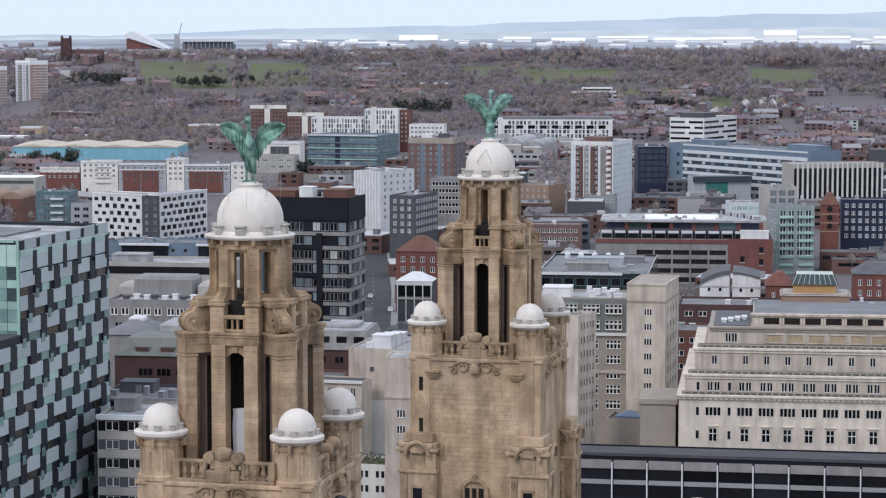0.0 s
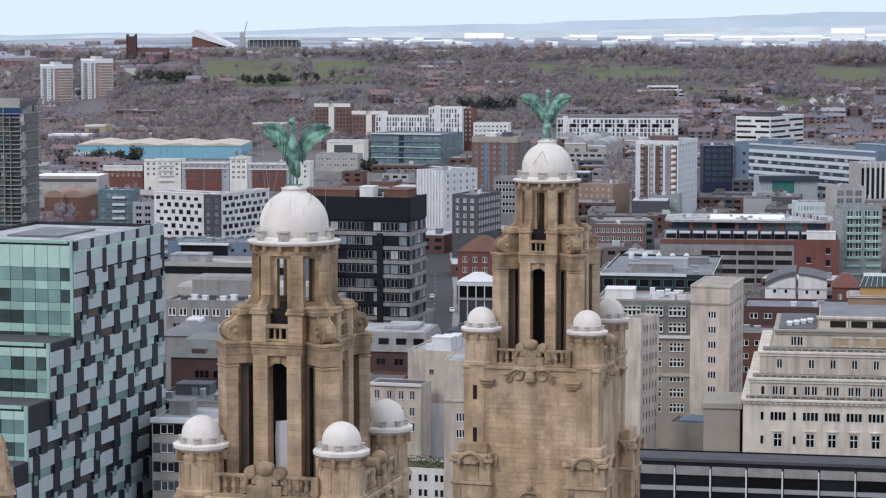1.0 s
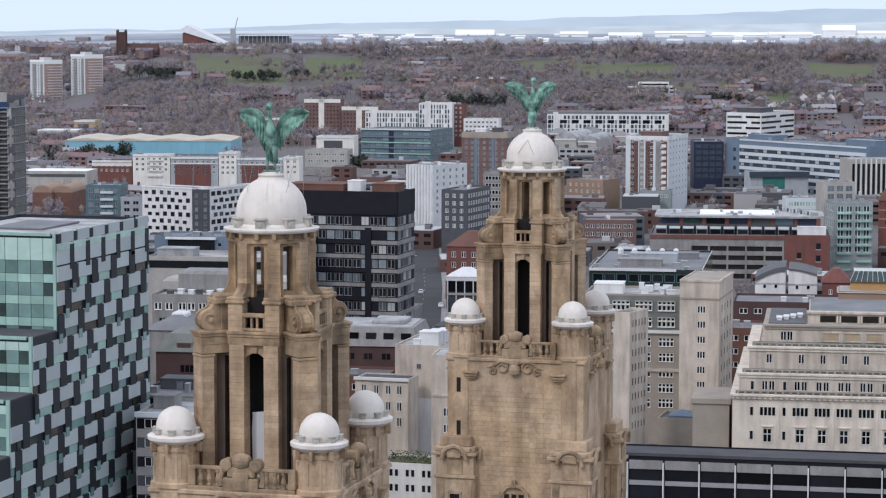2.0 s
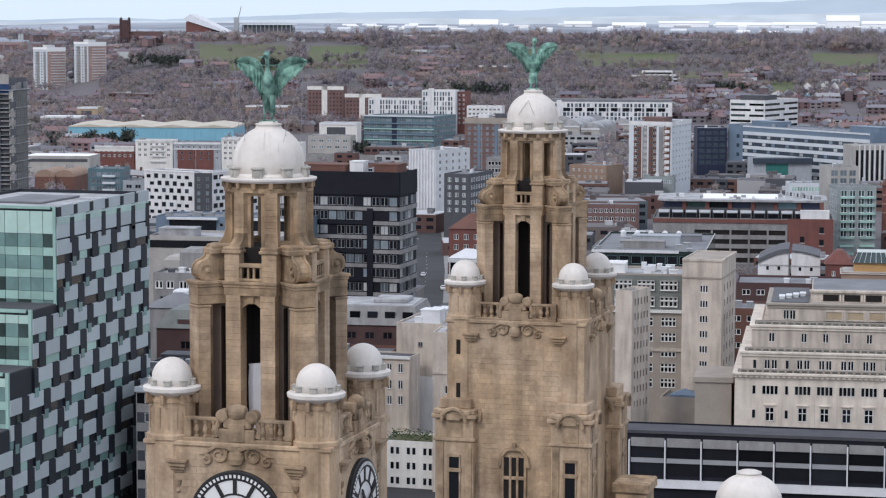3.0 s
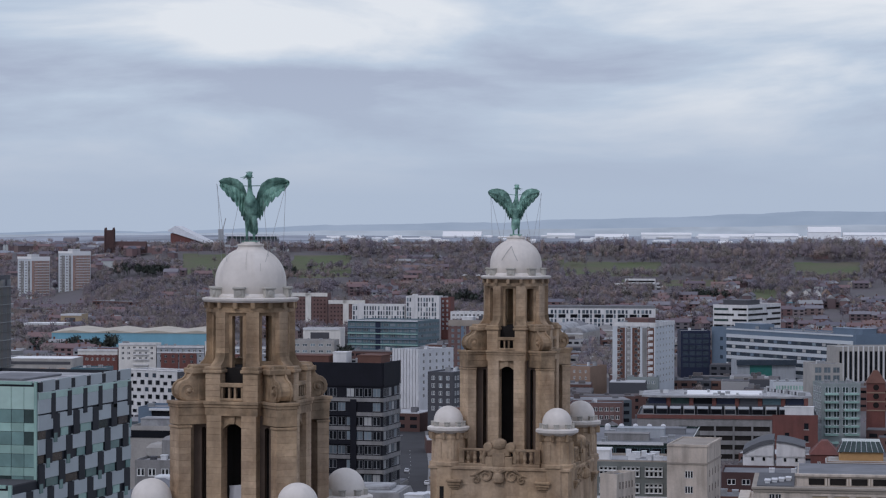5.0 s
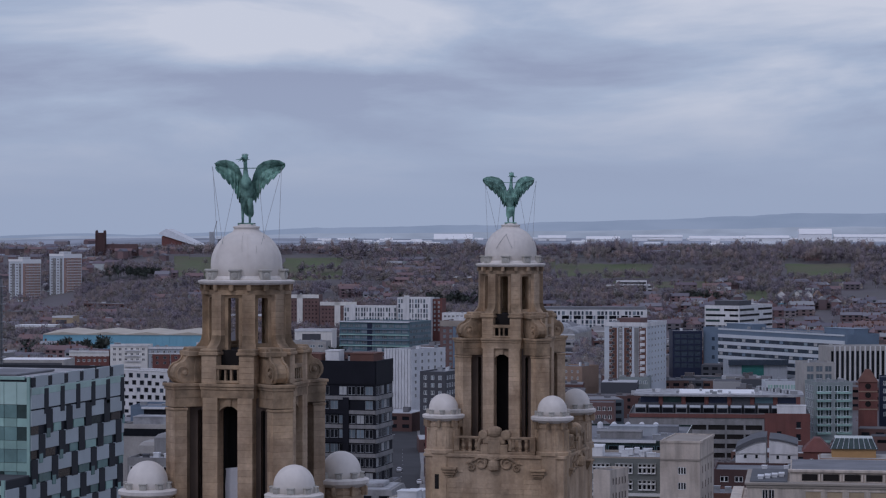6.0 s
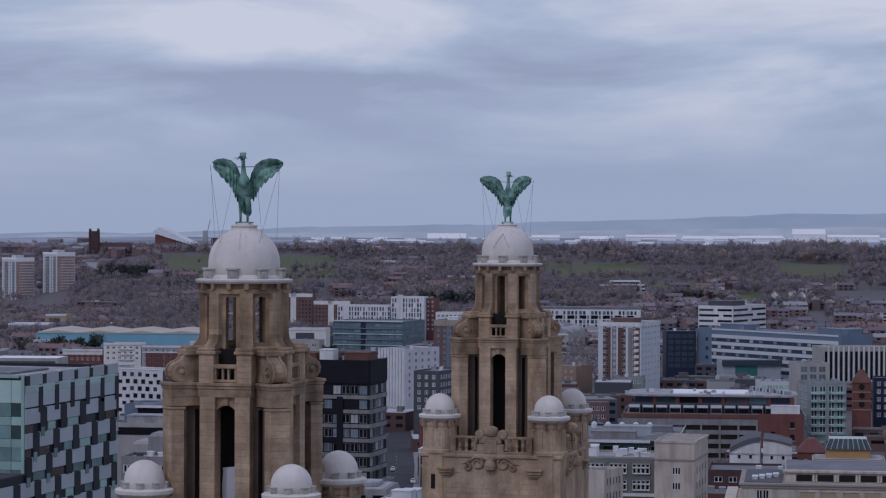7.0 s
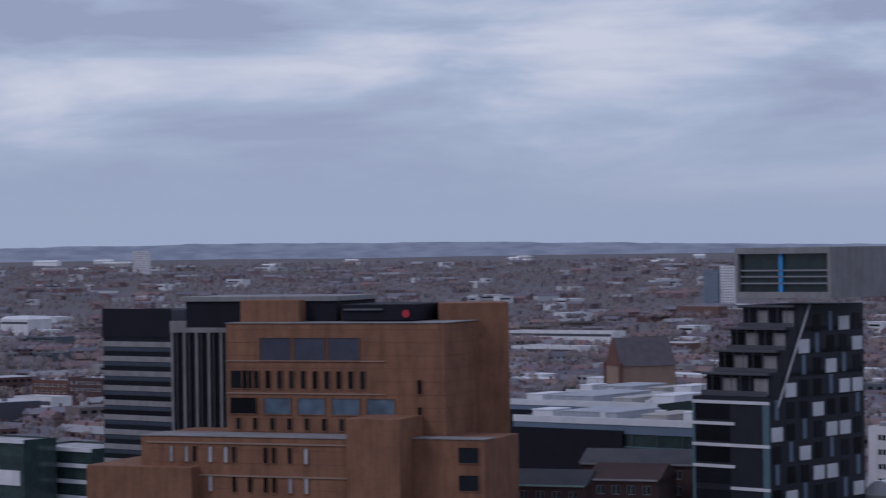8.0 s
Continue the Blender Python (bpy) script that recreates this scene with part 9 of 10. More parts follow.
for k in range(2):
    plain_office("far_tower_block", "pale far tower block of flats", (-988.4, -971.0)[k], (2512.6, 2518.8)[k], 15, (17, 16)[k], 16, (68.0, 72.2)[k], (BLUE_GREY, WHITE_WALL)[k], GLASS, 3.0, 2.0, 1.4, 4.0, "fr", base=18.0, seed=40 + k)

# church pinnacles in front of the chequered office
t = thing("church_lantern", "brown stone church lantern with pinnacles", "church", pose(-61.6, 300.0, -3.0, 0, 0, -14))
bm = bmesh.new()
bevel_box(bm, -4.5, 2.5, -3, 4, 0, 30, 0.2)
part("tower", bm, DARK_STONE, t)
for px, py, top, rad in ((-3.4, 0.0, 53.5, 1.5), (1.3, 0.0, 39.5, 0.8), (1.6, 3.2, 36.0, 0.8)):
    bm = bmesh.new()
    lathe(bm, [(rad, 29), (rad, top - 8), (rad * 1.25, top - 7.8), (rad * 1.1, top - 7.2), (rad * 0.6, top - 3.5), (rad * 0.3, top - 1), (0.05, top)], 8)
    for q in range(5):
        for s in (-1, 1):
            bevel_box(bm, s * rad * (1.05 - 0.15 * q) - 0.14, s * rad * (1.05 - 0.15 * q) + 0.14, -0.14, 0.14, top - 7 + 1.2 * q, top - 6.7 + 1.2 * q, 0.05)
    part("pinnacle", bm, STONE_TRIM, t, m=Matrix.Translation((px, py, 0)))


# ---- loose city fabric ----
def is_free(x, y, grow):
    if -27 < x + 19 + (y - 540) * 0.012 + 16 < 16 + 11 - 0 and abs(x + 19 + (y - 540) * 0.006) < 11 and 380 < y < 1000:
        return False
    for ox, oy, yaw, w, d in TAKEN:
        c, s = math.cos(radians(-yaw)), math.sin(radians(-yaw))
        dx, dy = x - ox, y - oy
        lx, ly = c * dx - s * dy, s * dx + c * dy
        if -grow < lx < w + grow and -grow < ly < d + grow:
            return False
    return True


class Soup:
    """Collects many simple solids into one mesh."""

    def __init__(self):
        self.v, self.f = [], []

    def box(self, m, x0, x1, y0, y1, z0, z1):
        n = len(self.v)
        self.v += [tuple(m @ Vector((x, y, z))) for z in (z0, z1) for y in (y0, y1) for x in (x0, x1)]
        self.f += [tuple(n + k for k in q) for q in ((0, 2, 3, 1), (4, 5, 7, 6), (0, 1, 5, 4), (1, 3, 7, 5), (3, 2, 6, 7), (2, 0, 4, 6))]

    def gable(self, m, w, d, z0, z1):
        n = len(self.v)
        o = 0.4
        self.v += [tuple(m @ Vector(p)) for p in ((-w / 2 - o, -d / 2 - o, z0), (w / 2 + o, -d / 2 - o, z0), (w / 2 + o, d / 2 + o, z0), (-w / 2 - o, d / 2 + o, z0), (-w / 2 - o, 0, z1), (w / 2 + o, 0, z1))]
        self.f += [tuple(n + k for k in q) for q in ((0, 1, 5, 4), (2, 3, 4, 5), (0, 4, 3), (1, 2, 5), (0, 3, 2, 1))]

    def part(self, name, mat, parent):
        me = bpy.data.meshes.new(name)
        me.from_pydata(self.v, [], self.f)
        me.materials.append(mat)
        return part(name, me, None, parent)

    def put(self, name, mat, label, category):
        me = bpy.data.meshes.new(name)
        me.from_pydata(self.v, [], self.f)
        me.materials.append(mat)
        ob = new(name, me)
        return tagged(ob, label, category, kind="stuff")


rng = random.Random(77)
things_left = 64
walls, roofs, panes, chimneys, blocks, decks, pale_sheds = Soup(), Soup(), Soup(), Soup(), Soup(), Soup(), Soup()


def terrace(x, y, yaw, length, storeys):
    z = ground_z(x, y)
    m = pose(x, y, z, 0, 0, yaw)
    d, h = rng.uniform(7, 9), 2.9 * storeys
    walls.box(m, -length / 2, length / 2, -d / 2, d / 2, -3, h)
    roofs.gable(m, length, d, h, h + rng.uniform(2.4, 3.4))
    n = max(2, int(length / 5))
    near = math.hypot(x, y) < 2700
    for k in range(n):
        cx = -length / 2 + length * (k + 0.5) / n
        if near:
            for s in range(storeys):
                panes.box(m, cx - 1.4, cx + 1.4, -d / 2 - 0.06, -d / 2 + 0.05, 0.9 + 2.9 * s, 2.3 + 2.9 * s)
        if k % 3 == 0 and math.hypot(x, y) < 2500:
            chimneys.box(m, cx - 0.5, cx + 0.5, -0.5, 0.5, h + 1.5, h + 4.2)


def town_block(x, y, yaw, w, d, h):
    """A low flat-roofed block with a parapet, window strips and roof plant."""
    t = thing("town_block", "low flat-roofed town block with strip windows", "building", pose(x, y, ground_z(x, y) - 1, 0, 0, yaw), "low blocks of the inner town")
    h += 1
    a = Soup()
    a.box(Matrix(), -w / 2, w / 2, -d / 2, d / 2, -2, h)
    a.part("wall", BLOCK_WALL, t)
    a = Soup()
    a.box(Matrix(), -w / 2 + 0.4, w / 2 - 0.4, -d / 2 + 0.4, d / 2 - 0.4, h - 0.1, h + 0.2)
    for k in range(rng.randint(2, 5)):
        p, q = rng.uniform(-w / 2 + 2, w / 2 - 2), rng.uniform(-d / 2 + 2, d / 2 - 2)
        a.box(Matrix(), p - rng.uniform(0.5, 1.6), p + rng.uniform(0.5, 1.6), q - 0.8, q + 0.8, h + 0.15, h + rng.uniform(0.8, 1.8))
    a.part("roof", BLOCK_ROOF, t)
    for s in range(int((h - 1) / 3.3)):
        a = Soup()
        a.box(Matrix(), -w / 2 + rng.uniform(0.8, 3), w / 2 - rng.uniform(0.8, 3), -d / 2 - 0.08, -d / 2 + 0.05, h - 2.4 - 3.3 * s, h - 1.2 - 3.3 * s)
        a.part("strip_window", GLASS, t)


def low_block(x, y, yaw, w, d, h):
    global things_left
    if math.hypot(x, y) < 1150 and things_left and abs(math.degrees(math.atan2(x, y))) < 14:
        things_left -= 1
        return town_block(x, y, yaw, w, d, h)
    z = ground_z(x, y)
    m = pose(x, y, z, 0, 0, yaw)
    blocks.box(m, -w / 2, w / 2, -d / 2, d / 2, -3, h)
    decks.box(m, -w / 2 + 0.4, w / 2 - 0.4, -d / 2 + 0.4, d / 2 - 0.4, h - 0.1, h + 0.25)
    if math.hypot(x, y) < 2400:
        for s in range(int((h - 1) / 3.3)):
            n = max(2, int(w / 4.5))
            for k in range(n):
                cx = -w / 2 + w * (k + 0.5) / n
                panes.box(m, cx - 1.5, cx + 1.5, -d / 2 - 0.08, -d / 2 + 0.05, h - 2.7 - 3.3 * s, h - 1.2 - 3.3 * s)
        for k in range(rng.randint(1, 4)):
            a, b = rng.uniform(-w / 2 + 2, w / 2 - 2), rng.uniform(-d / 2 + 2, d / 2 - 2)
            decks.box(m, a - rng.uniform(0.6, 2.2), a + rng.uniform(0.6, 2.2), b - 1, b + 1, h + 0.2, h + rng.uniform(1, 2.4))


def polar(a, r):
    return r * math.sin(radians(a)), r * math.cos(radians(a))


# blocks of the inner town
for k in range(900):
    a, r = rng.uniform(-14, 14), rng.uniform(590, 1750)
    x, y = polar(a, r)
    w, d = rng.uniform(12, 36), rng.uniform(10, 22)
    if -11.5 < a < -3.5 and 1040 < r < 1760:
        continue
    if is_free(x, y, max(w, d) * 0.55):
        low_block(x, y, rng.choice((-8, -6, 82, -14, 4)) + rng.uniform(-3, 3), w, d, rng.uniform(4, 9) + (r > 1000 and a > -3) * rng.uniform(0, 4))
        if k % 2 == 0:
            TAKEN.append((x - w / 2, y - d / 2, 0, w, d))
# terraces below the ridge, in the pockets between the woods
ESTATES = ((-5.0, -1.5, 2240, 2530), (4.2, 14.0, 1960, 2480), (-9.2, -6.4, 2700, 2860), (1.5, 5.0, 1960, 2300))
PARKS = ((-7.1, -4.75, 2545, 2860), (-4.45, -2.9, 2560, 2840), (2.0, 4.5, 2600, 2770), (7.5, 9.2, 2560, 2760), (6.4, 7.5, 2330, 2480), (3.2, 6.2, 2500, 2570), (0.6, 2.2, 2690, 2800))


def within(zones, a, r):
    return any(a0 < a < a1 and r0 < r < r1 for a0, a1, r0, r1 in zones)


for k in range(2600):
    a, r = rng.uniform(-13, 14), rng.uniform(1620, 2870)
    x, y = polar(a, r)
    if -12.5 < a < -3.5 and r < 1800 or within(PARKS, a, r):
        continue
    n1 = noise.noise((x / 120, y / 160, 2.0))
    if is_free(x, y, 12) and n1 > (-0.12 if within(ESTATES, a, r) else (0.1 if r < 1990 else 0.42)):
        terrace(x, y, rng.choice((-10, -4, 6, 70, 85)) + rng.uniform(-5, 5), rng.uniform(8, 24), 2 if rng.random() < 0.9 else 3)
# the northern plain
for k in range(2500):
    a, r = rng.uniform(-46, -8.5), 640 + 3600 * rng.random() ** 1.25
    x, y = polar(a, r)
    if not is_free(x, y, 16):
        continue
    if r < 900 and a > -22 and rng.random() < 0.3:
        continue
    if r > 2400 and rng.random() < 0.55:
        continue
    if rng.random() < 0.86 or r > 2600:
        terrace(x, y, rng.choice((-20, -28, 60, 68, -14)) + rng.uniform(-4, 4), rng.uniform(12, 50), 2)
    else:
        low_block(x, y, rng.choice((-20, -28, 62)) + rng.uniform(-4, 4), rng.uniform(16, 60), rng.uniform(12, 30), rng.uniform(5, 12))
for k in range(110):
    a, r = rng.uniform(-46, -14), rng.uniform(1300, 4200)
    x, y = polar(a, r)
    if is_free(x, y, 20):
        w, d, top = rng.uniform(10, 55), rng.uniform(10, 20), rng.uniform(5, 10)
        m = pose(x, y, ground_z(x, y), 0, 0, rng.choice((-20, -28, 62)))
        pale_sheds.box(m, -w / 2, w / 2, -d / 2, d / 2, -3, top)
        pale_sheds.box(m, -w / 2 - 0.3, w / 2 + 0.3, -d / 2 - 0.3, d / 2 + 0.3, top, top + 0.5)
        panes.box(m, -w * 0.4, w * 0.3, -d / 2 - 0.1, -d / 2 + 0.05, top - 3.5, top - 1.8)
# houses on and beyond the ridge
for k in range(420):
    a, r = rng.uniform(-13, 14), rng.uniform(2850, 3700)
    x, y = polar(a, r)
    terrace(x, y, rng.uniform(-20, 20), rng.uniform(10, 40), 2)
walls.put("terrace_walls", HOUSE_WALL, "rows of red and brown brick terraced houses", "houses")
roofs.put("terrace_roofs", HOUSE_ROOF, "slate and tile roofs of terraced houses", "roofs")
panes.put("small_windows", GLASS, "small dark windows of houses and blocks", "windows")
chimneys.put("chimney_stacks", BROWN_BRICK, "brick chimney stacks on terrace roofs", "chimneys")
pale_sheds.put("pale_sheds", WHITE_METAL, "scattered white metal sheds of the plain", "sheds")
blocks.put("low_blocks", FLAT_WALL, "low brick and concrete town blocks", "buildings")
decks.put("low_block_roofs", FLAT_ROOF, "grey felt flat roofs with small plant", "roofs")


# ---- parkland and trees ----
def park(a0, a1, r0, r1, seed):
    bm = bmesh.new()
    na, nr = 40, 24
    rows = []
    for j in range(nr + 1):
        r = r0 + (r1 - r0) * j / nr
        row = []
        for i in range(na + 1):
            a = a0 + (a1 - a0) * i / na
            edge = 0.25 * noise.noise((a * 1.3, r / 90, seed))
            x, y = polar(a, r)
            inside = min(i, na - i) / na * 4 + edge > 0.2 and min(j, nr - j) / nr * 4 + edge > 0.15
            row.append(bm.verts.new((x, y, ground_z(x, y) + (0.5 if inside else -3))))
        rows.append(row)
    for j in range(nr):
        for i in range(na):
            bm.faces.new((rows[j][i], rows[j][i + 1], rows[j + 1][i + 1], rows[j + 1][i])).smooth = True
    tagged(part("park_lawn", bm, GRASS), "green winter grass of a hillside park", "lawn", kind="structure")


for k, zone in enumerate(PARKS):
    park(*zone, float(k + 1))


bm = bmesh.new()
bmesh.ops.create_icosphere(bm, subdivisions=1, radius=1.0)
CORE = np.array([v.co[:] for v in bm.verts])              # dense inner twigs of a crown
CORE_FACES = [tuple(v.index for v in f.verts) for f in bm.faces]
bm.free()


def tree_soup(spots, name, mat, label, n, sliver, seed):
    """Many trees in one mesh: a tapered trunk, limbs, a dense uneven heart and a crown of small twigs."""
    g = np.random.default_rng(seed)
    V, F, N = [], [], []
    base = 0
    for x, y, z, h, rad in spots:
        trunk = np.array([[0.3, 0, -1], [-0.15, 0.26, -1], [-0.15, -0.26, -1], [0.06, 0, h * 0.7], [-0.03, 0.05, h * 0.7], [-0.03, -0.05, h * 0.7]]) + (x, y, z)
        limb = []
        for q in range(4):
            d = g.normal(size=3)
            d[2] = abs(d[2]) * 0.7 + 0.5
            d /= np.linalg.norm(d)
            s = np.array([x, y, z + h * g.uniform(0.25, 0.5)])
            limb += [s + (0.14, 0, 0), s - (0.14, 0, 0), s + d * rad * 0.9]
        u = g.normal(size=(n, 3))
        u /= np.linalg.norm(u, axis=1)[:, None]
        lump = 0.72 + 0.28 * np.sin(3.0 * u[:, :1] + x) * np.cos(2.5 * u[:, 1:2] + y)
        c = np.array([x, y, z + h * 0.62]) + u * lump * (rad, rad, h * 0.4) * (g.random((n, 1)) ** 0.45)
        out = u * sliver * g.uniform(0.6, 1.4, (n, 1)) + g.normal(size=(n, 3)) * sliver * 0.35
        side = g.normal(size=(n, 3)) * sliver * 0.34
        tri = np.stack([c - out * 0.5 + side * 0.5, c - out * 0.5 - side * 0.5, c + out * 0.6], 1).reshape(-1, 3)
        mound = np.array([x, y, z + h * 0.58]) + CORE * (0.8 + 0.22 * np.sin(4.0 * CORE[:, :1] + y) * np.cos(3.0 * CORE[:, 1:2] + x)) * (rad * 0.5, rad * 0.5, h * 0.25)
        V += [trunk, np.array(limb), mound, tri]
        nrm = u + (0, 0, 0.8)
        nrm /= np.linalg.norm(nrm, axis=1)[:, None]
        N += [np.tile((0.0, -0.6, 0.8), (18, 1)), CORE * 0.8 + (0, 0, 0.6), np.repeat(nrm, 3, 0)]
        F += [(base, base + 1, base + 4, base + 3), (base + 1, base + 2, base + 5, base + 4), (base + 2, base, base + 3, base + 5)]
        F += [(base + 6 + 3 * q, base + 7 + 3 * q, base + 8 + 3 * q) for q in range(4)]
        F += [(base + 18 + p, base + 18 + q, base + 18 + w) for p, q, w in CORE_FACES]
        F += [(base + 30 + 3 * q, base + 31 + 3 * q, base + 32 + 3 * q) for q in range(n)]
        base += 30 + 3 * n
    me = bpy.data.meshes.new(name)
    me.from_pydata(np.concatenate(V).tolist(), [], F)
    me.materials.append(mat)
    me.normals_split_custom_set_from_vertices(np.concatenate(N).tolist())
    tagged(new(name, me), label, "trees", kind="stuff")


ridge_trees, town_trees, plain_trees, firs = [], [], [], []
for k in range(15500):
    a, r = rng.uniform(-13, 13.5), rng.uniform(1780, 3150)
    x, y = polar(a, r)
    if -12 < a < -9.3 and 2250 < r < 2600:
        continue
    if within(((-6.2, -4.9, 2480, 2570), (-8.6, -7.2, 2500, 2605), (-0.9, 0.5, 2180, 2300), (5.2, 6.0, 2250, 2330)), a, r):
        continue
    if r < 1990 and (a > -3 or rng.random() < 0.4):
        continue
    if r > 2950 and rng.random() < 0.5:
        continue
    n1 = noise.noise((x / 90, y / 90, 7.0)) + 0.5 * noise.noise((x / 35, y / 35, 3.0))
    if n1 > (0.3 if within(PARKS, a, r) else 0.14 if within(ESTATES, a, r) else -0.32) and is_free(x, y, 6):
        ridge_trees.append((x, y, ground_z(x, y), rng.uniform(8, 15), rng.uniform(3.2, 7.5)))
for a0, spread_a, r0, n in ((8.6, 0.55, 2830, 120), (3.4, 0.35, 2860, 46), (6.4, 0.5, 2800, 60), (11.0, 0.7, 2780, 70), (0.6, 0.5, 2830, 24), (-2.6, 0.5, 2870, 22), (-5.9, 0.4, 2800, 18)):
    for k in range(n):
        x, y = polar(rng.gauss(a0, spread_a), r0 + rng.uniform(-70, 70))
        ridge_trees.append((x, y, ground_z(x, y), rng.uniform(15, 25), rng.uniform(6, 10)))
for k in range(1500):
    a, r = rng.uniform(-13, 14), rng.uniform(700, 2150)
    x, y = polar(a, r)
    if -12.5 < a < -6.5 and 1440 < r < 1720:
        continue
    if noise.noise((x / 80, y / 80, 4.0)) > 0.08 and is_free(x, y, 7) and abs(x + 19) > 13:
        town_trees.append((x, y, ground_z(x, y), rng.uniform(6, 11), rng.uniform(2.8, 4.6)))
for k in range(150):                        # the purple thicket below the long terrace
    x, y = polar(rng.uniform(2.5, 3.35), rng.uniform(1290, 1620))
    if is_free(x, y, 3):
        town_trees.append((x, y, ground_z(x, y), rng.uniform(10, 16), rng.uniform(3.5, 6)))
for k in range(12500):
    a, r = rng.uniform(-46, -10), 700 + 3500 * rng.random() ** 0.85
    x, y = polar(a, r)
    if noise.noise((x / 130, y / 130, 9.0)) > -0.3 and is_free(x, y, 7):
        plain_trees.append((x, y, ground_z(x, y), rng.uniform(8, 15), rng.uniform(4, 8)))
for a0, r0, n, s in ((-5.5, 2575, 30, 14), (-7.8, 2610, 40, 17), (-8.3, 2640, 16, 10), (-0.2, 2310, 70, 22), (-4.6, 2590, 14, 9), (-3.4, 1520, 14, 8), (-10.5, 1655, 8, 8), (5.6, 2330, 14, 9), (-9.4, 1665, 12, 9), (-8.9, 1660, 10, 7)):
    for k in range(n):
        x, y = polar(a0, r0)
        x, y = x + rng.gauss(0, s), y + rng.gauss(0, s * 0.7)
        firs.append((x, y, ground_z(x, y) - 1.0, rng.uniform(9, 15), rng.uniform(3.5, 6)))
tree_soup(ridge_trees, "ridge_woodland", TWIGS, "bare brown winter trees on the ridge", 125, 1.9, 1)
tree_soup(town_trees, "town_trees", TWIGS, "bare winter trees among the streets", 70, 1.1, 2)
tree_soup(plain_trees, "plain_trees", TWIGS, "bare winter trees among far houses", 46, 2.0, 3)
tree_soup(firs, "evergreen_trees", EVERGREEN, "dark evergreen trees in clumps", 170, 1.5, 4)


# ---- the street that runs away between the offices ----
def street():
    bm = bmesh.new()
    pts = [(-17.0, 470), (-18.5, 560), (-20.5, 700), (-22.5, 850), (-27.0, 1000)]
    left, right = [], []
    for x, y in pts:
        z = ground_z(x, y) + 0.25
        left.append(bm.verts.new((x - 6.5, y, z)))
        right.append(bm.verts.new((x + 6.5, y, z)))
    for k in range(len(pts) - 1):
        bm.faces.new((left[k], right[k], right[k + 1], left[k + 1]))
    tagged(part("road", bm, ASPHALT), "grey asphalt street between office blocks", "road", kind="structure")
    for s in (-1, 1):
        soup = bmesh.new()
        for (x, y), (x1, y1) in zip(pts, pts[1:]):
            v = []
            for px, py in ((x, y), (x1, y1)):
                z = ground_z(px, py) + 0.2
                for off, dz in ((6.5, 0.0), (6.5, 0.22), (9.8, 0.22), (9.8, -1)):
                    v.append(soup.verts.new((px + s * off, py, z + dz)))
            for k in range(3):
                soup.faces.new((v[k], v[k + 1], v[k + 5], v[k + 4]))
        tagged(part("pavement", soup, CONCRETE), "concrete pavement with kerb along the street", "pavement", kind="structure")
    bm = bmesh.new()
    for k in range(26):
        y = 560 + 14 * k
        x = np.interp(y, [p[1] for p in pts], [p[0] for p in pts])
        quad_box(bm, x - 0.05, x + 0.05, y, y + 3, ground_z(x, y) + 0.3, ground_z(x, y) + 0.33)
    tagged(part("lane_marking", bm, FRAME), "white dashed lane marking on the street", "road marking", kind="structure")


def motorway():
    """A curving dual carriageway with concrete edge walls near the long blue shed."""
    pts = [(-405, 2000, 14.6), (-359, 1875, 14.0), (-315, 1751, 13.6), (-267, 1637, 13.2), (-224, 1553, 12.8), (-150, 1500, 12.4), (-60, 1470, 12.0)]
    bm, walls_bm = bmesh.new(), bmesh.new()
    for deck_m, off0, off1 in ((bm, -11.0, -0.6), (bm, 0.6, 11.0)):
        row = [[deck_m.verts.new((x, y + o, z)) for o in (off0, off1)] for x, y, z in pts]
        for a, b in zip(row, row[1:]):
            deck_m.faces.new((a[0], b[0], b[1], a[1]))
    tagged(part("road", bm, material("worn_tarmac", (0.16, 0.16, 0.165), 0.95, 0.3, 0.1, 1.0, 0.0)), "worn grey dual carriageway curving past sheds", "road", kind="structure")
    for o in (-11.3, 0.0, 11.3):
        loops = []
        for x, y, z in pts:
            loops.append([walls_bm.verts.new((x, y + o + q, z + dz)) for q, dz in ((-0.3, -3.0), (0.3, -3.0), (0.3, 0.9), (-0.3, 0.9))])
        skin(walls_bm, loops)
    tagged(part("trim", walls_bm, CONCRETE), "concrete edge walls of the carriageway", "wall", kind="structure")


motorway()
street()


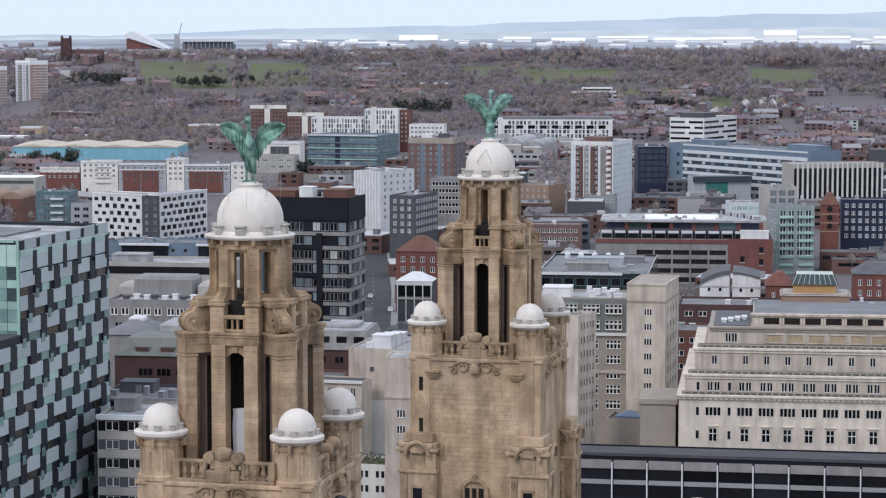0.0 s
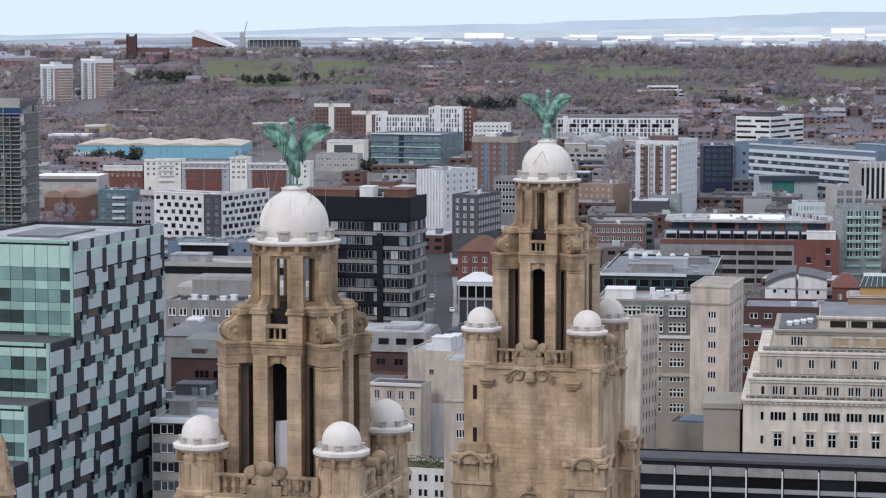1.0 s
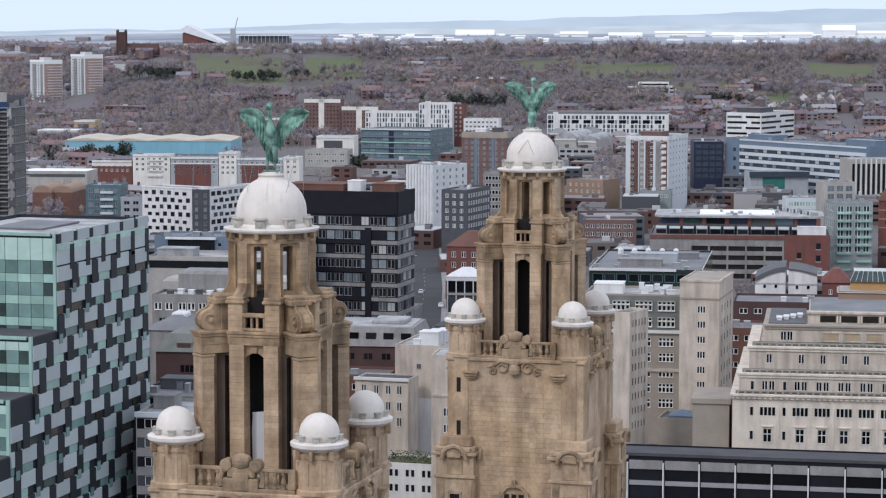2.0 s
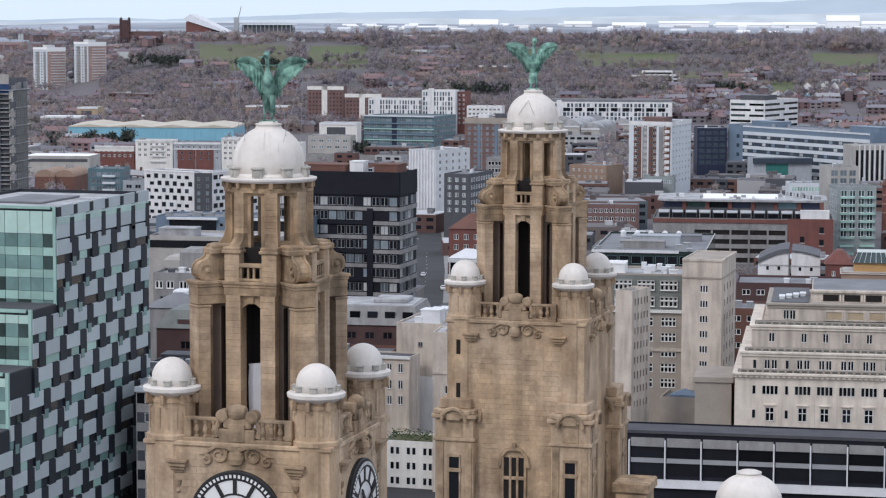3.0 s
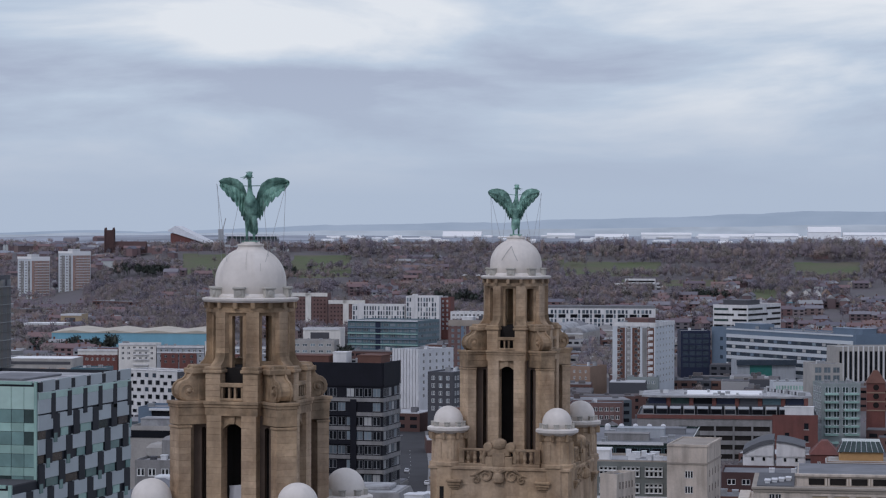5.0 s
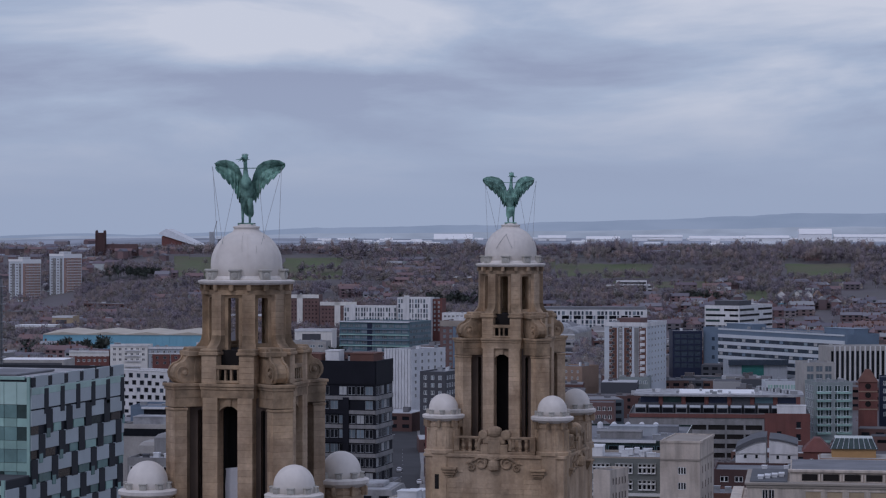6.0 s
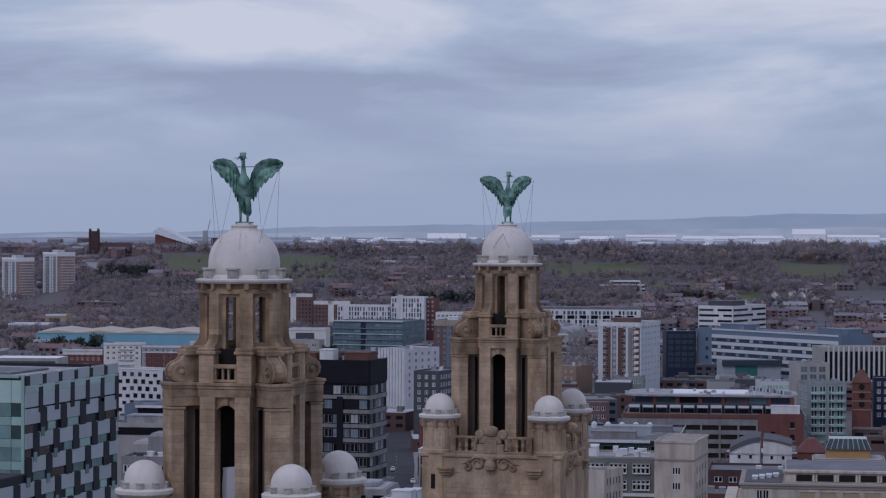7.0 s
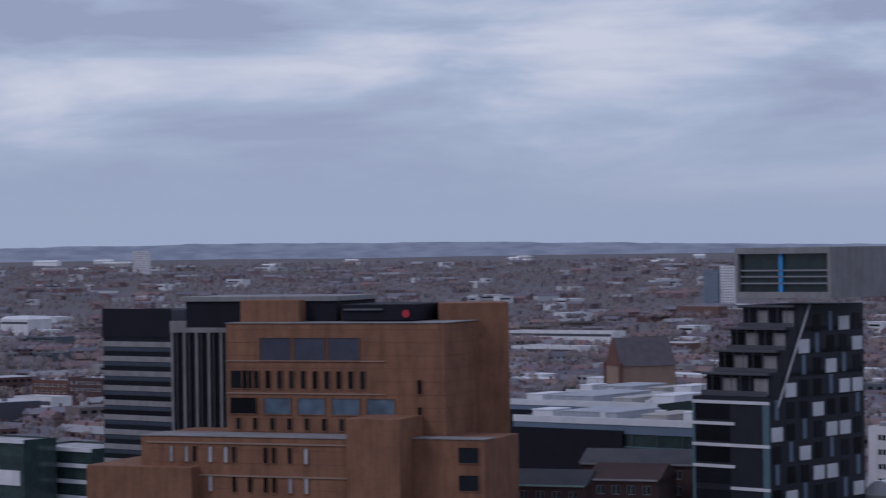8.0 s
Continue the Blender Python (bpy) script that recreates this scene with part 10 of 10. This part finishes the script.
def car(paint, label, x, y, yaw):
    t = thing("car", label, "car", pose(x, y, ground_z(x, y) + 0.27, 0, 0, yaw), "cars in the street")
    bm = bmesh.new()
    loops = []
    for z, w, y0, y1 in ((0.3, 0.82, -2.1, 2.1), (0.75, 0.88, -2.15, 2.15), (0.95, 0.8, -2.0, 2.1), (1.0, 0.72, -1.1, 1.9), (1.42, 0.58, -0.5, 1.4)):
        loops.append([bm.verts.new(p) for p in ((-w, y0, z), (w, y0, z), (w, y1, z), (-w, y1, z))])
    skin(bm, loops)
    part("body", bm, paint, t)
    bm = bmesh.new()
    quad_box(bm, -0.66, 0.66, -0.95, -0.9, 1.02, 1.35, pose(0, 0, 0))
    part("windscreen", bm, GLASS, t)
    wheel = bmesh.new()
    lathe(wheel, [(0.2, -0.1), (0.32, -0.08), (0.32, 0.08), (0.2, 0.1)], 12, m=pose(0, 0, 0, 0, 90, 0))
    wm = mesh_of(wheel, "wheel", IRON)
    for sx in (-1, 1):
        for sy in (-1.35, 1.35):
            part("wheel", wm, None, t, m=Matrix.Translation((sx * 0.82, sy, 0.32)))


RED_PAINT = material("red_car_paint", (0.4, 0.03, 0.03), 0.3, 0.05, bump=0)
SILVER_PAINT = material("silver_car_paint", (0.5, 0.51, 0.53), 0.3, 0.05, bump=0)
for paint, lab, x, y, yaw in ((WHITE_METAL, "white car driving on the street", -17.5, 705, 2), (RED_PAINT, "small red car on the street", -17.2, 640, 2), (SILVER_PAINT, "silver car parked by the kerb", -25.5, 745, 1), (SILVER_PAINT, "silver car waiting on the street", -23.2, 830, 1), (WHITE_METAL, "white van-like car at the kerb", -15.4, 790, 2)):
    car(paint, lab, x, y, yaw)


def street_lamp(x, y):
    t = thing("street_lamp", "slim grey street lamp on the pavement", "street lamp", pose(x, y, ground_z(x, y) + 0.3), "street lamps")
    bm = bmesh.new()
    tube(bm, [(0, 0, 0), (0, 0, 8), (0.4, 0, 8.8), (1.6, 0, 9.0)], [0.11, 0.08, 0.06, 0.05], 6)
    part("pole", bm, STEEL, t)
    bm = bmesh.new()
    bevel_box(bm, 1.4, 2.3, -0.16, 0.16, 8.9, 9.08, 0.04)
    part("lamp_head", bm, STEEL, t)


for k in range(6):
    street_lamp(-26.3 - 0.4 * k, 600 + 55 * k)
